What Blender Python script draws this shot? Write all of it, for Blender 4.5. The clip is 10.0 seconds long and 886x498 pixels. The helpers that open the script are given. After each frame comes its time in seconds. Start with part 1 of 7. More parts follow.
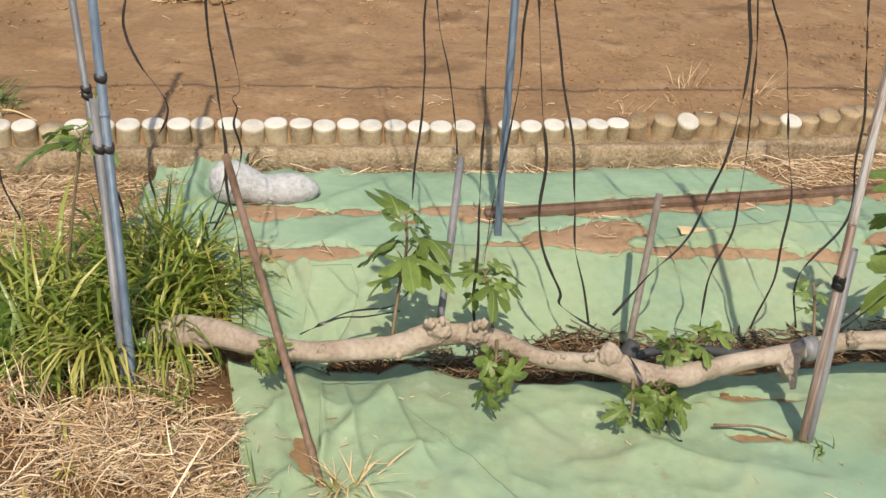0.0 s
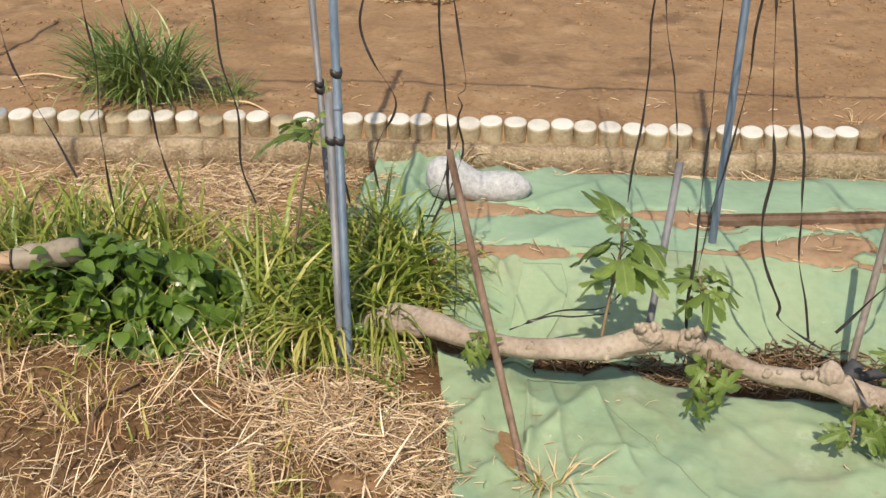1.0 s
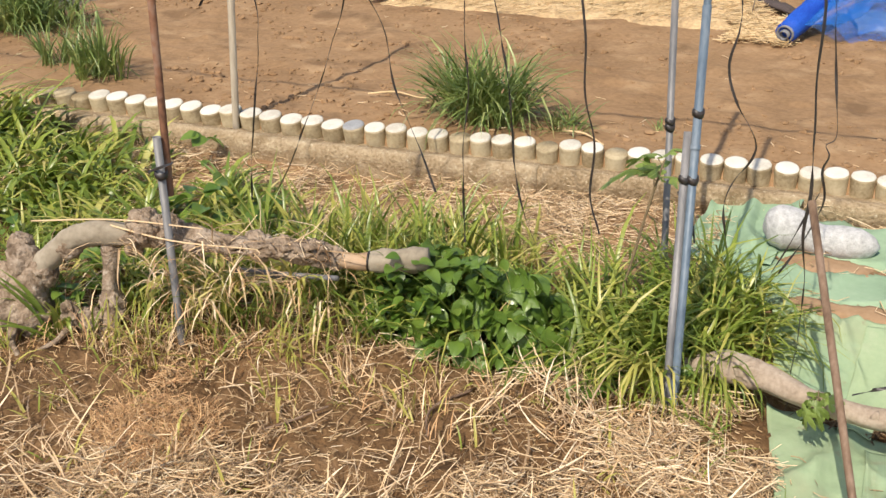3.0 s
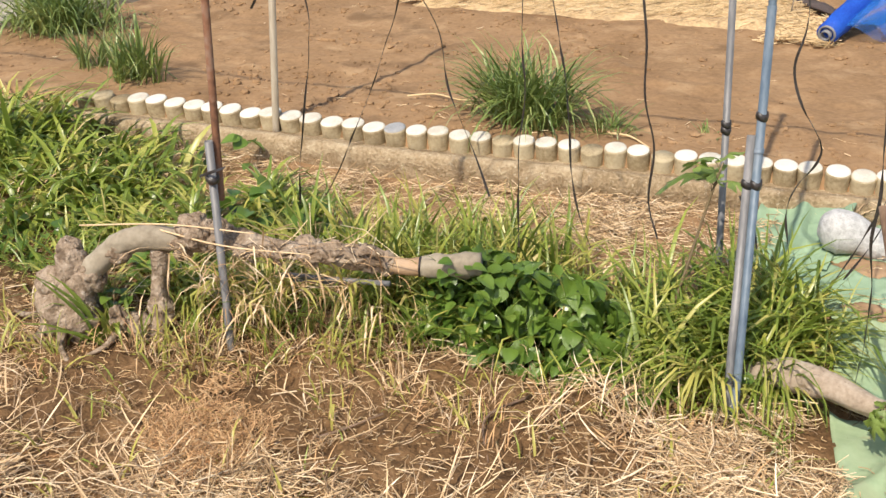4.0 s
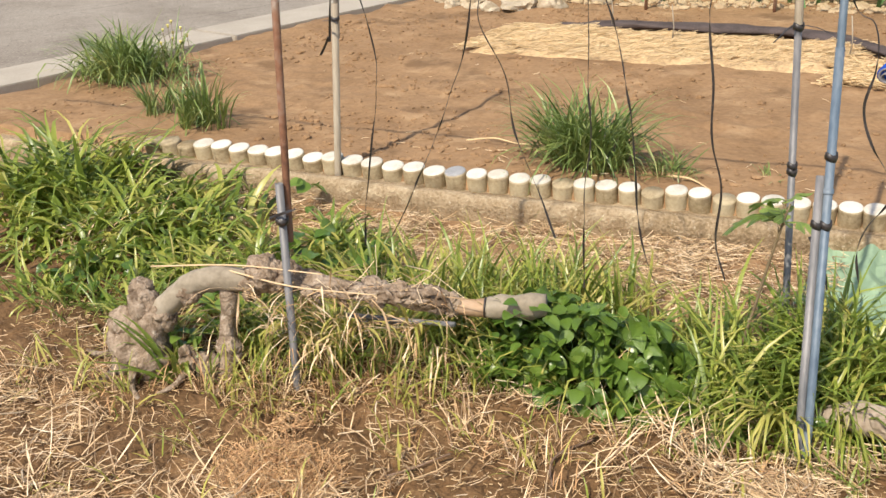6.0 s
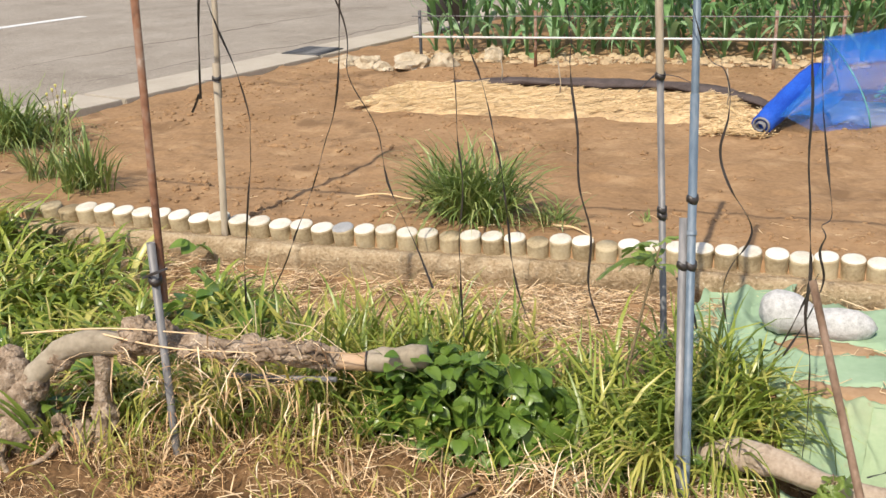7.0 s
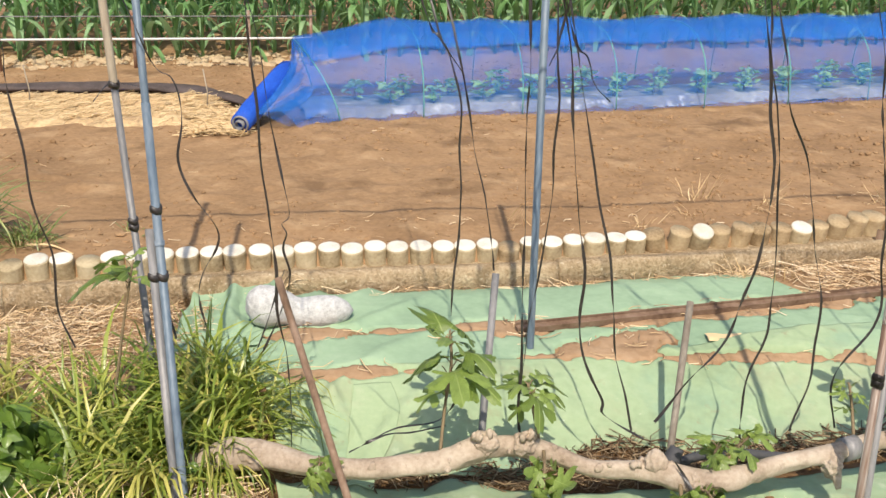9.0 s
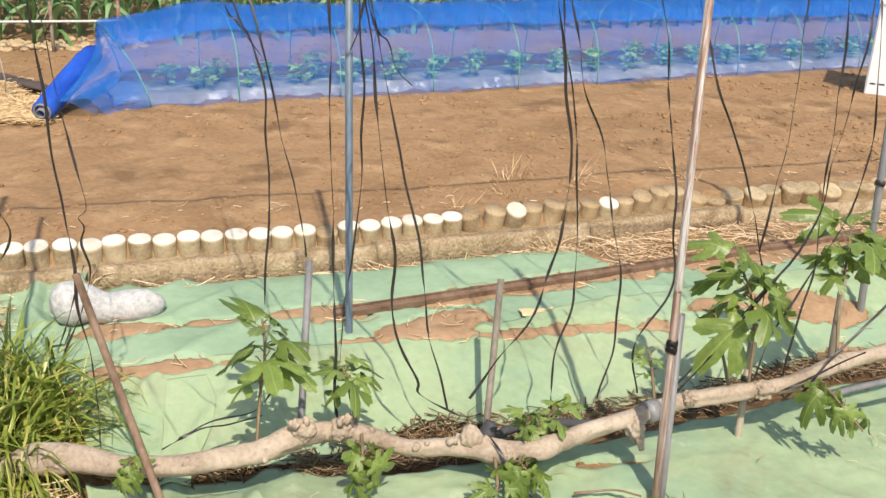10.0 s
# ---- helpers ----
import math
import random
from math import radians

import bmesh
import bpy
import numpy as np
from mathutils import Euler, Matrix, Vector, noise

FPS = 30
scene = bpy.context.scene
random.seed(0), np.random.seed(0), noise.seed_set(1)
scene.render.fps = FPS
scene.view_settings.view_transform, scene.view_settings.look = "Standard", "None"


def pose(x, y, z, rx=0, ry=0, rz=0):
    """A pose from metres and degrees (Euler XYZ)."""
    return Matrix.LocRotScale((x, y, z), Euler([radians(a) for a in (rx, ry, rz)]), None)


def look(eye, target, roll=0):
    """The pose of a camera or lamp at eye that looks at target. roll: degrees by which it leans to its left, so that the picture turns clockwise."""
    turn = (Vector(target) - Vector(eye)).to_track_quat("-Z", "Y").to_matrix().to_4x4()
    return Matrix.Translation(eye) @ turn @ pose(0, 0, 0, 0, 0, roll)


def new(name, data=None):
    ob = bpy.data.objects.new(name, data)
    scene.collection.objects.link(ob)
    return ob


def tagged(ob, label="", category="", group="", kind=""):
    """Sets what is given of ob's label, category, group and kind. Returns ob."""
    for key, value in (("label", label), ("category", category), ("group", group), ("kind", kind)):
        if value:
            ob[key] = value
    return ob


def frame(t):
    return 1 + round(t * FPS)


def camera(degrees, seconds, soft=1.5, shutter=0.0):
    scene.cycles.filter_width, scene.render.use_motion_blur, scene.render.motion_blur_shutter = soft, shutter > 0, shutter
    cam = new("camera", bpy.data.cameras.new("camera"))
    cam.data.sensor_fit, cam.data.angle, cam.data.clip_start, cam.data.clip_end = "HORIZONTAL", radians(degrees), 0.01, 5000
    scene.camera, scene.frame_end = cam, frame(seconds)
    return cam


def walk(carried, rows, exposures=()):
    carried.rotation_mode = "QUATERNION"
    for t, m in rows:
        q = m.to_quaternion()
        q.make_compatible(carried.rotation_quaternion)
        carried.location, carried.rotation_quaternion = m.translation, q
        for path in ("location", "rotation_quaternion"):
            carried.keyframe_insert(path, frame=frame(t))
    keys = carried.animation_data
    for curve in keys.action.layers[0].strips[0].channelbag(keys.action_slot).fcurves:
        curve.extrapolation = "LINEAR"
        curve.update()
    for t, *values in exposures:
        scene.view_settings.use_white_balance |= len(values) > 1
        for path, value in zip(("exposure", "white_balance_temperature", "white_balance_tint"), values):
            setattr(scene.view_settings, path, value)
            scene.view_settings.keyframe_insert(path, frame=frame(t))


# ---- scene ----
cam = camera(47.9, 10.0)
PATH = [
    (0, (-0.061, 0.146, 1.481), (-0.028, 1.927, 0.571), 3.5),
    (0.5, (-0.076, 0.133, 1.472), (-0.192, 1.914, 0.568), 2.8),
    (1, (-0.107, 0.124, 1.483), (-0.459, 1.863, 0.561), 0.9),
    (1.5, (-0.12, 0.109, 1.471), (-0.693, 1.798, 0.566), -0.9),
    (2, (-0.13, 0.101, 1.485), (-0.845, 1.734, 0.577), -0.7),
    (2.5, (-0.185, 0.11, 1.491), (-1.011, 1.707, 0.613), -0.8),
    (3, (-0.24, 0.044, 1.499), (-1.121, 1.615, 0.63), -0.4),
    (3.2, (-0.259, 0.035, 1.499), (-1.163, 1.588, 0.619), -0.2),
    (4.3, (-0.353, 0.024, 1.488), (-1.282, 1.572, 0.628), -1.5),
    (4.5, (-0.336, 0.015, 1.483), (-1.293, 1.543, 0.619), -2.0),
    (5, (-0.347, 0.016, 1.486), (-1.292, 1.562, 0.639), -1.5),
    (5.5, (-0.362, -0.011, 1.492), (-1.323, 1.543, 0.678), -2.1),
    (5.7, (-0.369, -0.027, 1.496), (-1.378, 1.502, 0.694), -2.2),
    (6.8, (-0.338, 0.034, 1.473), (-1.305, 1.644, 0.783), -2.0),
    (7, (-0.284, 0.028, 1.47), (-1.166, 1.691, 0.794), -2.0),
    (7.5, (-0.279, 0.034, 1.493), (-0.898, 1.807, 0.805), -1.3),
    (8, (-0.238, 0.037, 1.493), (-0.638, 1.863, 0.782), -0.4),
    (8.5, (-0.199, 0.066, 1.493), (-0.364, 1.93, 0.789), 0.4),
    (9, (-0.179, 0.069, 1.497), (-0.145, 1.947, 0.808), 1.4),
    (9.5, (-0.167, 0.069, 1.495), (0.028, 1.937, 0.807), 2.6),
    (10, (-0.122, 0.063, 1.505), (0.243, 1.897, 0.795), 2.8),
]
walk(cam, [(t, look(eye, target, roll)) for t, eye, target, roll in PATH],
     exposures=[(0, -0.13), (1.5, -0.12), (2.3, -0.02), (3.0, 0.10), (5.0, 0.21), (7.5, 0.19), (10.0, 0.20)])

# ---- world and sun ----
SUN_EL = 52.0
world = bpy.data.worlds.new("sky")
scene.world = world
world.use_nodes = True
wn = world.node_tree
sky = wn.nodes.new("ShaderNodeTexSky")
sky.sky_type, sky.sun_disc = "NISHITA", False
sky.sun_elevation, sky.sun_rotation = radians(SUN_EL), radians(180)
sky.dust_density = 2.0
wn.nodes["Background"].inputs["Strength"].default_value = 0.15
wn.links.new(sky.outputs["Color"], wn.nodes["Background"].inputs["Color"])
sun_data = bpy.data.lights.new("sun", "SUN")
sun_data.energy, sun_data.angle, sun_data.color = 4.2, radians(0.6), (1.0, 0.90, 0.755)
sun = new("sun", sun_data)
sun.matrix_world = look((0, -20 * math.cos(radians(SUN_EL)), 20 * math.sin(radians(SUN_EL))), (0, 0, 0))

# ---- materials ----


def mat(name, stops, scale=20.0, rough=0.8, bump=0.3, fine=6.0, metal=0.0, spec=0.3, island=None, coarse=0.35, bump_dist=0.01, obj_rand=0.0, stretch=None, stain_and_light=None):
    """Two scales of noise through a colour ramp; island: stops of a second ramp picked by piece; then blotches of
    marks, glints or shade.
    """
    m = bpy.data.materials.new(name)
    m.use_nodes = True
    t = m.node_tree
    b = t.nodes["Principled BSDF"]
    b.inputs["Roughness"].default_value = rough
    b.inputs["Metallic"].default_value = metal
    b.inputs["Specular IOR Level"].default_value = spec
    tc = t.nodes.new("ShaderNodeTexCoord")
    co = tc.outputs["Object"]
    if stretch:
        mp = t.nodes.new("ShaderNodeMapping")
        mp.inputs["Scale"].default_value = stretch
        t.links.new(co, mp.inputs["Vector"])
        co = mp.outputs["Vector"]
    n1 = t.nodes.new("ShaderNodeTexNoise")
    n1.inputs["Scale"].default_value, n1.inputs["Detail"].default_value = scale, 5
    n2 = t.nodes.new("ShaderNodeTexNoise")
    n2.inputs["Scale"].default_value, n2.inputs["Detail"].default_value = scale * fine, 4
    t.links.new(co, n1.inputs["Vector"])
    t.links.new(co, n2.inputs["Vector"])
    mix = t.nodes.new("ShaderNodeMix")
    mix.inputs[0].default_value = coarse
    t.links.new(n1.outputs["Fac"], mix.inputs[2])
    t.links.new(n2.outputs["Fac"], mix.inputs[3])
    fac = mix.outputs[0]
    if obj_rand:
        oi = t.nodes.new("ShaderNodeObjectInfo")
        ad = t.nodes.new("ShaderNodeMath")
        ad.operation = "MULTIPLY_ADD"
        t.links.new(oi.outputs["Random"], ad.inputs[0])
        ad.inputs[1].default_value = obj_rand
        t.links.new(fac, ad.inputs[2])
        sb = t.nodes.new("ShaderNodeMath")
        sb.operation = "SUBTRACT"
        t.links.new(ad.outputs[0], sb.inputs[0])
        sb.inputs[1].default_value = obj_rand / 2
        fac = sb.outputs[0]
    rp = ramp(t, stops, 0.34, 0.66)
    t.links.new(fac, rp.inputs["Fac"])
    col = rp.outputs["Color"]
    if island:
        ge = t.nodes.new("ShaderNodeNewGeometry")
        r2 = ramp(t, island, 0.0, 1.0)
        t.links.new(ge.outputs["Random Per Island"], r2.inputs["Fac"])
        mc = t.nodes.new("ShaderNodeMix")
        mc.data_type = "RGBA"
        mc.inputs[0].default_value = 0.7
        t.links.new(col, mc.inputs[6])
        t.links.new(r2.outputs["Color"], mc.inputs[7])
        col = mc.outputs[2]
    if stain_and_light:
        for tone, s_scale, lo, hi, amount in stain_and_light:
            n3 = t.nodes.new("ShaderNodeTexNoise")
            n3.inputs["Scale"].default_value, n3.inputs["Detail"].default_value, n3.inputs["Roughness"].default_value = s_scale, 6, 0.65
            t.links.new(co, n3.inputs["Vector"])
            mr = t.nodes.new("ShaderNodeMapRange")
            mr.inputs[1].default_value, mr.inputs[2].default_value, mr.inputs[4].default_value = lo, hi, amount
            t.links.new(n3.outputs["Fac"], mr.inputs[0])
            mx = t.nodes.new("ShaderNodeMix")
            mx.data_type = "RGBA"
            t.links.new(mr.outputs[0], mx.inputs[0])
            t.links.new(col, mx.inputs[6])
            mx.inputs[7].default_value = (*tone, 1)
            col = mx.outputs[2]
    t.links.new(col, b.inputs["Base Color"])
    if bump:
        bp = t.nodes.new("ShaderNodeBump")
        bp.inputs["Strength"].default_value, bp.inputs["Distance"].default_value = bump, bump_dist
        t.links.new(mix.outputs[0], bp.inputs["Height"])
        t.links.new(bp.outputs["Normal"], b.inputs["Normal"])
    return m


def ramp(t, stops, lo, hi):
    rp = t.nodes.new("ShaderNodeValToRGB")
    el = rp.color_ramp.elements
    while len(el) < len(stops):
        el.new(0.5)
    for i, c in enumerate(stops):
        el[i].position = lo + (hi - lo) * i / max(1, len(stops) - 1)
        el[i].color = (*c, 1)
    return rp


def leafy(m, amount=0.3):
    """Lets part of the light through a leaf."""
    t = m.node_tree
    b = t.nodes["Principled BSDF"]
    src = b.inputs["Base Color"].links[0].from_socket
    tr = t.nodes.new("ShaderNodeBsdfTranslucent")
    t.links.new(src, tr.inputs["Color"])
    ms = t.nodes.new("ShaderNodeMixShader")
    ms.inputs[0].default_value = amount
    t.links.new(b.outputs[0], ms.inputs[1])
    t.links.new(tr.outputs[0], ms.inputs[2])
    t.links.new(ms.outputs[0], t.nodes["Material Output"].inputs["Surface"])
    return m


def veined(m):
    """Pale ribs that fan out from a leaf's stalk."""
    t = m.node_tree
    b = t.nodes["Principled BSDF"]
    src = b.inputs["Base Color"].links[0].from_socket
    tc = t.nodes.new("ShaderNodeTexCoord")
    sp = t.nodes.new("ShaderNodeSeparateXYZ")
    t.links.new(tc.outputs["Object"], sp.inputs[0])

    def math_node(op, p, q):
        n = t.nodes.new("ShaderNodeMath")
        n.operation = op
        for i, v in enumerate((p, q)):
            if isinstance(v, (int, float)):
                n.inputs[i].default_value = v
            else:
                t.links.new(v, n.inputs[i])
        return n.outputs[0]

    ang = math_node("ARCTAN2", sp.outputs["X"], sp.outputs["Y"])
    rad = math_node("SQRT", math_node("ADD", math_node("MULTIPLY", sp.outputs["X"], sp.outputs["X"]), math_node("MULTIPLY", sp.outputs["Y"], sp.outputs["Y"])), 0)
    off = math_node("MULTIPLY", math_node("PINGPONG", ang, 0.42), rad)
    rib = math_node("LESS_THAN", off, 0.012)
    mx = t.nodes.new("ShaderNodeMix")
    mx.data_type = "RGBA"
    t.links.new(math_node("MULTIPLY", rib, 0.6), mx.inputs[0])
    t.links.new(src, mx.inputs[6])
    mx.inputs[7].default_value = (0.34, 0.42, 0.13, 1)
    t.links.new(mx.outputs[2], b.inputs["Base Color"])
    return m


# broad dark blotches: damp soil, with the shade of low ridges painted in
M_SOIL = mat("soil", [(0.221, 0.133, 0.068), (0.299, 0.184, 0.096), (0.355, 0.227, 0.124)], 2.2, 0.95, 0.6, 18, spec=0.12, coarse=0.4, bump_dist=0.016, stain_and_light=[((0.433, 0.291, 0.162), 4.5, 0.54, 0.70, 0.7), ((0.144, 0.084, 0.043), 2.2, 0.54, 0.66, 0.75), ((0.124, 0.073, 0.039), 26, 0.63, 0.70, 0.6), ((0.515, 0.379, 0.235), 70, 0.67, 0.74, 0.7)])
M_MAT = mat("green_mat", [(0.243, 0.318, 0.186), (0.300, 0.385, 0.228), (0.352, 0.435, 0.266)], 2.6, 0.85, 0.35, 14, spec=0.15, coarse=0.35, stain_and_light=[((0.33, 0.31, 0.20), 2.8, 0.50, 0.72, 0.65), ((0.215, 0.335, 0.240), 1.6, 0.5, 0.62, 0.55), ((0.27, 0.225, 0.135), 6, 0.58, 0.72, 0.55), ((0.28, 0.22, 0.135), 17, 0.62, 0.72, 0.5), ((0.46, 0.51, 0.37), 7, 0.62, 0.72, 0.6), ((0.60, 0.60, 0.48), 42, 0.69, 0.75, 0.7)])
M_MAT_PALE = mat("green_mat_pale", [(0.268, 0.350, 0.208), (0.335, 0.420, 0.252)], 5, 0.8, 0.25, 14, spec=0.2, stain_and_light=[((0.42, 0.46, 0.30), 12, 0.58, 0.72, 0.5)])
M_CONC = mat("old_concrete", [(0.235, 0.168, 0.095), (0.365, 0.275, 0.170), (0.480, 0.385, 0.255)], 15, 0.92, 1.0, 6, spec=0.12, obj_rand=0.12, coarse=0.5, bump_dist=0.016, stain_and_light=[((0.175, 0.120, 0.062), 6, 0.54, 0.68, 0.6), ((0.62, 0.54, 0.40), 70, 0.60, 0.68, 0.8), ((0.13, 0.09, 0.05), 55, 0.63, 0.70, 0.6)])
M_PILE = mat("pile_side", [(0.274, 0.209, 0.120), (0.422, 0.341, 0.213), (0.513, 0.429, 0.281)], 16, 0.9, 0.5, 6, spec=0.2, obj_rand=0.2)
M_PILE_OLD = mat("pile_weathered", [(0.232, 0.162, 0.088), (0.366, 0.267, 0.154), (0.464, 0.360, 0.220)], 18, 0.95, 0.6, 6, spec=0.15, obj_rand=0.2)
M_PILE_TOP = mat("pile_top", [(0.512, 0.465, 0.381), (0.632, 0.591, 0.502), (0.688, 0.651, 0.567)], 22, 0.85, 0.2, 6, spec=0.2, obj_rand=0.3)
M_PILE_GREY = mat("pile_grey", [(0.24, 0.24, 0.24), (0.36, 0.36, 0.36)], 22, 0.8, 0.3, 6)
M_STEEL = mat("blue_grey_pipe", [(0.088, 0.122, 0.165), (0.125, 0.168, 0.212), (0.19, 0.225, 0.262)], 14, 0.5, 0.1, 8, metal=0.1, spec=0.4, stretch=(1, 1, 0.25))
M_GALV = mat("galvanised_pipe", [(0.125, 0.125, 0.128), (0.185, 0.18, 0.178), (0.26, 0.25, 0.245)], 18, 0.5, 0.12, 7, metal=0.1, spec=0.4, stretch=(1, 1, 0.2))
M_STAKE = mat("weathered_stake", [(0.13, 0.105, 0.08), (0.19, 0.16, 0.125), (0.26, 0.225, 0.18)], 18, 0.6, 0.2, 7, spec=0.3, stretch=(1, 1, 0.2))
M_RUST = mat("rusty_pipe", [(0.105, 0.050, 0.030), (0.20, 0.095, 0.052), (0.235, 0.150, 0.105), (0.40, 0.35, 0.30)], 6, 0.75, 0.4, 9, spec=0.3, stretch=(1, 1, 0.8), coarse=0.35, stain_and_light=[((0.34, 0.30, 0.26), 5, 0.56, 0.64, 0.7)])
M_RUSTSILVER = mat("rust_streaked_pipe", [(0.10, 0.055, 0.036), (0.17, 0.105, 0.072), (0.27, 0.21, 0.17), (0.50, 0.46, 0.42)], 9, 0.5, 0.15, 5, metal=0.1, spec=0.4, stretch=(4.0, 4.0, 0.25))
M_BAR = mat("brown_channel", [(0.12, 0.072, 0.047), (0.19, 0.122, 0.082), (0.25, 0.172, 0.122)], 12, 0.85, 0.3, 6, spec=0.15)
M_DAMP = mat("damp_soil", [(0.098, 0.054, 0.024), (0.160, 0.091, 0.041), (0.232, 0.139, 0.068)], 3.2, 0.9, 0.9, 16, spec=0.2, coarse=0.45, bump_dist=0.03, stain_and_light=[((0.29, 0.180, 0.098), 9, 0.60, 0.72, 0.5), ((0.066, 0.036, 0.019), 5, 0.57, 0.70, 0.6), ((0.55, 0.41, 0.26), 150, 0.67, 0.72, 0.8)])
M_WOODSTK = mat("brown_cane", [(0.115, 0.070, 0.044), (0.195, 0.125, 0.080), (0.27, 0.185, 0.13)], 20, 0.65, 0.3, 6, stretch=(1, 1, 0.2))
M_BAMBOO = mat("dry_bamboo", [(0.24, 0.19, 0.135), (0.33, 0.275, 0.20), (0.40, 0.345, 0.265)], 20, 0.6, 0.25, 6, stretch=(1, 1, 0.15))
M_TAPE = mat("black_tape", [(0.018, 0.015, 0.014), (0.045, 0.037, 0.033)], 30, 0.42, 0.15, 5, spec=0.5)
M_BARK = mat("fig_bark", [(0.270, 0.205, 0.148), (0.390, 0.312, 0.236), (0.470, 0.390, 0.305)], 10, 0.85, 0.6, 9, spec=0.15, bump_dist=0.006, coarse=0.4, stain_and_light=[((0.185, 0.135, 0.092), 12, 0.60, 0.70, 0.6), ((0.56, 0.49, 0.40), 7, 0.58, 0.70, 0.5), ((0.17, 0.12, 0.085), 75, 0.66, 0.71, 0.8)])
M_BARK_OLD = mat("old_fig_bark", [(0.170, 0.118, 0.076), (0.315, 0.240, 0.172), (0.450, 0.365, 0.280)], 24, 0.95, 1.0, 5, spec=0.1, bump_dist=0.02, stain_and_light=[((0.095, 0.062, 0.038), 14, 0.55, 0.64, 0.7), ((0.56, 0.48, 0.39), 34, 0.60, 0.68, 0.8)])
M_FIG = leafy(veined(mat("fig_leaf", [(0.150, 0.215, 0.042), (0.250, 0.335, 0.080)], 7, 0.30, 0.3, 5, spec=0.6, obj_rand=0.6)), 0.32)
M_STEM = mat("green_brown_stem", [(0.15, 0.11, 0.065), (0.24, 0.18, 0.10)], 30, 0.7, 0.3, 5)
M_GRASS = leafy(mat("tall_grass", [(0.190, 0.252, 0.036), (0.300, 0.370, 0.062)], 6, 0.34, 0.0, 5, spec=0.55, island=[(0.078, 0.135, 0.024), (0.145, 0.212, 0.034), (0.225, 0.295, 0.046), (0.330, 0.390, 0.066), (0.49, 0.49, 0.105), (0.70, 0.60, 0.20)]), 0.32)
M_YELLOW = leafy(mat("yellowing_grass", [(0.40, 0.37, 0.08), (0.54, 0.48, 0.14)], 8, 0.42, 0.0, 5, spec=0.5, island=[(0.22, 0.28, 0.05), (0.40, 0.39, 0.08), (0.56, 0.50, 0.13), (0.62, 0.50, 0.24)]), 0.3)
M_CHIVE = leafy(mat("chive_leaf", [(0.150, 0.215, 0.048), (0.245, 0.315, 0.080)], 6, 0.36, 0.0, 5, spec=0.6, island=[(0.085, 0.138, 0.036), (0.155, 0.225, 0.058), (0.275, 0.345, 0.095), (0.48, 0.50, 0.19)]), 0.25)
M_WEED = leafy(mat("weed_leaf", [(0.090, 0.165, 0.024), (0.165, 0.258, 0.042)], 18, 0.30, 0.3, 5, spec=0.6, obj_rand=0.7, island=[(0.060, 0.122, 0.018), (0.118, 0.205, 0.030), (0.215, 0.310, 0.055)]), 0.28)
M_STRAW = mat("dry_straw", [(0.52, 0.36, 0.19), (0.76, 0.56, 0.34)], 12, 0.45, 0.0, 5, spec=0.5, island=[(0.125, 0.070, 0.038), (0.36, 0.225, 0.115), (0.66, 0.46, 0.255), (0.90, 0.69, 0.43), (1.0, 0.86, 0.64)])
M_STRAW_RED = mat("reddish_litter", [(0.50, 0.31, 0.155), (0.70, 0.47, 0.25)], 12, 0.8, 0.0, 5, island=[(0.30, 0.145, 0.070), (0.56, 0.33, 0.155), (0.74, 0.47, 0.235), (0.86, 0.63, 0.37)])
M_PALESTRAW = mat("pale_straw", [(0.60, 0.42, 0.22), (0.76, 0.57, 0.33)], 9, 0.8, 0.0, 5, island=[(0.48, 0.32, 0.155), (0.68, 0.49, 0.26), (0.84, 0.66, 0.40)])
M_STONE = mat("pale_granite", [(0.36, 0.352, 0.34), (0.49, 0.482, 0.468), (0.60, 0.59, 0.575)], 60, 0.85, 0.6, 4, spec=0.25, stain_and_light=[((0.26, 0.25, 0.24), 90, 0.60, 0.68, 0.5)])
M_ROCK = mat("field_rock", [(0.30, 0.235, 0.15), (0.44, 0.36, 0.25), (0.54, 0.46, 0.34)], 12, 0.9, 0.6, 5)
M_ASPHALT = mat("asphalt", [(0.225, 0.190, 0.152), (0.290, 0.252, 0.205), (0.345, 0.302, 0.250)], 2.2, 0.92, 0.6, 40, spec=0.15, coarse=0.55, stain_and_light=[((0.185, 0.155, 0.122), 1.4, 0.52, 0.66, 0.55), ((0.40, 0.35, 0.285), 5, 0.57, 0.70, 0.5), ((0.48, 0.43, 0.36), 60, 0.56, 0.63, 0.7), ((0.12, 0.10, 0.08), 48, 0.58, 0.64, 0.7)])
M_GUTTER = mat("gutter_concrete", [(0.37, 0.325, 0.26), (0.42, 0.37, 0.30), (0.46, 0.41, 0.335)], 3, 0.92, 0.3, 15, spec=0.15)
M_LINE = mat("road_paint", [(0.62, 0.61, 0.58), (0.75, 0.74, 0.71)], 15, 0.7, 0.1, 6)
M_GRATE = mat("grate_iron", [(0.08, 0.08, 0.085), (0.15, 0.15, 0.155)], 20, 0.6, 0.2, 5, metal=0.5)
M_DARKNET = mat("dark_shade_net", [(0.055, 0.042, 0.038), (0.11, 0.085, 0.078)], 9, 0.9, 0.5, 8)
# near-white blotches are sun glints painted onto the film
M_MULCH = mat("silver_mulch", [(0.22, 0.22, 0.23), (0.34, 0.34, 0.35), (0.50, 0.50, 0.50)], 3, 0.32, 0.8, 7, spec=0.6, bump_dist=0.03, stain_and_light=[((0.80, 0.79, 0.78), 8, 0.57, 0.64, 0.9), ((0.16, 0.15, 0.14), 5, 0.58, 0.70, 0.6)])
M_PLANT = leafy(mat("seedling_leaf", [(0.359, 0.598, 0.209), (0.538, 0.777, 0.329)], 18, 0.5, 0.0, 5), 0.3)
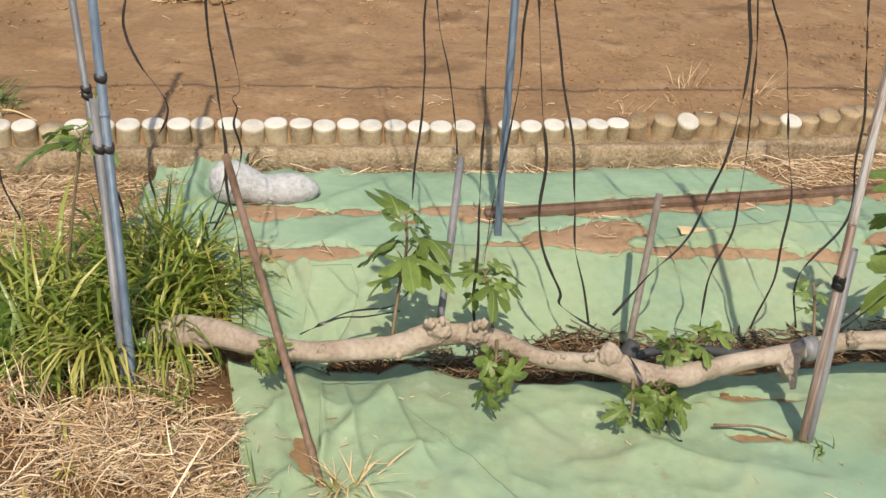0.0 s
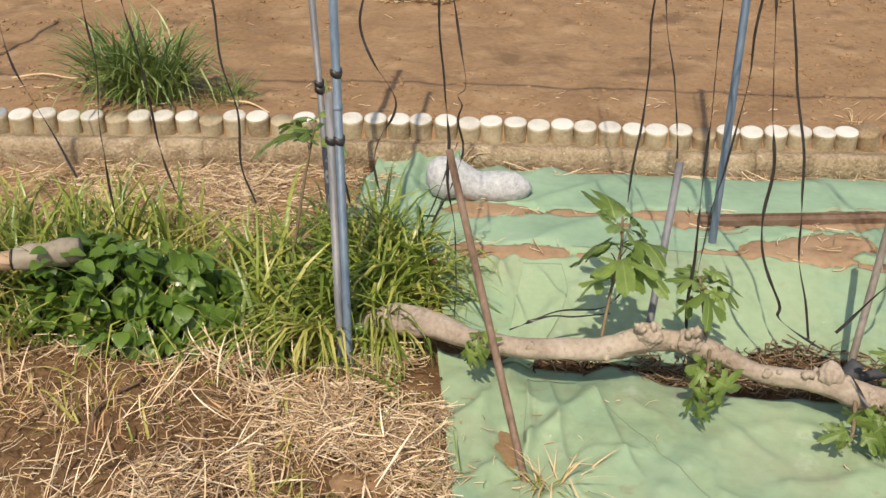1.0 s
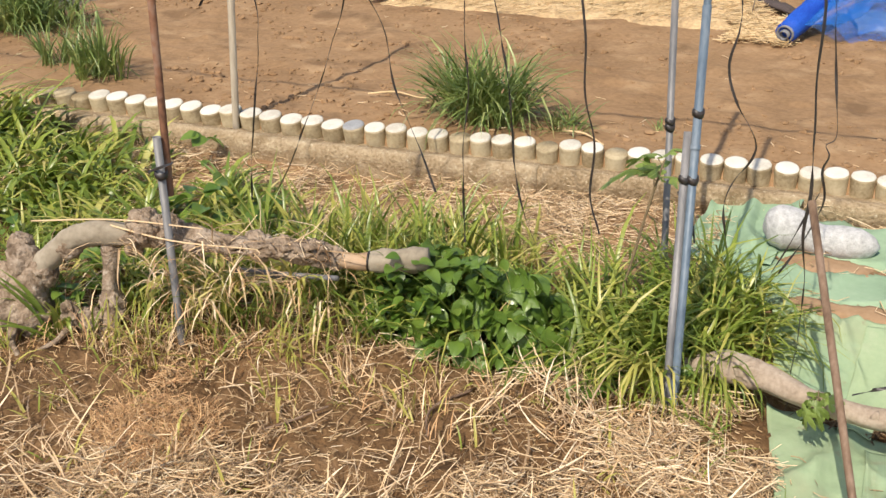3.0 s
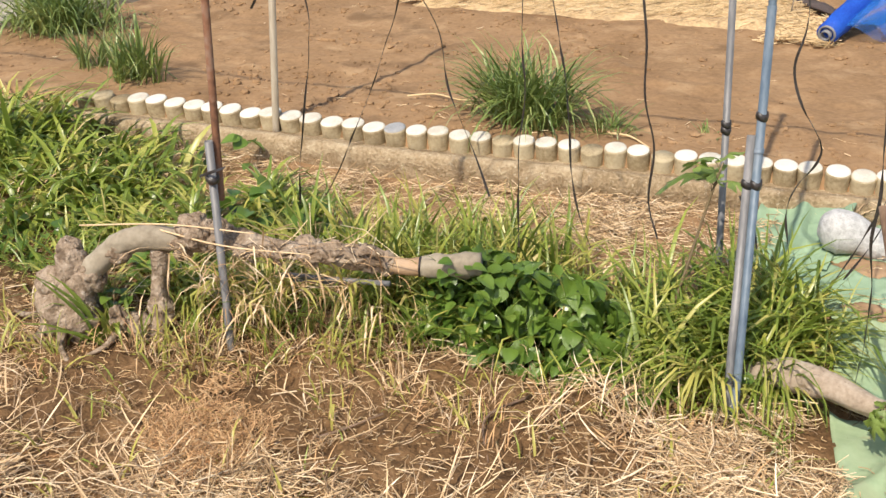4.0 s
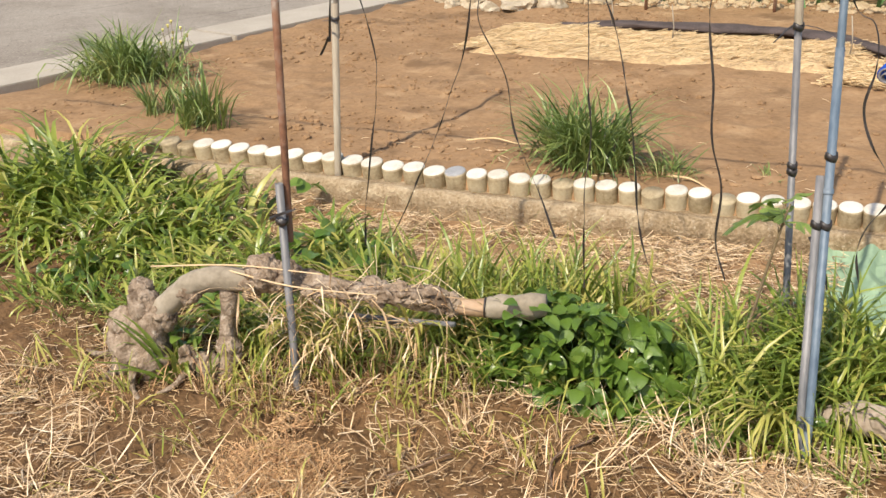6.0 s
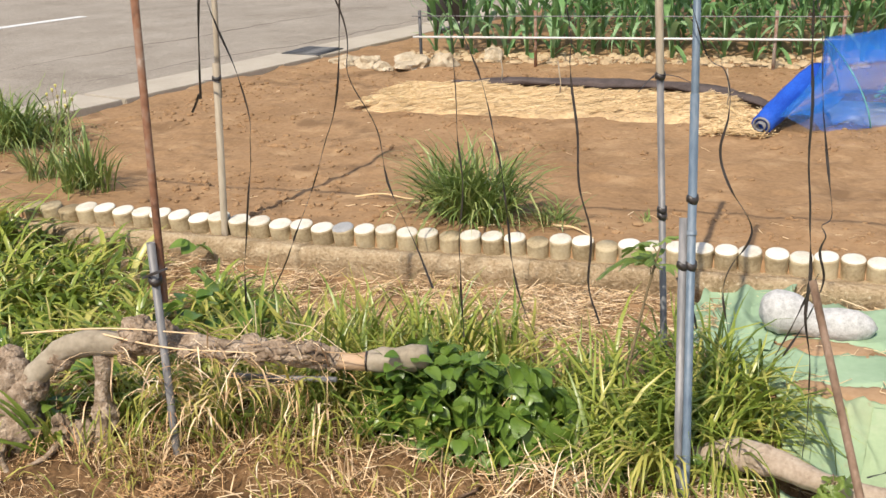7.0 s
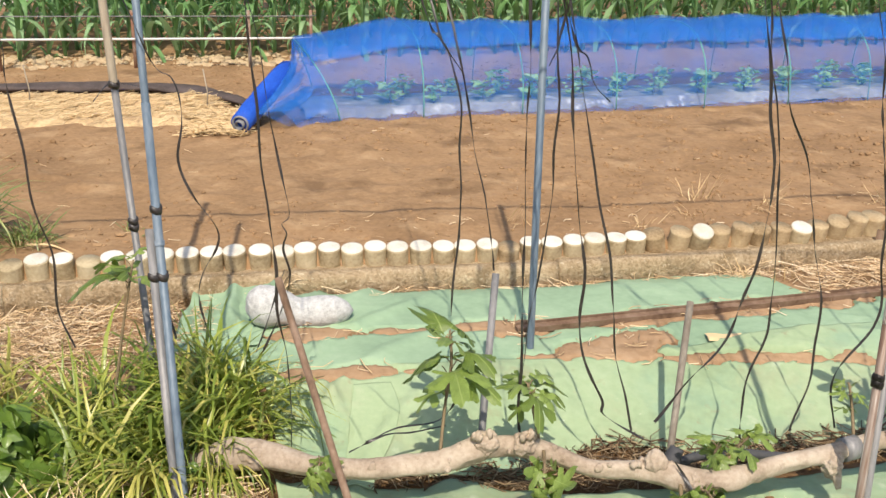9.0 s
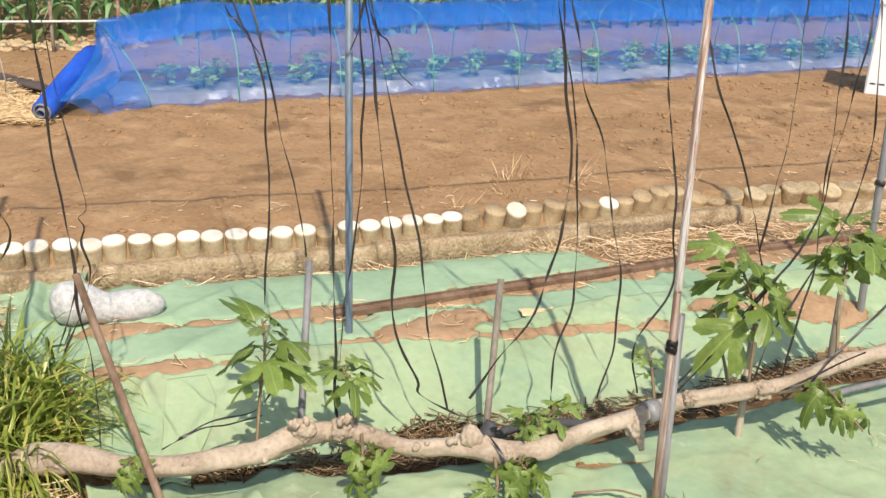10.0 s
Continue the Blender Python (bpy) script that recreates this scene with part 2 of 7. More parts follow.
# bluer copy of the mat colour, its shaded tone put into the ramp
M_MAT_BACK = mat("green_mat_shaded_side", [(0.235, 0.335, 0.215), (0.285, 0.395, 0.255), (0.34, 0.45, 0.30)], 2.6, 0.85, 0.2, 14, spec=0.15, coarse=0.3, stain_and_light=[((0.30, 0.25, 0.16), 2.8, 0.60, 0.76, 0.30)])
M_SILVER = mat("rust_streaked_silver_pipe", [(0.15, 0.075, 0.05), (0.30, 0.20, 0.15), (0.50, 0.47, 0.44), (0.62, 0.60, 0.58)], 6, 0.5, 0.15, 5, metal=0.1, spec=0.45, stretch=(14, 14, 0.6), coarse=0.5)
M_SLEEVE = mat("brown_grey_sleeve", [(0.20, 0.165, 0.118), (0.29, 0.245, 0.180), (0.37, 0.32, 0.245)], 7, 0.85, 0.3, 8, spec=0.15, bump_dist=0.006)
M_DARKCRACK = mat("cracked_asphalt", [(0.091, 0.075, 0.061), (0.156, 0.130, 0.107)], 30, 0.95, 0.2, 5)
M_DRYSOIL = mat("dry_washed_soil", [(0.254, 0.160, 0.089), (0.338, 0.219, 0.128), (0.406, 0.275, 0.167)], 5, 0.95, 0.6, 9, spec=0.1, bump_dist=0.01, stain_and_light=[((0.186, 0.116, 0.062), 9, 0.58, 0.70, 0.5)])
M_HOOP = mat("green_hoop", [(0.10, 0.34, 0.28), (0.14, 0.42, 0.35)], 9, 0.5, 0.0, 5)
M_ROLL = mat("rolled_blue_net", [(0.010, 0.055, 0.36), (0.018, 0.10, 0.52)], 14, 0.7, 0.5, 8, stretch=(1, 0.3, 1))
M_TUBE = mat("grey_core_tube", [(0.14, 0.14, 0.15), (0.26, 0.26, 0.27)], 20, 0.6, 0.1, 5)
M_WHITEPIPE = mat("white_rail", [(0.510, 0.501, 0.476), (0.629, 0.620, 0.595)], 15, 0.5, 0.1, 5)
M_CORN = leafy(mat("corn_leaf", [(0.127, 0.258, 0.084), (0.207, 0.373, 0.141)], 5, 0.45, 0.0, 5, spec=0.45, island=[(0.115, 0.244, 0.075), (0.184, 0.348, 0.121), (0.368, 0.541, 0.300)], obj_rand=0.2), 0.35)
M_BOX = mat("white_plastic", [(0.74, 0.74, 0.74), (0.82, 0.82, 0.82)], 6, 0.5, 0.05, 5)
M_DARK = mat("dark_mark", [(0.05, 0.05, 0.055), (0.08, 0.08, 0.085)], 20, 0.7, 0.0, 5)
M_FLOWER = mat("yellow_flower", [(0.70, 0.60, 0.14), (0.80, 0.72, 0.26)], 20, 0.6, 0.0, 5)


def net_material():
    m = bpy.data.materials.new("blue_insect_net")
    m.use_nodes = True
    t = m.node_tree
    b = t.nodes["Principled BSDF"]
    b.inputs["Base Color"].default_value = (0.015, 0.17, 0.62, 1)
    b.inputs["Roughness"].default_value = 0.6
    tc = t.nodes.new("ShaderNodeTexCoord")
    n = t.nodes.new("ShaderNodeTexNoise")
    n.inputs["Scale"].default_value = 5.0
    n.inputs["Detail"].default_value = 4
    t.links.new(tc.outputs["Object"], n.inputs["Vector"])
    mr = t.nodes.new("ShaderNodeMapRange")
    mr.inputs[1].default_value, mr.inputs[2].default_value = 0.3, 0.7
    mr.inputs[3].default_value, mr.inputs[4].default_value = 0.23, 0.40
    t.links.new(n.outputs["Fac"], mr.inputs[0])
    tr = t.nodes.new("ShaderNodeBsdfTransparent")
    ms = t.nodes.new("ShaderNodeMixShader")
    t.links.new(mr.outputs[0], ms.inputs[0])
    t.links.new(tr.outputs[0], ms.inputs[1])
    t.links.new(b.outputs[0], ms.inputs[2])
    t.links.new(ms.outputs[0], t.nodes["Material Output"].inputs["Surface"])
    return m


M_NET = net_material()

# ---- helpers for meshes ----
RNG = np.random.default_rng(7)


def empty(name, at=(0, 0, 0)):
    ob = new(name)
    ob.location = at
    ob.empty_display_size = 0.05
    return ob


def mesh_of(name, verts, faces, material, smooth=True):
    me = bpy.data.meshes.new(name)
    me.from_pydata([tuple(map(float, v)) for v in verts], [], [tuple(map(int, f)) for f in faces])
    me.materials.append(material)
    if smooth:
        me.polygons.foreach_set("use_smooth", [True] * len(me.polygons))
    me.update()
    return me


def obj(name, verts, faces, material, parent=None, label="", smooth=True):
    ob = new(name, mesh_of(name, verts, faces, material, smooth))
    if parent:
        ob.parent = parent
        ob.matrix_parent_inverse = Matrix.Translation(-Vector(parent.location)) if parent.parent is None else Matrix()
    if label:
        tagged(ob, label)
    return ob


def hash2(i, j, s):
    h = np.sin(i * 127.1 + j * 311.7 + s * 74.7) * 43758.5453
    return h - np.floor(h)


def vn(x, y, f, s=0):
    """Smooth value noise, -1 to 1."""
    x, y = np.asarray(x, float) * f, np.asarray(y, float) * f
    i, j = np.floor(x), np.floor(y)
    u, v = x - i, y - j
    u, v = u * u * (3 - 2 * u), v * v * (3 - 2 * v)
    a, b, c, d = hash2(i, j, s), hash2(i + 1, j, s), hash2(i, j + 1, s), hash2(i + 1, j + 1, s)
    return 2 * ((a * (1 - u) + b * u) * (1 - v) + (c * (1 - u) + d * u) * v) - 1


def sstep(a, b, x):
    t = np.clip((np.asarray(x, float) - a) / (b - a), 0, 1)
    return t * t * (3 - 2 * t)


PILE_KEYS = [(-60, -7.0, 2.5), (-26, -3.92, 2.99), (-10, -2.41, 3.21), (0, -1.56, 3.40), (10, -0.71, 3.557), (19, 0.055, 3.658), (26, 0.647, 3.775), (34, 1.35, 3.94), (38, 1.70, 4.06), (48, 2.75, 4.22), (80, 6.5, 4.75)]
PK_I, PK_X, PK_Y = (np.array(c, float) for c in zip(*PILE_KEYS))


def pile_y(x):
    return np.interp(x, PK_X, PK_Y)


def height(x, y):
    """The lie of the land: field behind the edging, a low terrace before it, a bank down to the fig row."""
    x, y = np.asarray(x, float), np.asarray(y, float)
    d = pile_y(x) - y
    field = 0.185 + 0.014 * vn(x, y, 1.3, 1) + 0.007 * vn(x, y, 4.3, 2) + 0.007 * vn(x, y, 11, 3) + 0.005 * vn(x, y, 23, 13) + 0.005 * np.sin((y - 0.17 * x) * 7.0 + 1.5 * vn(x, y, 1.1, 12)) * sstep(0.3, 0.9, -d)
    field += 0.03 * np.maximum(0, vn(x, y, 8, 11) - 0.4) * sstep(0.2, 1.0, -d)
    crest = 0.80 + 0.03 * vn(x, 0 * x, 2, 4)
    low = 0.11 * (1 - sstep(crest, crest + 0.40, d)) * sstep(-1.3, -0.5, x) + 0.05 * (1 - sstep(0.3, 1.1, d)) * (1 - sstep(-1.3, -0.5, x))
    low = low - 0.05 * (1 - sstep(0.1, 0.3, d)) * sstep(-1.3, -0.5, x)
    rough = 0.010 * vn(x, y, 4, 5) + 0.006 * vn(x, y, 13, 6) + 0.004 * vn(x, y, 31, 7)
    low = low + rough * (0.3 + 0.9 * (1 - sstep(-0.75, -0.5, x)))
    low = low - 0.035 * np.exp(-((d - 1.28) / 0.10) ** 2) * sstep(-0.5, -0.3, x)
    return np.where(d < 0.02, field, low)


def hz(x, y):
    z = height(np.atleast_1d(x), np.atleast_1d(y))
    return float(z[0]) if np.ndim(x) == 0 else z


def sheet(name, xs, ys, zfun, material, parent=None, label=""):
    X, Y = np.meshgrid(xs, ys)
    Z = zfun(X, Y)
    n, m = len(xs), len(ys)
    idx = np.arange(n * m).reshape(m, n)
    f = np.stack([idx[:-1, :-1], idx[:-1, 1:], idx[1:, 1:], idx[1:, :-1]], -1).reshape(-1, 4)
    return obj(name, np.stack([X, Y, Z], -1).reshape(-1, 3), f, material, parent, label)


def catmull(pts, n):
    P = [np.array(p, float) for p in pts]
    P = [2 * P[0] - P[1]] + P + [2 * P[-1] - P[-2]]
    out = []
    for k in range(1, len(P) - 2):
        for s in range(n):
            t = s / n
            a, b, c, d = P[k - 1], P[k], P[k + 1], P[k + 2]
            out.append(0.5 * (2 * b + (c - a) * t + (2 * a - 5 * b + 4 * c - d) * t * t + (3 * b - a - 3 * c + d) * t ** 3))
    out.append(P[-2])
    return np.array(out)


def tube_data(path, radii, sides=10, lumps=0.0, seed=0, cap=True):
    path = np.array(path, float)
    n = len(path)
    rad = np.interp(np.linspace(0, 1, n), np.linspace(0, 1, len(radii)), radii)
    tan = np.gradient(path, axis=0)
    tan /= np.linalg.norm(tan, axis=1)[:, None] + 1e-9
    ref = np.array([0, 1, 0.0]) if abs(tan[0][1]) < 0.8 else np.array([1, 0, 0.0])
    V = []
    for i in range(n):
        u = np.cross(ref, tan[i])
        u /= np.linalg.norm(u) + 1e-9
        w = np.cross(tan[i], u)
        for k in range(sides):
            a = 2 * math.pi * k / sides
            r = rad[i]
            if lumps:
                s = np.sum(path[i]) * 1.0
                r *= 1 + lumps * (float(vn(s * 9 + seed, math.cos(a) * 1.5 + math.sin(a), 1.0, seed)) + 0.6 * float(vn(s * 26 + seed, math.cos(a) * 3 + math.sin(a) * 2, 1.3, seed + 3)))
            V.append(path[i] + r * (math.cos(a) * u + math.sin(a) * w))
    F = [(i * sides + k, i * sides + (k + 1) % sides, (i + 1) * sides + (k + 1) % sides, (i + 1) * sides + k) for i in range(n - 1) for k in range(sides)]
    if cap:
        V.append(path[0])
        V.append(path[-1])
        F += [(len(V) - 2, (k + 1) % sides, k) for k in range(sides)]
        o = (n - 1) * sides
        F += [(len(V) - 1, o + k, o + (k + 1) % sides) for k in range(sides)]
    return V, F


def tube(name, path, radii, material, parent=None, label="", sides=10, lumps=0.0, seed=0):
    return obj(name, *tube_data(path, radii, sides, lumps, seed), material, parent, label)


def hollow_pipe(name, a, b, r, material, parent=None, label="", sides=14):
    """A straight pipe with an open mouth at its upper end."""
    a, b = Vector(a), Vector(b)
    d = (b - a).normalized()
    u = d.orthogonal().normalized()
    w = d.cross(u)
    V, F = [], []
    for p, rr in ((a, r), (b, r), (b, r * 0.82), (b - d * 0.04, r * 0.80)):
        for k in range(sides):
            t = 2 * math.pi * k / sides
            V.append(p + rr * (math.cos(t) * u + math.sin(t) * w))
    for i in range(3):
        F += [(i * sides + k, i * sides + (k + 1) % sides, (i + 1) * sides + (k + 1) % sides, (i + 1) * sides + k) for k in range(sides)]
    F.append(tuple(range(3 * sides, 4 * sides)))
    ob = obj(name, V, F, material, parent, label)
    return ob


def blades_data(n, cx, cy, rx, ry, length, width, lean, droop, zfun, rng, aim=None, seg=5, fold=0.25, z_off=-0.01, bunch=8):
    """Grass blades in small bunches: three-vertex sections that lean out, bend over, kink and taper."""
    m = max(1, n // bunch)
    ta, tr = rng.uniform(0, 2 * math.pi, m), np.sqrt(rng.uniform(0, 1, m))
    taz = ta + rng.normal(0, 1.5, m)
    flat = lean[0] > 1.3
    tl = rng.uniform(0.98, 1.0, m) if flat else rng.uniform(0.45, 1.15, m)
    k = rng.integers(0, m, n)
    sp = 0.55 / math.sqrt(m)
    x = cx + rx * (tr * np.cos(ta))[k] + rng.normal(0, rx * sp, n)
    y = cy + ry * (tr * np.sin(ta))[k] + rng.normal(0, ry * sp, n)
    L, w = rng.uniform(*length, n), rng.uniform(*width, n)
    az = taz[k] + rng.normal(0, 0.65, n) if aim is None else aim + rng.normal(0, 0.8, n)
    el = radians(90) - rng.uniform(*lean, n) * tl[k]
    dr = rng.uniform(*droop, n)
    tw = rng.uniform(-0.9, 0.9, n)
    kink = np.where(rng.uniform(0, 1, n) < (0.0 if flat else 0.22), rng.uniform(0.5, 1.5, n), 0.0)
    kat = rng.uniform(0.35, 0.8, n)
    wob = rng.normal(0, 0.35, n)
    p = np.stack([x, y, zfun(x, y) + z_off + 0 * x], -1)
    rows = []
    for s in range(seg + 1):
        t = s / seg
        e = el - dr * t * t - kink * (t > kat)
        q = az + wob * t * t
        hd = np.stack([np.cos(q) * np.cos(e), np.sin(q) * np.cos(e), np.sin(e)], -1)
        if s:
            p = p + hd * (L / seg)[:, None]
        side = np.stack([-np.sin(q + tw), np.cos(q + tw), np.zeros(n)], -1)
        up = np.cross(hd, side)
        hw = (0.5 * w * (0.55 + 0.9 * t if t < 0.5 else 2.0 * (1 - t) + 0.02))[:, None]
        rows += [p - side * hw + up * hw * fold, p, p + side * hw + up * hw * fold]
    V = np.stack(rows, 1).reshape(-1, 3)
    base = (np.arange(n) * 3 * (seg + 1))[:, None, None]
    o = (3 * np.arange(seg))[:, None]
    f = np.concatenate([o + np.array([[0, 1, 4, 3]]), o + np.array([[1, 2, 5, 4]])])
    return V, (base + f[None]).reshape(-1, 4)


def straws_data(n, xr, yr, length, radius, zfun, rng, az=None, spread=9.0, lift=0.02, tilt=0.12, keep=None):
    """Loose dry stems: three-sided bent rods that lie on one another."""
    x, y = rng.uniform(*xr, n), rng.uniform(*yr, n)
    for _ in range(5):
        ok = np.ones(n, bool) if keep is None else keep(x, y, rng)
        x, y = np.where(ok, x, rng.uniform(*xr, n)), np.where(ok, y, rng.uniform(*yr, n))
    if keep is not None:
        ok = keep(x, y, rng)
        x, y = x[ok], y[ok]
        n = len(x)
    L, r = rng.uniform(*length, n), rng.uniform(*radius, n)
    g = rng.uniform(0, 2 * math.pi, n) if az is None else az + rng.normal(0, spread, n)
    e = rng.normal(0, tilt, n)
    d = np.stack([np.cos(g) * np.cos(e), np.sin(g) * np.cos(e), np.sin(e)], -1)
    c = np.stack([x, y, zfun(x, y) + r + rng.uniform(0, lift, n) + np.abs(np.sin(e)) * L * 0.4], -1)
    s = np.stack([-np.sin(g), np.cos(g), np.zeros(n)], -1)
    bend = s * (rng.normal(0, 0.15, n) * L)[:, None]
    up = np.array([0, 0, 1.0])
    R = r[:, None]
    rows = []
    for q, bb in ((-0.5, 0), (0.0, 1), (0.5, 0)):
        p = c + d * L[:, None] * q + bend * bb
        rows += [p - s * R, p + s * R, p + up * R * 1.6]
    V = np.stack(rows, 1).reshape(-1, 3)
    f = np.array([(m + i, m + (i + 1) % 3, m + 3 + (i + 1) % 3, m + 3 + i) for m in (0, 3) for i in range(3)])
    return V, ((np.arange(n) * 9)[:, None, None] + f[None]).reshape(-1, 4)


def leaf_data(kind):
    """Leaf outlines in the xy plane, the stalk's end at the origin, length 1 along +y, cupped."""
    V, F = [], []
    if kind == "fig":
        lobes = [(-118, 0.60, 20), (-56, 0.92, 19), (0, 1.05, 20), (56, 0.92, 19), (118, 0.60, 20)]
        V.append((0, 0.30, 0.03))
        m = 90
        ring = []
        for k in range(m):
            a = -180 + 360 * k / m
            r, near = 0.20, 1.0
            for c, l, w in lobes:
                r = max(r, l * 0.66 * math.exp(-(abs(a - c) / w) ** 2.6 * 0.42))
                near = min(near, abs(a - c) / 30)
            r *= 1 + 0.05 * math.sin(k * 2.1)
            ring.append((r * math.sin(radians(a)), r * math.cos(radians(a)), near, r))
        for f in (0.35, 0.7, 1.0):
            for x, y, near, r in ring:
                q = r * f
                V.append((x * f, 0.30 + y * f, 0.03 - 0.34 * q * q + 0.10 * q * (1 - near) + 0.035 * math.sin(9 * x * f + 6 * y * f)))
        F += [(0, 1 + (k + 1) % m, 1 + k) for k in range(m)]
        for j in range(2):
            o = 1 + j * m
            F += [(o + k, o + (k + 1) % m, o + m + (k + 1) % m, o + m + k) for k in range(m)]
    else:
        rows = 6
        for s in range(rows + 1):
            t = s / rows
            w = 0.86 * (t + 0.03) ** 0.55 * max(0.0, 1 - t) ** 0.80 + 0.004
            for q in (-1, -0.5, 0, 0.5, 1):
                V.append((w * q, t, 0.42 * abs(w * q) - 0.26 * t * t + 0.02 * math.sin(9 * t + 4 * q)))
        for s in range(rows):
            for q in range(4):
                o = s * 5 + q
                F.append((o, o + 1, o + 6, o + 5))
    return np.array(V), F


# ---- ground ----
def grow(start, step, end, k=1.25):
    out, s = [], step
    v = start
    while abs(v) < abs(end):
        v += s
        s *= k
        out.append(v)
    return out


xs = sorted(grow(-5.0, -0.05, -400) + list(np.arange(-5.0, 3.2, 0.024)) + grow(3.2, 0.05, 400))
ys = sorted(grow(0.9, -0.05, -300) + list(np.arange(0.9, 4.6, 0.024)) + list(np.arange(4.6, 8, 0.05)) + grow(8, 0.08, 500))


def land(X, Y):
    far = sstep(0, 30, np.hypot(X, Y - 4) - 8)
    return height(X, Y) * (1 - far) + 0.185 * far - 0.25 * sstep(-5.28, -5.42, X - (Y - 5.2) * 0.13)


ground = sheet("ground", np.array(xs), np.array(ys), land, M_SOIL)
tagged(ground, "brown bare garden soil with lumps and scattered litter", "ground", kind="structure")

# ---- road ----


def edge_x(y):
    return -5.28 + (y - 5.2) * 0.13


def strip(name, x0, x1, z, material, ylo=-60, yhi=120, n=60, thick=0.12):
    V, F = [], []
    for i in range(n + 1):
        y = ylo + (yhi - ylo) * i / n
        V += [(edge_x(y) + x0, y, z), (edge_x(y) + x1, y, z), (edge_x(y) + x1, y, z - thick), (edge_x(y) + x0, y, z - thick)]
    for i in range(n):
        o = 4 * i
        F += [(o + k, o + 4 + k, o + 4 + (k + 1) % 4, o + (k + 1) % 4) for k in range(4)]
    return obj(name, V, F, material, smooth=False)


road = strip("road", -40, -0.46, 0.20, M_ASPHALT)
tagged(road, "sunlit grey asphalt road surface", "road", kind="structure")
for k, off in enumerate((-0.80, -2.1)):
    pc = [(edge_x(y) + off + 0.16 * float(vn(y, k, 0.9, 95)) + 0.05 * float(vn(y, k, 5, 96)), y, 0.1985) for y in np.linspace(5, 14, 90)]
    tube("crack", pc, [0.002, 0.006, 0.0015, 0.005], M_DARKCRACK, road, sides=4)
line = strip("road_line", -4.93, -4.79, 0.206, M_LINE, ylo=2, yhi=8.8, thick=0.01)
tagged(line, "worn white painted line on the asphalt", "road line", kind="structure")
gutter = empty("gutter")
tagged(gutter, "pale concrete gutter slabs along the road edge", "gutter", kind="structure")


def box_data(x0, x1, y0, y1, z0, z1, bev=0.006):
    bm = bmesh.new()
    bmesh.ops.create_cube(bm, size=1)
    for v in bm.verts:
        v.co = Vector(((x0 + x1) / 2 + v.co.x * (x1 - x0), (y0 + y1) / 2 + v.co.y * (y1 - y0), (z0 + z1) / 2 + v.co.z * (z1 - z0)))
    bmesh.ops.bevel(bm, geom=list(bm.edges), offset=bev, segments=2, affect="EDGES")
    bm.verts.ensure_lookup_table()
    V = [v.co.copy() for v in bm.verts]
    F = [[v.index for v in f.verts] for f in bm.faces]
    bm.free()
    return V, F


slab = mesh_of("slab", *box_data(-0.23, 0.23, -0.995, 0.995, -0.12, 0.0, 0.006), M_GUTTER, False)
for i in range(14):
    y = -4 + 2.0 * i
    s = new("slab", slab)
    s.parent = gutter
    s.matrix_basis = pose(edge_x(y) - 0.23, y, 0.212 + RNG.uniform(-0.001, 0.001), 0, 0, -7.4)
grate = empty("drain_grate", (edge_x(7.15) - 0.23, 7.15, 0.214))
grate.scale = (0.75, 0.75, 1)
tagged(grate, "dark iron drain grate set in the gutter", "drain grate")
fr = obj("frame", *box_data(-0.25, 0.25, -0.26, 0.26, 0.0, 0.006, 0.002), M_GRATE)
fr.parent = grate
for i in range(9):
    b = obj("bar", *box_data(-0.22, 0.22, -0.011, 0.011, 0.006, 0.014, 0.002), M_GRATE)
    b.parent = grate
    b.location = (0, -0.21 + 0.0525 * i, 0)

# ---- kerb and edging piles ----
kerb = empty("kerb")
tagged(kerb, "weathered low concrete kerb blocks below the field edge", "kerb", kind="structure")


def kerb_block(L, seed):
    """A rough cast block with a worn front edge."""
    prof = [(-0.052, -0.20), (-0.054, -0.13), (-0.056, -0.085), (-0.061, -0.070), (-0.063, -0.045), (-0.061, -0.018), (-0.050, -0.004), (-0.032, 0.0), (-0.012, -0.006), (0.012, -0.016), (0.05, -0.020), (0.10, -0.020)]
    n = 40
    V, F = [], []
    for i in range(n + 1):
        u = -L / 2 + L * i / n
        chip = 0.010 * max(0.0, float(vn(u + seed * 3.1, 0.5, 9, 71)) - 0.15)
        for py, pz in prof:
            w = 0.0045 * float(vn(u + seed, pz * 3, 13, 72)) + 0.003 * float(vn(u + seed, pz * 4 + py, 34, 73))
            front = 1.0 if py < -0.04 else 0.3
            V.append((u, py + front * (w + chip * (pz > -0.03)), pz + 0.5 * w - chip * (pz > -0.03) * front))
    m = len(prof)
    for i in range(n):
        F += [(i * m + k, (i + 1) * m + k, (i + 1) * m + k + 1, i * m + k + 1) for k in range(m - 1)]
    F.append(tuple(range(m)))
    F.append(tuple(n * m + k for k in reversed(range(m))))
    return V, F


x = -6.2
while x < 4.6:
    L = RNG.uniform(0.75, 1.05)
    x2 = x + L
    ya, yb = float(pile_y(x)), float(pile_y(x2))
    k = obj("kerb_block", *kerb_block(math.hypot(L, yb - ya) - 0.002, x), M_CONC, kerb)
    k.matrix_basis = pose((x + x2) / 2, (ya + yb) / 2 - 0.062 - 0.026, 0.164 - 0.022 * float(sstep(1.3, 2.0, x)) + RNG.uniform(-0.003, 0.003), RNG.normal(0, 0.5), RNG.normal(0, 0.15), math.degrees(math.atan2(yb - ya, L)))
    x = x2


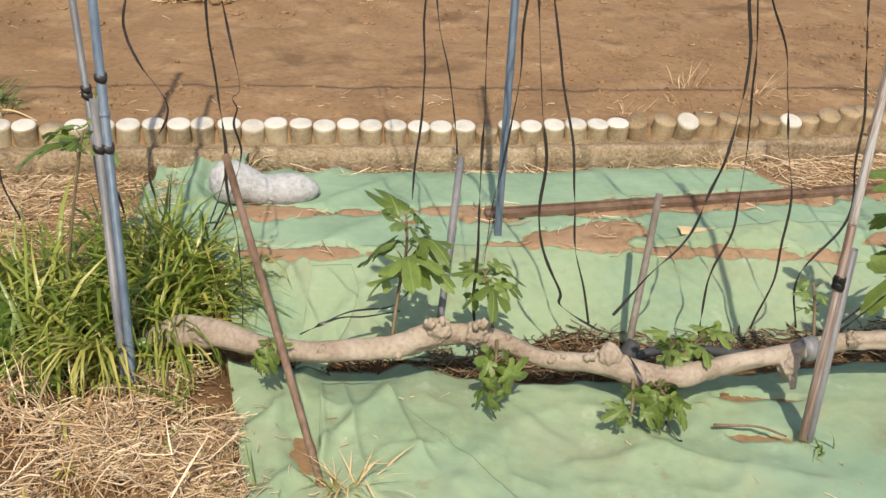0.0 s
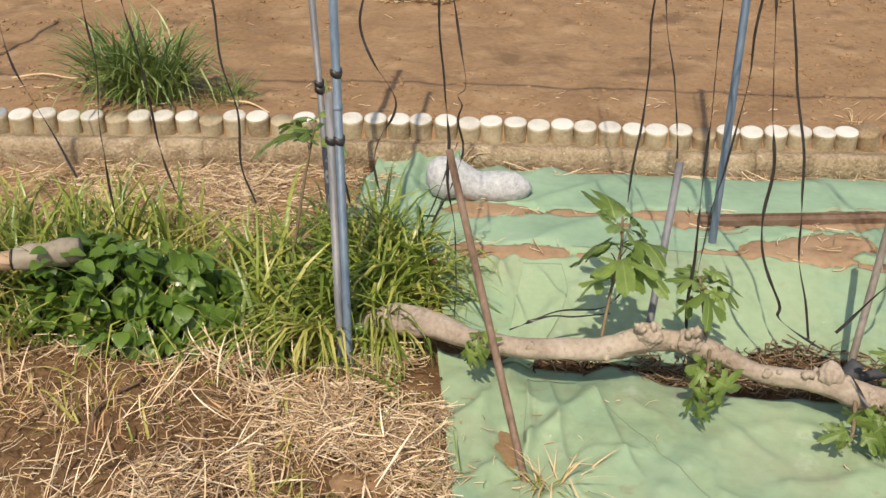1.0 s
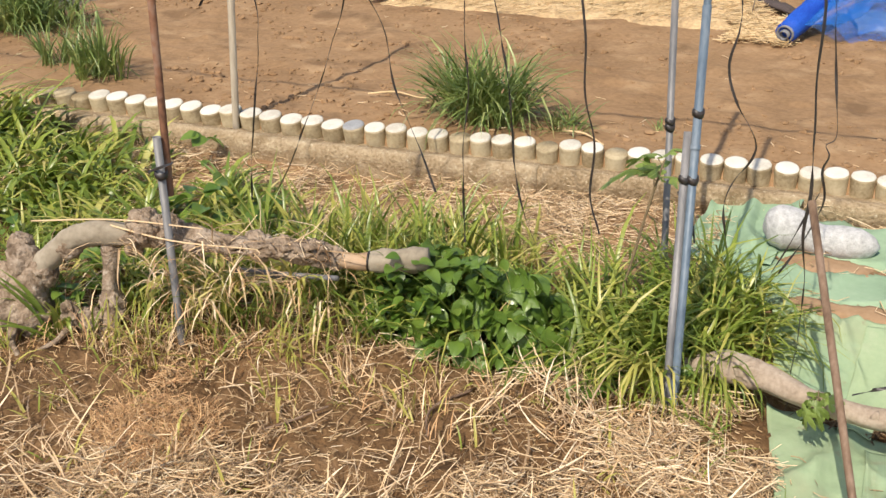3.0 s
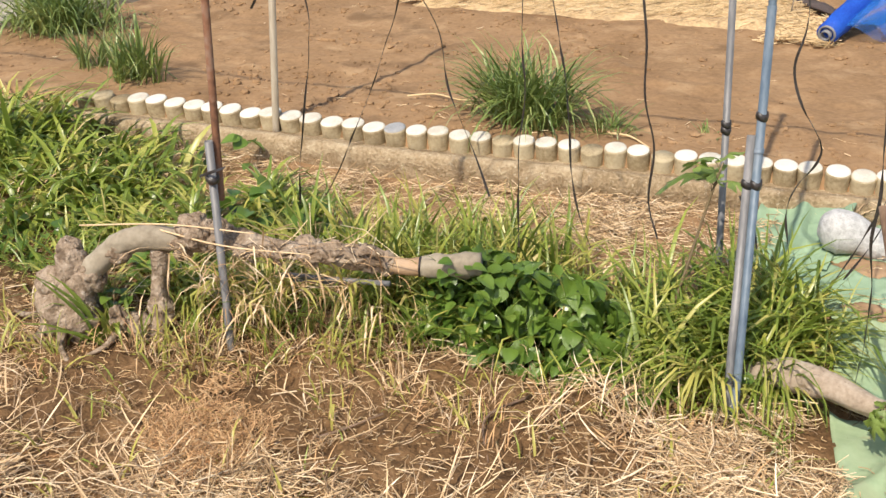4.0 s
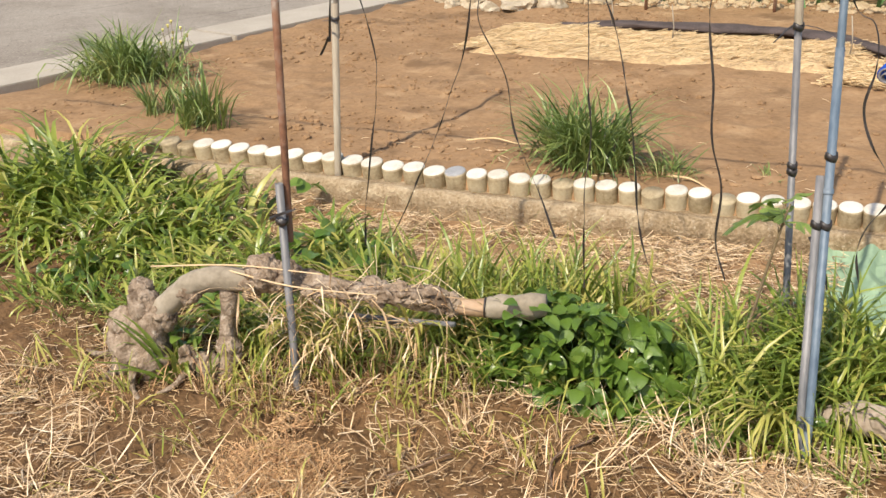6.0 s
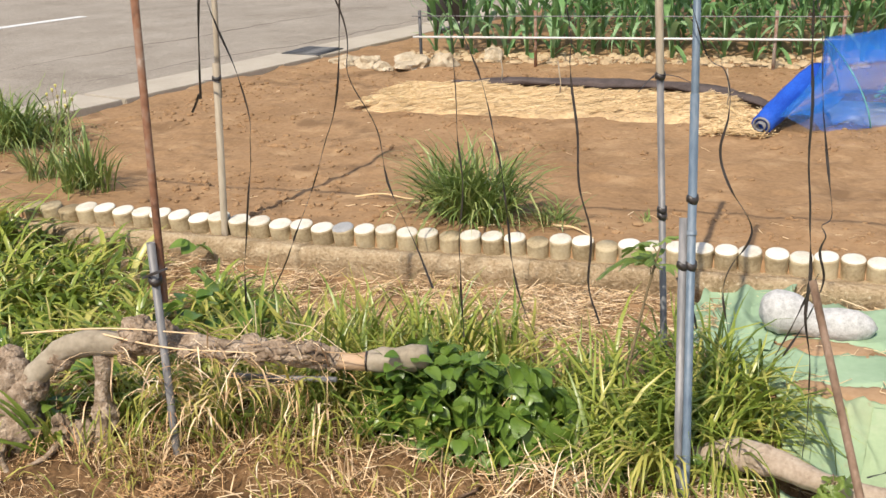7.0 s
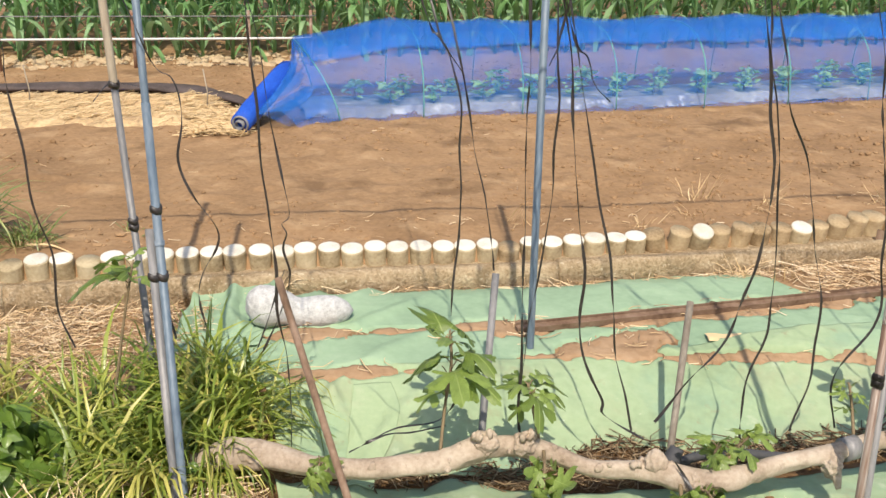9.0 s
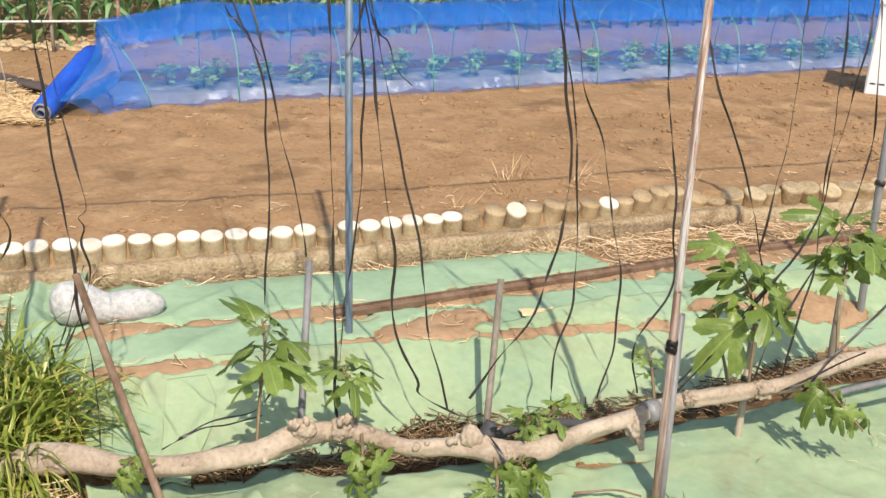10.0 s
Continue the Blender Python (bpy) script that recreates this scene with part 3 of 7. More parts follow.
def pile_meshes():
    V, F, n = [], [], 18
    for z, r in ((-0.16, 0.037), (0.0, 0.039), (0.085, 0.0405), (0.094, 0.040)):
        V += [(r * math.cos(2 * math.pi * k / n), r * math.sin(2 * math.pi * k / n), z) for k in range(n)]
    for i in range(3):
        F += [(i * n + k, i * n + (k + 1) % n, (i + 1) * n + (k + 1) % n, (i + 1) * n + k) for k in range(n)]
    F.append(tuple(range(3 * n, 4 * n)))
    body = [mesh_of("body", V, F, m) for m in (M_PILE, M_PILE_OLD)]
    V, F = [], []
    for z, r in ((0.0942, 0.0395), (0.0985, 0.0375), (0.0995, 0.030)):
        V += [(r * math.cos(2 * math.pi * k / n), r * math.sin(2 * math.pi * k / n), z) for k in range(n)]
    for i in range(2):
        F += [(i * n + k, i * n + (k + 1) % n, (i + 1) * n + (k + 1) % n, (i + 1) * n + k) for k in range(n)]
    F.append(tuple(range(2 * n, 3 * n)))
    return body, [mesh_of("top", V, F, M_PILE_TOP), mesh_of("top", V, F, M_PILE_GREY), mesh_of("top", V, F, M_PILE)]


BODY, TOP = pile_meshes()
PLAIN = {-26, -25, -24, -5, -1, 2, 20, 27, 28, 30, 31, 32, 33}
for i in range(-26, 56):
    px = float(np.interp(i, PK_I, PK_X))
    py = float(pile_y(px))
    old = i in PLAIN or i > 34
    tilt, spin, dz = RNG.normal(0, 1.5), RNG.uniform(0, 360), RNG.normal(0, 0.003)
    lean = RNG.normal(0, 1.5)
    if i >= 27:
        tilt, lean = RNG.normal(3, 5), RNG.normal(0, 5)
        dz = RNG.normal(0.012, 0.01)
    if i == 29:
        tilt, lean = 16, 6
    if i == 34:
        tilt, lean = 8, 4
    if i >= 39:
        dz = -0.018 + RNG.normal(0, 0.008)
    if i in PLAIN and i < 25:
        dz -= 0.006
    pl = empty("edging_pile")
    pitch_w = float(np.interp(i + 0.5, PK_I, PK_X) - np.interp(i - 0.5, PK_I, PK_X))
    pl.matrix_basis = pose(px, py, 0.118 + dz, tilt + 9, lean, 0) @ Matrix.Diagonal((pitch_w * 12.35, pitch_w * 12.6, 1, 1))
    b = new("body", BODY[1 if old and i > 19 else 0])
    b.parent = pl
    b.matrix_basis = pose(0, 0, 0, 0, 0, spin)
    if not old or i == 34 or i >= 41:
        t = new("top", TOP[1 if i == -10 else 2 if i >= 41 else 0])
        t.parent = pl
        t.matrix_basis = pose(0, 0, 0, 0, 0, spin)
        tagged(pl, "low sunken edging pile with a pale tan top" if i >= 41 else "round concrete edging pile with a bright white top", "edging pile", "piles along the field edge")
    else:
        tagged(pl, "weathered brown edging pile with a dirty top", "edging pile", "piles along the field edge")

# ---- ground cloths ----


def patch(X, Y, spots):
    """1 inside any of the given uneven ovals, where soil lies over a cloth."""
    out = np.zeros_like(X)
    for cx, cy, rx, ry, a in spots:
        u = (X - cx) * math.cos(a) + (Y - cy) * math.sin(a)
        v = -(X - cx) * math.sin(a) + (Y - cy) * math.cos(a)
        q = np.hypot(u / rx, v / ry) + 0.36 * vn(X, Y, 7, 21) + 0.26 * vn(X, Y, 19, 22) + 0.14 * vn(X, Y, 43, 23)
        out = np.maximum(out, 1 - sstep(0.85, 1.05, q))
    return out


PLEATS = [
    (-0.555, 2.793, -0.462, 2.457, 0.016, 0.022), (-0.482, 2.711, -0.349, 2.468, 0.018, 0.020), (-0.332, 2.659, -0.208, 2.518, 0.010, 0.014), (-0.208, 2.518, -0.101, 2.405, 0.010, 0.014),
    (-0.451, 2.750, -0.315, 2.730, 0.010, 0.016), (0.240, 2.791, 0.254, 2.528, 0.008, 0.03), (0.663, 2.766, 0.586, 2.531, 0.008, 0.03), (1.146, 2.891, 1.061, 2.578, 0.010, 0.03),
    (-0.324, 2.259, -0.256, 1.853, 0.014, 0.022), (-0.267, 2.264, -0.168, 1.841, 0.012, 0.024), (-0.149, 2.225, -0.015, 1.909, 0.009, 0.02), (0.163, 2.179, 0.301, 2.013, 0.008, 0.025),
    (0.254, 1.929, 0.563, 2.054, 0.007, 0.03), (0.679, 1.980, 0.929, 1.940, 0.007, 0.03), (-0.434, 2.224, -0.350, 1.865, 0.012, 0.020), (0.384, 2.246, 0.685, 2.297, 0.006, 0.02), (1.25, 2.05, 1.50, 1.70, 0.014, 0.025), (1.10, 2.15, 1.28, 1.75, 0.009, 0.03)]


def pleats(X, Y):
    """Long folds drawn out in the cloth: a ridge that fades at both ends, wavering a little."""
    out = np.zeros_like(X)
    for x0, y0, x1, y1, amp, w in PLEATS:
        L = math.hypot(x1 - x0, y1 - y0)
        u = ((X - x0) * (x1 - x0) + (Y - y0) * (y1 - y0)) / L ** 2
        v = ((X - x0) * (y1 - y0) - (Y - y0) * (x1 - x0)) / L + 0.012 * vn(X, Y, 7, 38)
        side = np.where(v > 0, v / w, -v / (0.45 * w))
        out += amp * np.exp(-side ** 1.5) * sstep(-0.15, 0.25, u) * sstep(1.2, 0.7, u)
    return out


def cloth(name, x0, x1, dlo, dhi, lift, material, label, spots=(), wr=0.006, nx=260, ny=60, skew=None):
    V, F = [], []
    U, W = np.meshgrid(np.linspace(0, 1, nx), np.linspace(0, 1, ny))
    X = x0 + ((x1(W) if callable(x1) else x1) - x0) * U
    if skew is not None:
        X = X + skew(W) * (1 - U) ** 3
    lo = dlo(X) if callable(dlo) else dlo
    hi = dhi(X) if callable(dhi) else dhi
    D = lo + (hi - lo) * W
    Y = pile_y(X) - D
    base = height(X, Y)
    smooth = (height(X + 0.06, Y) + height(X - 0.06, Y) + height(X, Y + 0.06) + height(X, Y - 0.06) + base) / 5
    ridge = (1 - np.abs(vn(X * 0.9 + Y * 0.75, Y * 0.45 - X * 0.5, 4.2, 30))) ** 5 + 0.6 * (1 - np.abs(vn(X * 1.1 - Y * 0.35, Y * 0.9 + X * 0.3, 6.5, 35))) ** 7
    fold = ridge * (0.5 + 0.5 * vn(X, Y, 2.1, 36)) + 0.35 * vn(X, Y, 6, 31)
    Z = np.maximum(smooth, base - 0.003) + lift + wr * 1.6 * fold + 0.25 * wr * vn(X, Y, 23, 33) + 2.4 * wr * np.maximum(0, np.sin((X - 0.55 * Y) * 30 + 2.6 * vn(X, Y, 2.4, 37))) ** 3 * (1 - sstep(-0.40, 0.15, X))
    Z = Z + pleats(X, Y) - (lift + 0.03) * patch(X, Y, spots)
    idx = np.arange(nx * ny).reshape(ny, nx)
    f = np.stack([idx[:-1, :-1], idx[1:, :-1], idx[1:, 1:], idx[:-1, 1:]], -1).reshape(-1, 4)
    ob = obj(name, np.stack([X, Y, Z], -1).reshape(-1, 3), f, material)
    md = ob.modifiers.new("thick", "SOLIDIFY")
    md.thickness = 0.002
    tagged(ob, label, "weed mat")
    return ob


BACK_SPOTS = [(-0.52, 3.01, 0.16, 0.055, 0.1), (-0.25, 3.045, 0.10, 0.026, 0.05), (0.12, 3.10, 0.24, 0.04, 0.1), (0.44, 2.965, 0.22, 0.105, 0.25), (0.17, 2.87, 0.12, 0.024, 0.1), (0.80, 3.245, 0.80, 0.060, 0.26), (0.95, 2.935, 0.36, 0.032, 0.12), (1.20, 2.965, 0.13, 0.042, 0.1), (1.55, 3.07, 0.26, 0.040, 0.10), (1.90, 3.10, 0.32, 0.085, -0.10), (2.06, 2.85, 0.24, 0.10, 0.0), (-0.40, 2.735, 0.22, 0.045, 0.08), (1.9, 3.5, 0.5, 0.08, 0.2)]
cloth("weed_mat", -0.95, 3.6, lambda X: 0.17 + 0.03 * vn(X, X * 0, 3, 40) + 0.37 * sstep(0.98, 1.30, X), lambda X: 0.88 + 0.02 * vn(X, X * 0, 5, 41), 0.010, M_MAT_BACK, "faded green weed mat with soil washed over it", BACK_SPOTS, skew=lambda W: 0.16 * W)
cloth("weed_mat", -0.66, 3.6, lambda X: 0.80 + 0.03 * vn(X, X * 0, 4, 42) + 0.05 * vn(X, X * 0, 1.5, 45), lambda X: 1.25 + 0.02 * vn(X, X * 0, 4, 46) - 0.05 * sstep(0.10, 0.34, X) * sstep(0.66, 0.40, X), 0.018, M_MAT, "faded green weed mat draped down the bank", [(q[0], q[1] - 0.006, q[2] * 0.98, q[3] * 0.94, q[4]) for q in BACK_SPOTS], wr=0.010, nx=300, ny=70, skew=lambda W: 0.12 * W)
cloth("weed_mat", -0.56, 3.6, lambda X: 1.27 + 0.15 * sstep(-0.15, 0.30, X) + 0.015 * vn(X, X * 0, 5, 43), 3.6, 0.012, M_MAT, "faded green weed mat in front of the fig row", [(-0.31, 1.97, 0.03, 0.07, 0.3), (0.80, 2.108, 0.085, 0.022, 0.0), (0.82, 2.27, 0.12, 0.02, 0.0)], wr=0.011, nx=320, ny=190, skew=lambda W: 0.62 * W)
cloth("weed_mat", -0.31, lambda W: -0.19 + 0.80 * W, 1.36, 2.46, 0.020, M_MAT, "overlapping piece of green weed mat with a loose edge", [(-0.31, 1.97, 0.03, 0.07, 0.3)], wr=0.012, nx=90, ny=120, skew=lambda W: 0.10 * W)
cloth("weed_mat", -0.385, lambda W: -0.275 + 0.03 * np.sin(W * 5), 0.93, 1.30, 0.026, M_MAT_PALE, "small pale piece of weed mat laid over the slope", wr=0.007, nx=40, ny=60)

# ---- posts, pipes and stakes ----


def lerp3(a, b, z):
    t = (z - a[2]) / (b[2] - a[2])
    return tuple(a[i] + (b[i] - a[i]) * t for i in range(3))


def tie_band(parent, at, r, h=0.018, label="black tape tie"):
    """A few turns of tape round a post."""
    V, F = [], []
    n = 14
    prof = [(0, -h / 2), (0.003, -h / 2), (0.0045, 0), (0.003, h / 2), (0, h / 2)]
    for q, dz in prof:
        V += [(at[0] + (r + q) * math.cos(2 * math.pi * k / n), at[1] + (r + q) * math.sin(2 * math.pi * k / n), at[2] + dz + 0.003 * math.sin(4 * math.pi * k / n)) for k in range(n)]
    for i in range(len(prof) - 1):
        F += [(i * n + k, i * n + (k + 1) % n, (i + 1) * n + (k + 1) % n, (i + 1) * n + k) for k in range(n)]
    return obj("tie", V, F, M_TAPE, parent, label)


def post(name, label, category, pipes, ties=(), group=""):
    """pipes: (part name, foot, a point higher up, z from, z to, radius, material)."""
    e = empty(name, pipes[0][1])
    for pn, a, b, z0, z1, r, m in pipes:
        hollow_pipe(pn, lerp3(a, b, z0), lerp3(a, b, z1), r, m, e)
    for i, z, r in ties:
        tie_band(e, lerp3(pipes[i][1], pipes[i][2], z), r)
    tagged(e, label, category, group)
    return e


post("trellis_post", "blue-grey steel pipe post strapped to a grey pipe", "post",
     [("pipe", (-0.764, 2.175, 0), (-0.873, 2.48, 1.232), -0.1, 0.99, 0.0108, M_STEEL), ("upper_pipe", (-0.764, 2.175, 0), (-0.873, 2.48, 1.232), 0.985, 1.78, 0.0094, M_STEEL),
      ("support_pipe", (-0.7835, 2.170, 0), (-0.8925, 2.475, 1.232), -0.1, 0.70, 0.0102, M_GALV), ("socket", (-0.764, 2.175, 0), (-0.873, 2.48, 1.232), 0.66, 0.672, 0.0130, M_STEEL)],
     [(0, 0.588, 0.0112), (2, 0.588, 0.0106), (0, 0.745, 0.0112)], "trellis posts")
post("trellis_post", "thin weathered steel pipe post tied with black tape", "post",
     [("pipe", (-0.95, 2.66, 0.0), (-1.06, 2.82, 1.18), -0.1, 0.98, 0.0100, M_GALV), ("upper_pipe", (-0.95, 2.66, 0.0), (-1.06, 2.82, 1.18), 0.96, 1.78, 0.0115, M_BAMBOO)],
     [(0, 0.568, 0.011), (0, 0.585, 0.0105), (0, 0.96, 0.0115)], "trellis posts")
post("trellis_post", "bluish steel pipe post standing behind the bank", "post",
     [("pipe", (0.158, 2.93, 0.06), (0.146, 2.95, 1.2), -0.05, 1.78, 0.0115, M_STEEL)], [], "trellis posts")
post("trellis_post", "rust-streaked silvery pipe post strapped to a grey stake", "post",
     [("pipe", (0.868, 2.085, 0), (0.840, 2.11, 1.27), -0.1, 0.60, 0.0098, M_RUSTSILVER), ("upper_pipe", (0.868, 2.085, 0), (0.840, 2.11, 1.27), 0.595, 1.78, 0.0098, M_SILVER), ("support_pipe", (0.888, 2.093, 0), (0.874, 2.10, 0.535), -0.1, 0.535, 0.0098, M_GALV)],
     [(0, 0.462, 0.0102), (0, 0.447, 0.0102), (1, 0.462, 0.0102), (1, 0.447, 0.0102)], "trellis posts")
post("trellis_post", "rusty brown pipe post tied to a grey steel stake", "post",
     [("stake", (-2.115, 1.84, 0), (-2.124, 1.86, 0.623), -0.1, 0.625, 0.0112, M_GALV), ("pipe", (-2.130, 1.880, 0.3), (-2.100, 1.892, 1.2), 0.45, 1.78, 0.0102, M_RUST)],
     [(0, 0.52, 0.0145)], "trellis posts")
post("trellis_post", "pale dry bamboo post with a black tape tie", "post",
     [("pole", (-2.935, 3.08, 0.02), (-2.90, 3.13, 1.1), -0.1, 0.86, 0.0145, M_BAMBOO), ("upper_pole", (-2.935, 3.09, 0.02), (-2.90, 3.14, 1.1), 0.72, 1.78, 0.0115, M_BAMBOO)],
     [(0, 0.80, 0.0150)], "trellis posts")
post("trellis_post", "grey galvanised pipe post by the fig row", "post",
     [("pipe", (2.06, 3.085, 0.05), (2.02, 3.08, 0.702), -0.05, 1.78, 0.0135, M_GALV)], [(0, 0.55, 0.0145)], "trellis posts")
post("garden_stake", "brown leaning cane stake pushed through the mat", "stake",
     [("stake", (-0.253, 1.826, 0), (-0.523, 2.235, 0.620), -0.1, 0.622, 0.0090, M_WOODSTK)], [], "stakes in the fig row")
post("garden_stake", "bluish grey pipe stake behind the fig trunk", "stake",
     [("stake", (-0.012, 2.53, 0.05), (0.020, 2.70, 0.455), -0.02, 0.46, 0.0105, M_GALV)], [], "stakes in the fig row")
post("garden_stake", "grey weathered pipe stake leaning behind the trunk", "stake",
     [("stake", (0.495, 2.42, 0.06), (0.56, 2.62, 0.415), -0.02, 0.418, 0.0100, M_STAKE)], [], "stakes in the fig row")
post("garden_stake", "grey-brown wooden stake tied to the fig trunk", "stake",
     [("stake", (1.225, 2.352, 0.0), (1.235, 2.382, 0.34), -0.1, 0.36, 0.0100, M_BAMBOO)], [(0, 0.20, 0.012)], "stakes in the fig row")
post("garden_stake", "grey pipe stake at the end of the bank", "stake",
     [("stake", (1.745, 2.75, 0.05), (1.741, 2.76, 0.345), -0.1, 0.36, 0.0115, M_STAKE)], [], "stakes in the fig row")
post("garden_stake", "short brown wooden stub before the kerb", "stake",
     [("stake", (1.69, 3.93, 0.0), (1.70, 3.95, 0.16), -0.1, 0.19, 0.014, M_WOODSTK)], [], "stakes in the fig row")

# overhead wires, whose shadows cross the field and the kerb
for y0, name in ((2.93, "trellis_wire"), (2.325, "trellis_wire")):
    w = tube(name, [(xx, y0 + 0.165 * xx, 1.74 + 0.01 * math.cos(xx)) for xx in np.linspace(-5, 5, 40)], [0.0075 if y0 > 2.6 else 0.004], M_GALV, sides=6)
    tagged(w, "taut steel trellis wire above the fig row", "wire", "trellis wires")

# ---- black tapes ----


def tape(pts, width=0.0105, seed=0):
    if pts[0][2] > 1.7:
        x0 = pts[0][0]
        pts = [(x0, (2.93 if pts[0][1] > 2.5 else 2.325) + 0.165 * x0, 1.744)] + list(pts[1:])
    P = catmull(pts, 10)
    tan = np.gradient(P, axis=0)
    tan /= np.linalg.norm(tan, axis=1)[:, None] + 1e-9
    V, F = [], []
    s = np.concatenate([[0], np.cumsum(np.linalg.norm(np.diff(P, axis=0), axis=1))])
    for i, p in enumerate(P):
        a = 2.6 * float(vn(s[i] * 6.0, seed * 1.7, 1.0, seed)) + 0.6 * float(vn(s[i] * 17.0, seed * 2.7, 1.0, seed))
        q = np.array([0.007 * float(vn(s[i] * 8, seed, 1.0, seed + 5)), 0.006 * float(vn(s[i] * 7, seed + 9, 1.0, seed + 6)), 0])
        u = np.array([math.cos(a), math.sin(a), 0.0])
        u -= tan[i] * np.dot(u, tan[i])
        u /= np.linalg.norm(u) + 1e-9
        nrm = np.cross(u, tan[i])
        V += [p + q - u * width / 2, p + q + nrm * 0.0012, p + q + u * width / 2]
    for i in range(len(P) - 1):
        o = 3 * i
        F += [(o, o + 1, o + 4, o + 3), (o + 1, o + 2, o + 5, o + 4)]
    ob = obj("binding_tape", V, F, M_TAPE)
    tagged(ob, "black plastic binding tape hanging from the trellis wire", "tape", "binding tapes")
    return ob


tape([(-1.2, 2.3, 1.72), (-1.136, 2.3, 1.205), (-1.124, 2.3, 1.06), (-1.108, 2.3, 0.92), (-1.091, 2.3, 0.752), (-1.067, 2.3, 0.635), (-1.072, 2.3, 0.496), (-1.043, 2.3, 0.4)], 0.0064, 1)
tape([(-0.98, 2.40, 1.72), (-0.845, 2.40, 1.14), (-0.775, 2.40, 1.05), (-0.765, 2.40, 0.95), (-0.775, 2.40, 0.86), (-0.75, 2.40, 0.77), (-0.70, 2.40, 0.69), (-0.70, 2.40, 0.64), (-0.735, 2.40, 0.57), (-0.745, 2.40, 0.50), (-0.735, 2.40, 0.39)], 0.0066, 2)
tape([(-0.6, 2.3, 1.72), (-0.575, 2.3, 1.2), (-0.563, 2.3, 0.95), (-0.553, 2.3, 0.8), (-0.542, 2.3, 0.615), (-0.525, 2.3, 0.413), (-0.514, 2.3, 0.226), (-0.513, 2.3, 0.085)], 0.0082, 3)
tape([(-0.68, 2.36, 1.72), (-0.58, 2.36, 1.2), (-0.546, 2.36, 0.94), (-0.526, 2.36, 0.826), (-0.51, 2.36, 0.74), (-0.525, 2.36, 0.715), (-0.512, 2.36, 0.69), (-0.52, 2.36, 0.65), (-0.507, 2.36, 0.58), (-0.533, 2.36, 0.49), (-0.59, 2.36, 0.37)], 0.0064, 4)
tape([(-0.30, 2.60, 1.72), (-0.17, 2.60, 1.20), (-0.12, 2.60, 1.07), (-0.09, 2.60, 0.82), (-0.11, 2.60, 0.37)], 0.0066, 5)
tape([(-0.27, 2.60, 1.72), (-0.12, 2.60, 1.16), (-0.07, 2.60, 0.94), (-0.01, 2.60, 0.60), (-0.00, 2.60, 0.51)], 0.0066, 6)
tape([(0.02, 2.30, 1.72), (0.04, 2.30, 1.23), (0.05, 2.30, 0.81), (0.06, 2.30, 0.45), (0.07, 2.30, 0.08)], 0.0082, 7)
tape([(0.11, 2.60, 1.72), (0.14, 2.60, 1.19), (0.15, 2.60, 0.80), (0.12, 2.60, 0.41), (0.10, 2.60, 0.13)], 0.0066, 8)
tape([(0.01, 2.33, 1.72), (0.13, 2.33, 1.21), (0.158, 2.33, 0.98), (0.185, 2.33, 0.75), (0.21, 2.33, 0.58), (0.215, 2.33, 0.4), (0.28, 2.33, 0.265), (0.29, 2.33, 0.22), (0.395, 2.33, 0.15)], 0.0082, 9)
tape([(0.03, 2.33, 1.72), (0.147, 2.33, 1.165), (0.186, 2.33, 0.99), (0.222, 2.33, 0.83), (0.25, 2.33, 0.72), (0.285, 2.33, 0.52), (0.32, 2.33, 0.33), (0.365, 2.33, 0.17)], 0.0064, 10)
tape([(0.01, 2.35, 1.72), (0.13, 2.35, 1.22), (0.18, 2.35, 1.13), (0.20, 2.35, 1.07), (0.24, 2.35, 1.03)], 0.0066, 11)
tape([(0.24, 2.35, 1.72), (0.12, 2.35, 1.22), (0.11, 2.35, 1.16), (0.09, 2.35, 1.11)], 0.0066, 12)
tape([(-0.31, 2.35, 1.72), (-0.19, 2.35, 1.24), (-0.16, 2.35, 1.17), (-0.10, 2.35, 1.08)], 0.0066, 13)
tape([(0.48, 2.35, 1.72), (0.59, 2.35, 1.2), (0.625, 2.35, 1), (0.642, 2.35, 0.84), (0.638, 2.35, 0.72), (0.619, 2.35, 0.577), (0.592, 2.35, 0.455), (0.503, 2.35, 0.308), (0.425, 2.35, 0.19)], 0.0082, 14)
tape([(0.5, 2.4, 1.72), (0.63, 2.4, 1.2), (0.69, 2.4, 1), (0.748, 2.4, 0.847), (0.8, 2.4, 0.655), (0.834, 2.4, 0.49), (0.83, 2.4, 0.316), (0.805, 2.4, 0.14)], 0.0064, 15)
tape([(0.5, 2.4, 1.72), (0.61, 2.4, 1.2), (0.65, 2.4, 0.99), (0.69, 2.4, 0.734), (0.704, 2.4, 0.605), (0.705, 2.4, 0.453), (0.676, 2.4, 0.324), (0.67, 2.4, 0.17), (0.675, 2.4, 0.09)], 0.0064, 16)
tape([(0.76, 2.35, 1.72), (0.85, 2.35, 1.2), (0.88, 2.35, 1.02), (0.916, 2.35, 0.83), (0.95, 2.35, 0.626), (0.945, 2.35, 0.476), (0.87, 2.35, 0.33), (0.895, 2.35, 0.18)], 0.0064, 17)
tape([(0.84, 2.40, 1.72), (0.98, 2.40, 1.17), (1.12, 2.40, 0.84), (1.24, 2.40, 0.53), (1.26, 2.40, 0.38)], 0.0066, 18)
tape([(1.23, 2.40, 1.72), (1.24, 2.40, 1.22), (1.25, 2.40, 0.84), (1.22, 2.40, 0.57)], 0.0066, 19)
tape([(1.35, 2.40, 1.72), (1.36, 2.40, 1.16), (1.37, 2.40, 0.81), (1.39, 2.40, 0.53), (1.36, 2.40, 0.16)], 0.0066, 20)
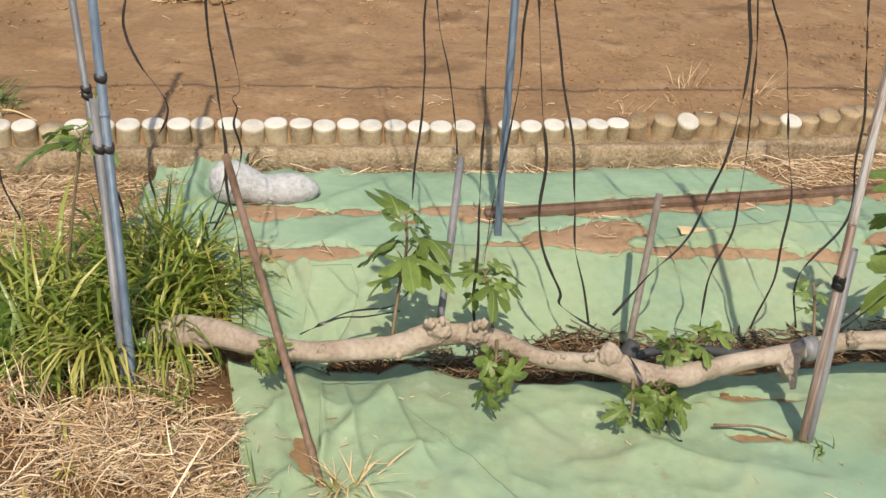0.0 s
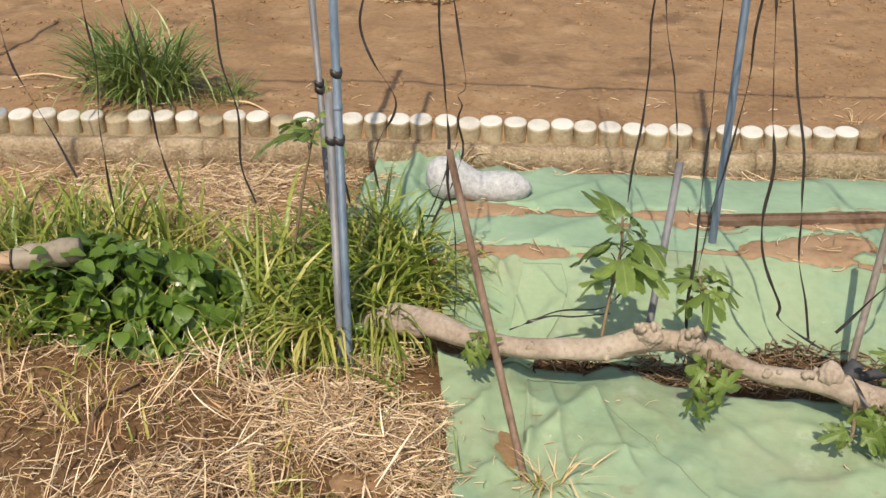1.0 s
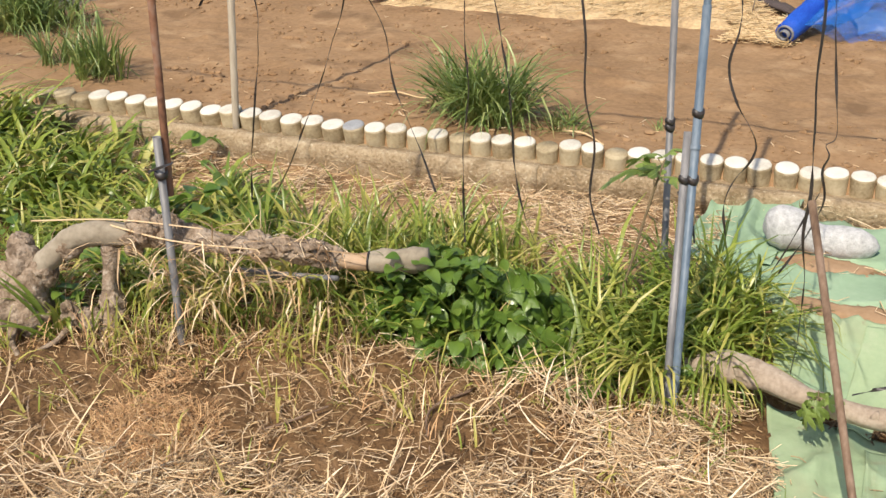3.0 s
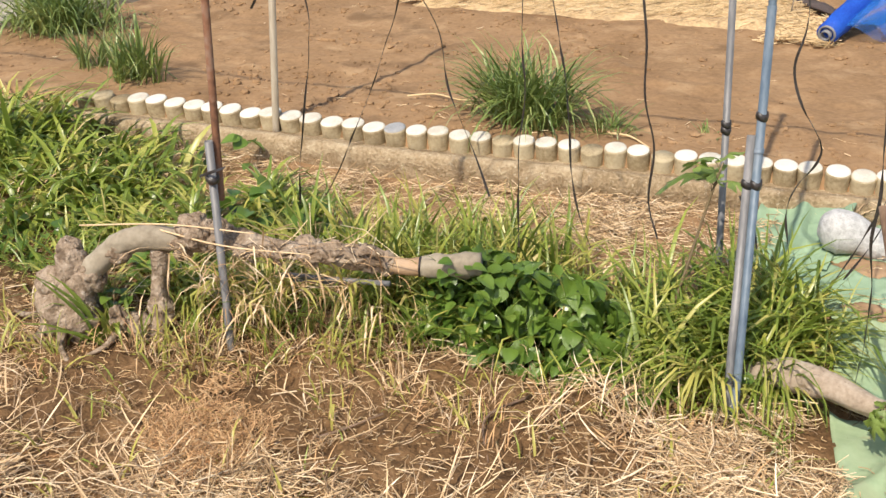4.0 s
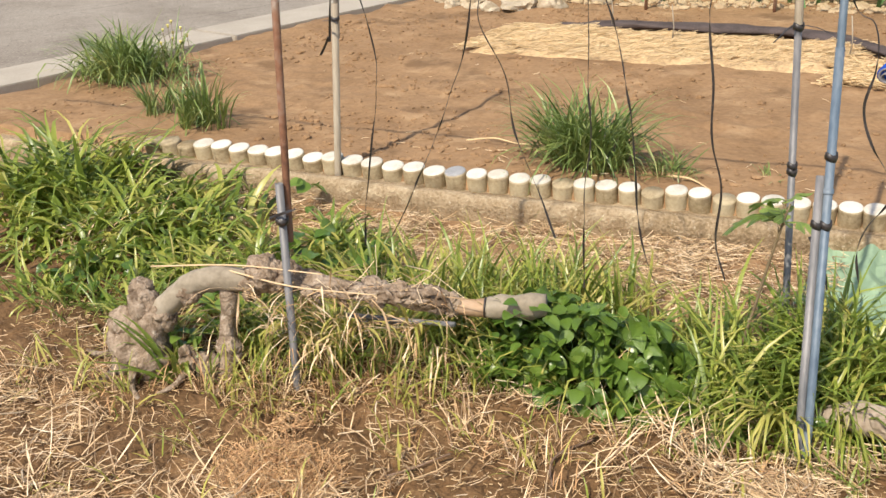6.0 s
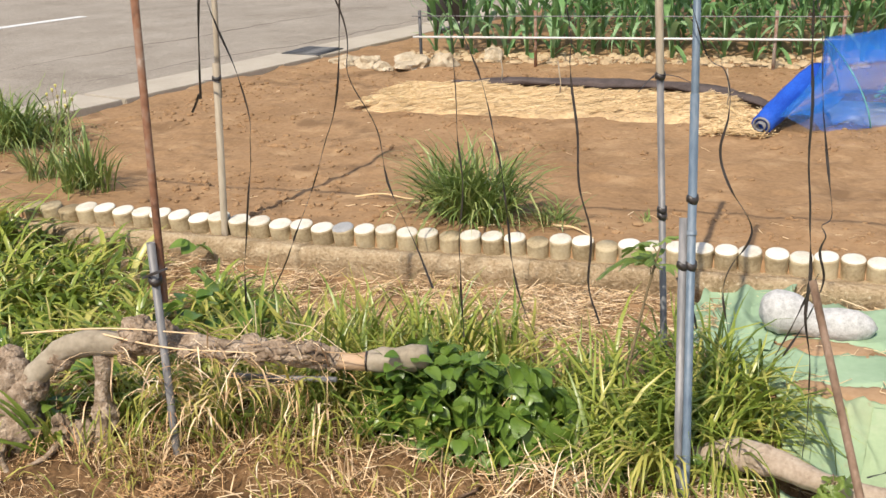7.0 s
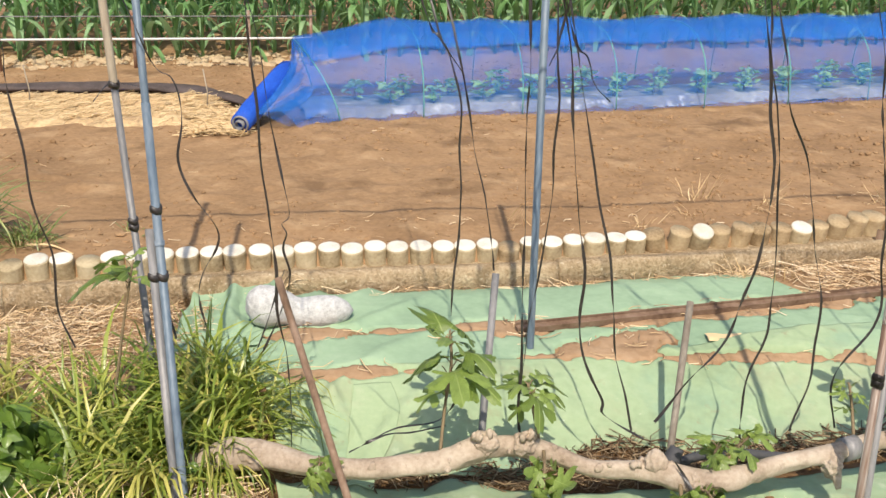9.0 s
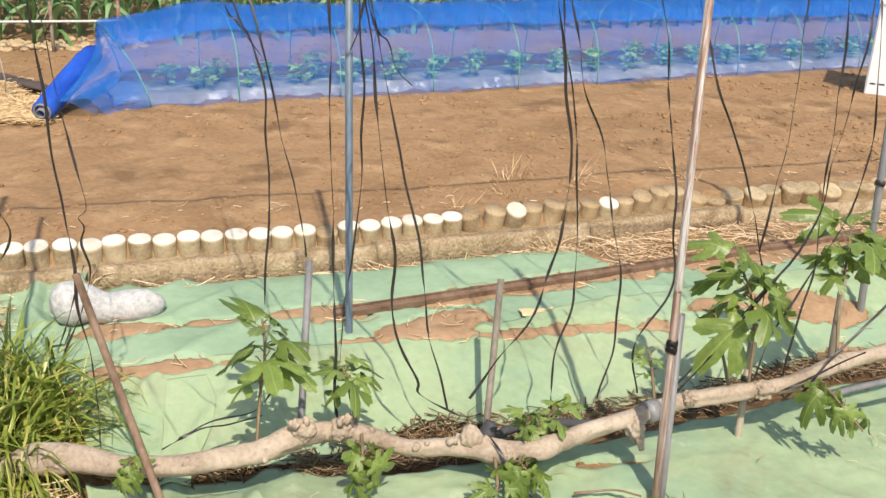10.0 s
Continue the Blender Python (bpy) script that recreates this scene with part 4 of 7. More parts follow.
tape([(1.47, 2.35, 1.72), (1.39, 2.35, 1.14), (1.36, 2.35, 0.90), (1.33, 2.35, 0.63), (1.00, 2.35, 0.19)], 0.0066, 21)
tape([(1.39, 2.35, 1.72), (1.42, 2.35, 1.17), (1.45, 2.35, 0.74), (1.29, 2.35, 0.38), (1.24, 2.35, 0.17)], 0.0066, 22)
tape([(-2.13, 2.20, 1.72), (-2.06, 2.20, 1.01), (-2.04, 2.20, 0.81), (-2.08, 2.20, 0.56), (-2.11, 2.20, 0.32)], 0.0066, 23)
tape([(-1.56, 2.20, 1.72), (-1.73, 2.20, 1.03), (-1.80, 2.20, 0.82), (-1.89, 2.20, 0.60), (-2.01, 2.20, 0.37)], 0.0066, 24)
tape([(-1.86, 2.2, 1.72), (-1.71, 2.2, 1.205), (-1.69, 2.2, 1.02), (-1.614, 2.2, 0.877), (-1.589, 2.2, 0.727), (-1.518, 2.2, 0.593), (-1.465, 2.2, 0.47)], 0.0064, 25)
tape([(-1.43, 2.22, 1.72), (-1.40, 2.22, 1.05), (-1.39, 2.22, 0.73), (-1.40, 2.22, 0.54), (-1.40, 2.22, 0.33)], 0.0066, 26)
tape([(-1.52, 2.25, 1.72), (-1.35, 2.25, 1.05), (-1.30, 2.25, 0.85), (-1.26, 2.25, 0.55), (-1.20, 2.25, 0.36)], 0.0066, 27)
tape([(-1.93, 2.10, 1.72), (-2.10, 2.10, 1.03), (-2.12, 2.10, 0.97), (-2.15, 2.10, 0.92)], 0.0066, 28)
# loose tapes that run along the row
for i, t in enumerate([
    [(-0.33, 2.27, 0.16), (-0.25, 2.33, 0.17), (-0.14, 2.38, 0.17), (-0.08, 2.40, 0.25), (-0.055, 2.40, 0.33)],
    [(-0.36, 2.25, 0.15), (-0.28, 2.28, 0.18), (-0.21, 2.32, 0.165), (-0.12, 2.33, 0.18)],
    [(-0.60, 2.36, 0.37), (-0.56, 2.35, 0.48), (-0.53, 2.34, 0.60)],
    [(0.44, 2.19, 0.17), (0.50, 2.13, 0.10), (0.56, 2.07, 0.03), (0.58, 2.06, 0.02)],
    [(0.98, 2.33, 0.17), (1.06, 2.32, 0.28), (1.20, 2.33, 0.46), (1.32, 2.35, 0.62)],
    [(1.34, 2.26, 0.20), (1.48, 2.30, 0.33), (1.62, 2.34, 0.46)],
    [(1.20, 2.28, 0.17), (1.33, 2.26, 0.24), (1.50, 2.25, 0.33)],
    [(-0.855, 2.34, 0.545), (-0.82, 2.33, 0.49), (-0.80, 2.32, 0.42)],
    [(-2.15, 1.85, 0.525), (-2.10, 1.84, 0.55), (-2.06, 1.84, 0.57)],
    [(-1.10, 2.80, 0.91), (-1.05, 2.79, 0.96), (-0.99, 2.78, 0.965), (-0.94, 2.77, 0.95)],
    [(-2.93, 3.06, 0.80), (-2.88, 3.05, 0.805), (-2.84, 3.05, 0.80)],
]):
    ob = tape(t, 0.008, 40 + i)
    tagged(ob, "loose end of black plastic binding tape", "tape", "loose tape ends")

# ---- fig trees ----
FIG_V, FIG_F = leaf_data("fig")
OVAL_V, OVAL_F = leaf_data("oval")


def bent(V, k, twist):
    W = V.copy()
    W[:, 2] += -k * (V[:, 1] ** 2) * 0.35 + twist * V[:, 0] * V[:, 1] + 0.04 * np.sin(9 * V[:, 0] + k * 7)
    return W


FIG_MESH = [mesh_of("leaf", bent(FIG_V, k, tw), FIG_F, M_FIG) for k, tw in ((0.5, 0.15), (1.2, -0.25), (1.9, 0.3), (0.9, -0.5))]


def put_leaf(mesh, at, az, pitch, roll, size, parent, name="leaf"):
    ob = new(name, mesh)
    ob.parent = parent
    r = Euler((pitch, roll, az), "XYZ")
    ob.matrix_basis = Matrix.LocRotScale(Vector(at), r, Vector((size, size, size)))
    return ob


def shoot(tree, path, n, size, seed, start=0.35, droop=0.5, r=0.005):
    """A young shoot: a woody stem with lobed leaves in a spiral, the upper ones small and upright."""
    rng = np.random.default_rng(seed)
    size *= 1.02
    P = catmull(path, 6)
    st = tube("shoot", P, [r, r * 0.6], M_STEM, tree, sides=6, lumps=0.15, seed=seed)
    for k in range(n):
        t = start + (1 - start) * (k + 0.5) / n
        i = min(len(P) - 1, int(t * (len(P) - 1)))
        az = k * 2.4 + rng.normal(0, 0.35)
        up = (-1.0 if droop > 1.15 and r < 0.0051 and P[-1][2] < P[0][2] else 0.55 - droop * (1.3 - 1.3 * t)) + rng.normal(0, 0.32)
        s = size * rng.uniform(0.6, 1.15) * (1.0 if t < 0.85 else 0.7)
        d = np.array([-math.sin(az), math.cos(az), 0.5 + 0.5 * t])
        base = P[i] + d * s * 0.22
        tube("petiole", catmull([P[i], P[i] + d * s * 0.14 + np.array([0, 0, 0.004]), base], 3), [0.0016], M_STEM, st, sides=4)
        put_leaf(FIG_MESH[int(rng.integers(4))], base, az, up, rng.normal(0, 0.5), s, st)
    return st


def knob(tree, at, r, seed, material=M_BARK):
    r *= 0.8
    P = [np.array(at) + np.array([0, 0, q - 0.35 * r]) for q in np.linspace(-r, r, 7)]
    return tube("knot", P, [0.4 * r, 0.95 * r, r, 0.85 * r, 0.5 * r], material, tree, sides=12, lumps=0.45, seed=seed)


fig = empty("fig_tree", (-0.75, 2.33, 0))
tagged(fig, "pale-barked fig tree trained flat along the row", "fig tree")
TRUNK = [(-0.78, 2.345, 0.035), (-0.67, 2.315, 0.095), (-0.58, 2.28, 0.115), (-0.45, 2.235, 0.115), (-0.32, 2.21, 0.125), (-0.20, 2.215, 0.135), (-0.12, 2.222, 0.145), (-0.02, 2.25, 0.168), (0.08, 2.255, 0.168), (0.156, 2.248, 0.15), (0.24, 2.223, 0.13), (0.34, 2.232, 0.122), (0.42, 2.22, 0.122), (0.48, 2.198, 0.118), (0.57, 2.178, 0.128)]
TRUNK2 = [(0.50, 2.19, 0.118), (0.57, 2.178, 0.128), (0.72, 2.223, 0.15), (0.844, 2.242, 0.168), (0.99, 2.292, 0.18), (1.165, 2.305, 0.192), (1.332, 2.307, 0.212), (1.492, 2.354, 0.24), (1.643, 2.372, 0.262), (1.9, 2.42, 0.30), (2.3, 2.5, 0.34)]
tube("trunk", catmull(TRUNK, 14), [0.032, 0.040, 0.035, 0.027, 0.025, 0.024, 0.027, 0.032, 0.033, 0.026, 0.024, 0.024, 0.030, 0.031, 0.024], M_BARK, fig, sides=20, lumps=0.18, seed=3)
tube("limb", catmull(TRUNK2, 14), [0.024, 0.027, 0.022, 0.022, 0.022, 0.024, 0.023, 0.023, 0.022, 0.02], M_BARK, fig, sides=20, lumps=0.16, seed=9)
for at, r, seed in (((-0.30, 2.195, 0.145), 0.016, 1), ((0.26, 2.205, 0.145), 0.015, 2), ((1.49, 2.345, 0.25), 0.028, 9)):
    knob(fig, at, r, seed)
rk = np.random.default_rng(8)
KN = catmull(TRUNK, 14)
for k in range(12):
    i = int(rk.integers(20, len(KN) - 4)) if k % 2 else int(rk.integers(88, 130))
    a = rk.uniform(-0.3, 3.4)
    p = KN[i] + np.array([rk.normal(0, 0.01), -0.026 * math.cos(a), 0.026 * math.sin(a)])
    knob(fig, tuple(p), rk.uniform(0.008, 0.014), 600 + k)
tube("stub", catmull([(0.852, 2.225, 0.15), (0.858, 2.208, 0.125), (0.866, 2.20, 0.095)], 5), [0.017, 0.014, 0.008], M_BARK, fig, sides=9, lumps=0.45, seed=5)
tube("wrap", [(0.885, 2.255, 0.172), (0.925, 2.269, 0.175)], [0.031], M_GALV, fig, "grey plastic wrap", sides=14)
shoot(fig, [(-0.135, 2.23, 0.16), (-0.125, 2.28, 0.26), (-0.11, 2.33, 0.36), (-0.115, 2.36, 0.44)], 13, 0.130, 11, start=0.42, droop=1.3)
shoot(fig, [(0.115, 2.27, 0.18), (0.10, 2.31, 0.25), (0.085, 2.33, 0.31)], 12, 0.096, 12, start=0.5, droop=1.2)
shoot(fig, [(0.125, 2.24, 0.17), (0.12, 2.17, 0.17), (0.115, 2.13, 0.14), (0.12, 2.11, 0.09)], 10, 0.085, 13, droop=1.5)
shoot(fig, [(-0.43, 2.22, 0.13), (-0.43, 2.17, 0.16), (-0.43, 2.13, 0.12)], 7, 0.075, 14, droop=1.5)
shoot(fig, [(0.49, 2.17, 0.12), (0.52, 2.12, 0.12), (0.54, 2.09, 0.09)], 13, 0.085, 15, droop=1.2)
shoot(fig, [(0.46, 2.18, 0.12), (0.45, 2.10, 0.08), (0.43, 2.07, 0.06)], 5, 0.065, 16, droop=1.1)
shoot(fig, [(0.56, 2.18, 0.14), (0.60, 2.24, 0.17), (0.66, 2.30, 0.18)], 11, 0.08, 17, droop=0.9)
shoot(fig, [(0.55, 2.20, 0.14), (0.55, 2.22, 0.18), (0.56, 2.21, 0.21)], 5, 0.06, 18, droop=0.8)
shoot(fig, [(0.93, 2.30, 0.18), (0.93, 2.34, 0.25), (0.92, 2.36, 0.31)], 7, 0.055, 19, droop=0.7)
shoot(fig, [(1.205, 2.31, 0.20), (1.215, 2.34, 0.34), (1.20, 2.37, 0.46), (1.16, 2.39, 0.55)], 18, 0.148, 20, start=0.42, droop=1.1)
shoot(fig, [(1.50, 2.37, 0.26), (1.55, 2.48, 0.38), (1.60, 2.56, 0.50), (1.62, 2.60, 0.57)], 16, 0.145, 21, start=0.45, droop=1.0)
shoot(fig, [(1.36, 2.29, 0.21), (1.38, 2.22, 0.24), (1.40, 2.17, 0.22), (1.44, 2.11, 0.17)], 9, 0.10, 22, droop=1.3)
shoot(fig, [(1.15, 2.32, 0.21), (1.13, 2.36, 0.32), (1.11, 2.40, 0.42)], 2, 0.05, 23, droop=0.5)

fig2 = empty("fig_tree", (-2.6, 1.74, 0))
# thin grey pipe below the limb, parented to the tree only for grouping
tagged(tube("thin_pipe", [(-2.06, 2.03, 0.172), (-1.90, 2.035, 0.194), (-1.70, 2.05, 0.222)], [0.008], M_GALV, fig2, sides=8), "thin grey pipe beneath the limb")
tagged(fig2, "old gnarled fig tree with a cut limb among weeds", "fig tree")


def burl(tree, at, size, seed, material=M_BARK_OLD, name="burl", crag=0.30):
    """A knobbly swelling of old wood, dented and cracked."""
    bm = bmesh.new()
    bmesh.ops.create_icosphere(bm, subdivisions=5, radius=1)
    o = Vector((seed * 1.7, seed * 0.9, -seed))
    for v in bm.verts:
        c = v.co
        k = 1 + crag * noise.noise(c * 1.5 + o) + 0.6 * crag * noise.noise(c * 3.2 - o) + 0.20 * crag * (1 - abs(noise.noise(c * 7 + o)) * 3) + 0.10 * crag * noise.noise(c * 17 + o)
        v.co = Vector((at[0] + c.x * size[0] * k, at[1] + c.y * size[1] * k, at[2] + c.z * size[2] * k))
    V = [v.co.copy() for v in bm.verts]
    F = [[v.index for v in f.verts] for f in bm.faces]
    bm.free()
    return obj(name, V, F, material, tree)


for i, (at, size, crag) in enumerate((((-0.60, 2.282, 0.115), (0.046, 0.036, 0.038), 0.16), ((-0.02, 2.240, 0.185), (0.036, 0.030, 0.030), 0.26), ((0.075, 2.242, 0.182), (0.032, 0.028, 0.032), 0.26), ((0.405, 2.222, 0.146), (0.030, 0.028, 0.034), 0.20), ((0.50, 2.180, 0.115), (0.028, 0.028, 0.030), 0.30), ((0.848, 2.222, 0.150), (0.026, 0.026, 0.032), 0.34), ((1.02, 2.278, 0.200), (0.020, 0.018, 0.020), 0.36), ((1.24, 2.29, 0.205), (0.030, 0.026, 0.026), 0.30))):
    burl(fig, at, size, 421 + i, M_BARK, "burl", crag)
rs = np.random.default_rng(430)
for k in range(16):
    at = (rs.uniform(-0.06, 0.11), 2.228 + rs.uniform(-0.012, 0.015), 0.208) if k < 11 else (rs.uniform(0.2, 0.9), 2.215, 0.14)
    tip = (at[0] + rs.normal(0, 0.010), at[1] - rs.uniform(0.0, 0.012), at[2] + rs.uniform(0.010, 0.026))
    tube("cut_stub", [at, ((at[0] + tip[0]) / 2, (at[1] + tip[1]) / 2, (at[2] + tip[2]) / 2), tip], [0.009, 0.007, 0.005], M_BARK, fig, sides=8, lumps=0.3, seed=440 + k)
for i, (at, size, crag) in enumerate((
    ((-2.535, 1.742, 0.185), (0.048, 0.042, 0.05), 0.22), ((-2.44, 1.775, 0.262), (0.036, 0.034, 0.034), 0.18), ((-2.613, 1.695, 0.070), (0.088, 0.080, 0.095), 0.20), ((-2.545, 1.690, 0.055), (0.055, 0.06, 0.06), 0.24), ((-2.582, 1.725, 0.200), (0.050, 0.048, 0.075), 0.18),
    ((-2.60, 1.735, 0.255), (0.040, 0.036, 0.036), 0.18), ((-2.640, 1.690, 0.150), (0.05, 0.05, 0.055), 0.20), ((-2.225, 1.875, 0.335), (0.052, 0.046, 0.056), 0.28), ((-2.165, 1.900, 0.325), (0.046, 0.04, 0.045), 0.30),
    ((-2.265, 1.855, 0.300), (0.034, 0.034, 0.042), 0.4), ((-1.785, 2.070, 0.272), (0.044, 0.038, 0.036), 0.40), ((-1.745, 2.085, 0.262), (0.032, 0.032, 0.032), 0.36), ((-1.930, 2.005, 0.288), (0.05, 0.032, 0.036), 0.44), ((-1.865, 2.033, 0.280), (0.046, 0.032, 0.032), 0.44),
    ((-2.345, 1.815, 0.085), (0.034, 0.034, 0.05), 0.4), ((-2.455, 1.752, 0.030), (0.030, 0.03, 0.062), 0.36), ((-2.40, 1.775, 0.035), (0.04, 0.035, 0.035), 0.42))):
    burl(fig2, at, size, 401 + i, M_BARK_OLD, "burl" if i < 12 else "root_knob", crag)
tube("trunk", catmull([(-2.60, 1.70, -0.05), (-2.59, 1.705, 0.07), (-2.57, 1.72, 0.14), (-2.548, 1.737, 0.183), (-2.52, 1.748, 0.212)], 9), [0.075, 0.070, 0.058, 0.046, 0.036], M_BARK_OLD, fig2, sides=22, lumps=0.22, seed=31)
tube("trunk_wrap", catmull([(-2.556, 1.733, 0.170), (-2.520, 1.748, 0.212), (-2.478, 1.768, 0.255), (-2.430, 1.788, 0.292), (-2.370, 1.815, 0.310), (-2.315, 1.838, 0.311), (-2.275, 1.856, 0.309)], 9), [0.040, 0.037, 0.034, 0.037, 0.038, 0.035, 0.031], M_SLEEVE, fig2, "smooth grey wrap round the bent trunk", sides=22, lumps=0.15, seed=30)
tube("limb", catmull([(-2.29, 1.85, 0.305), (-2.20, 1.89, 0.318), (-2.09, 1.937, 0.308), (-2.00, 1.975, 0.296), (-1.90, 2.02, 0.284), (-1.82, 2.055, 0.276), (-1.76, 2.08, 0.266), (-1.71, 2.10, 0.254)], 12), [0.034, 0.036, 0.027, 0.021, 0.025, 0.030, 0.029, 0.024], M_BARK_OLD, fig2, sides=18, lumps=0.32, seed=32)
tube("bare_wood", catmull([(-1.725, 2.095, 0.256), (-1.684, 2.113, 0.250), (-1.645, 2.130, 0.252)], 6), [0.025, 0.024, 0.026], mat("bare_fig_wood", [(0.30, 0.19, 0.11), (0.42, 0.28, 0.17), (0.50, 0.36, 0.24)], 14, 0.8, 0.4, 6, stretch=(0.4, 1.5, 1.5)), fig2, "smooth reddish bare wood", sides=16, lumps=0.06, seed=35)
# thin dark ring where the sleeve meets the bare wood
tube("mouth_ring", [(-1.650, 2.128, 0.252), (-1.645, 2.130, 0.252)], [0.029], M_TAPE, fig2, "dark cord round the sleeve's mouth", sides=16)
tube("cut_end", catmull([(-1.648, 2.129, 0.253), (-1.57, 2.163, 0.260), (-1.492, 2.196, 0.266)], 6), [0.026, 0.031, 0.028, 0.034, 0.029], M_SLEEVE, fig2, "grey sleeve over the sawn limb end", sides=18, lumps=0.24, seed=33)
for k in range(22):
    u = k / 21
    x, y = -2.10 + 0.36 * u, 1.925 + 0.155 * u
    tube("bark_flake", catmull([(x - 0.03, y - 0.02 + 0.012 * math.sin(k * 5), 0.290 + 0.025 * math.sin(k * 2.3)), (x, y - 0.034, 0.292 + 0.02 * math.sin(k * 3.1)), (x + 0.03, y - 0.022, 0.282 + 0.025 * math.sin(k * 4.7))], 4), [0.002, 0.009, 0.003], M_BARK_OLD, fig2, sides=6, lumps=0.5, seed=660 + k)
tube("root", catmull([(-2.335, 1.832, 0.285), (-2.338, 1.822, 0.20), (-2.348, 1.81, 0.10), (-2.352, 1.79, 0.02), (-2.36, 1.76, -0.03)], 6), [0.030, 0.024, 0.026, 0.030, 0.02], M_BARK_OLD, fig2, sides=12, lumps=0.28, seed=34)
for i, p in enumerate(([(-2.62, 1.64, 0.05), (-2.63, 1.58, 0.022), (-2.66, 1.53, 0.010), (-2.72, 1.50, 0.0)], [(-2.57, 1.64, 0.05), (-2.53, 1.59, 0.022), (-2.47, 1.56, 0.010), (-2.42, 1.53, 0.0)], [(-2.67, 1.68, 0.05), (-2.78, 1.67, 0.02), (-2.92, 1.70, 0.0)], [(-2.44, 1.73, 0.03), (-2.43, 1.66, 0.015), (-2.46, 1.61, 0.0)])):
    tube("root", catmull(p, 5), [0.016, 0.010, 0.008, 0.005], M_BARK_OLD, fig2, sides=7, lumps=0.25, seed=50 + i)
shoot(fig2, [(-1.05, 2.50, 0.04), (-1.02, 2.52, 0.20), (-0.985, 2.54, 0.40), (-0.955, 2.55, 0.54)], 7, 0.118, 24, start=0.80, droop=1.5)

# ---- things on the bank ----
stone = empty("stone", (-0.56, 3.10, 0.10))
P = catmull([(-0.765, 3.075, 0.165), (-0.745, 3.078, 0.170), (-0.70, 3.082, 0.180), (-0.650, 3.088, 0.172), (-0.600, 3.094, 0.155), (-0.55, 3.102, 0.153), (-0.49, 3.112, 0.156), (-0.440, 3.12, 0.154), (-0.418, 3.124, 0.153)], 6)
ob = tube("stone_body", P, [0.010, 0.052, 0.074, 0.066, 0.050, 0.050, 0.055, 0.050, 0.030, 0.004], M_STONE, stone, sides=22, lumps=0.03, seed=61)
tagged(stone, "smooth pale granite stone weighing down the weed mat", "stone")
bar = empty("steel_bar", (0.15, 3.055, 0.131))
for nm, dat in (("web", box_data(-1.2, 1.2, -0.018, 0.018, -0.010, 0.004, 0.002)), ("flange", box_data(-1.2, 1.2, -0.020, -0.015, -0.010, 0.013, 0.001)), ("flange", box_data(-1.2, 1.2, 0.015, 0.020, -0.010, 0.013, 0.001))):
    k = obj(nm, *dat, M_BAR, bar, smooth=False)
    k.matrix_parent_inverse = Matrix()
    k.matrix_basis = pose(1.13, 0.315, 0.0, 10, 0, 15.6)
tagged(bar, "long rusty brown steel channel lying on the weed mat", "steel bar")
flap = sheet("mat_flap", np.linspace(-1.0, -0.70, 40), np.linspace(2.92, 3.42, 50), lambda X, Y: height(X, Y) + 0.016 + 0.028 * np.maximum(0, np.sin((X + Y * 0.22 + 0.02 * vn(X, Y, 6, 8)) * 38)) ** 2 * sstep(2.92, 3.15, Y) + 0.05 * sstep(3.25, 3.42, Y) + 0.012 * vn(X, Y, 14, 3), M_MAT_BACK)
tagged(flap, "rumpled end of green weed mat", "weed mat")
hose = tube("drip_hose", catmull([(0.47, 2.33, 0.06), (0.55, 2.37, 0.075), (0.66, 2.40, 0.07), (0.78, 2.42, 0.05), (0.9, 2.44, 0.03)], 8), [0.013], M_DARK, sides=10)
tagged(hose, "black plastic drip hose behind the trunk", "hose")
clampy = tube("hose_joint", catmull([(0.455, 2.31, 0.05), (0.475, 2.33, 0.09), (0.49, 2.34, 0.12)], 4), [0.02, 0.024, 0.018], M_DARK, sides=10)
tagged(clampy, "black plastic joint on the drip hose", "hose joint")
hose2 = tube("grey_pipe", catmull([(1.46, 2.33, 0.15), (1.60, 2.36, 0.16), (1.9, 2.42, 0.17)], 6), [0.010], M_GALV, sides=8)
tagged(hose2, "grey pipe along the fig row", "pipe")
tw = empty("white_pipe", (-2.0, 2.05, 0.17))
tube("pipe_body", catmull([(-2.02, 2.03, 0.165), (-1.95, 2.05, 0.167), (-1.86, 2.08, 0.17)], 5), [0.006], M_GALV, tw, sides=8)
tagged(tw, "short pale pipe half hidden under the limb", "pipe")

# dry stalks that lie across the old limb
for i, p in enumerate(([(-2.62, 1.80, 0.30), (-2.3, 1.83, 0.36), (-2.0, 1.86, 0.385)], [(-2.35, 1.82, 0.345), (-2.1, 1.84, 0.335), (-1.85, 1.9, 0.34)])):
    s = tube("dry_stalk", catmull(p, 6), [0.003, 0.002], M_STRAW, sides=5)
    tagged(s, "long dry grass stalk lying over the limb", "stalk", "dry stalks")

# ---- clods ----


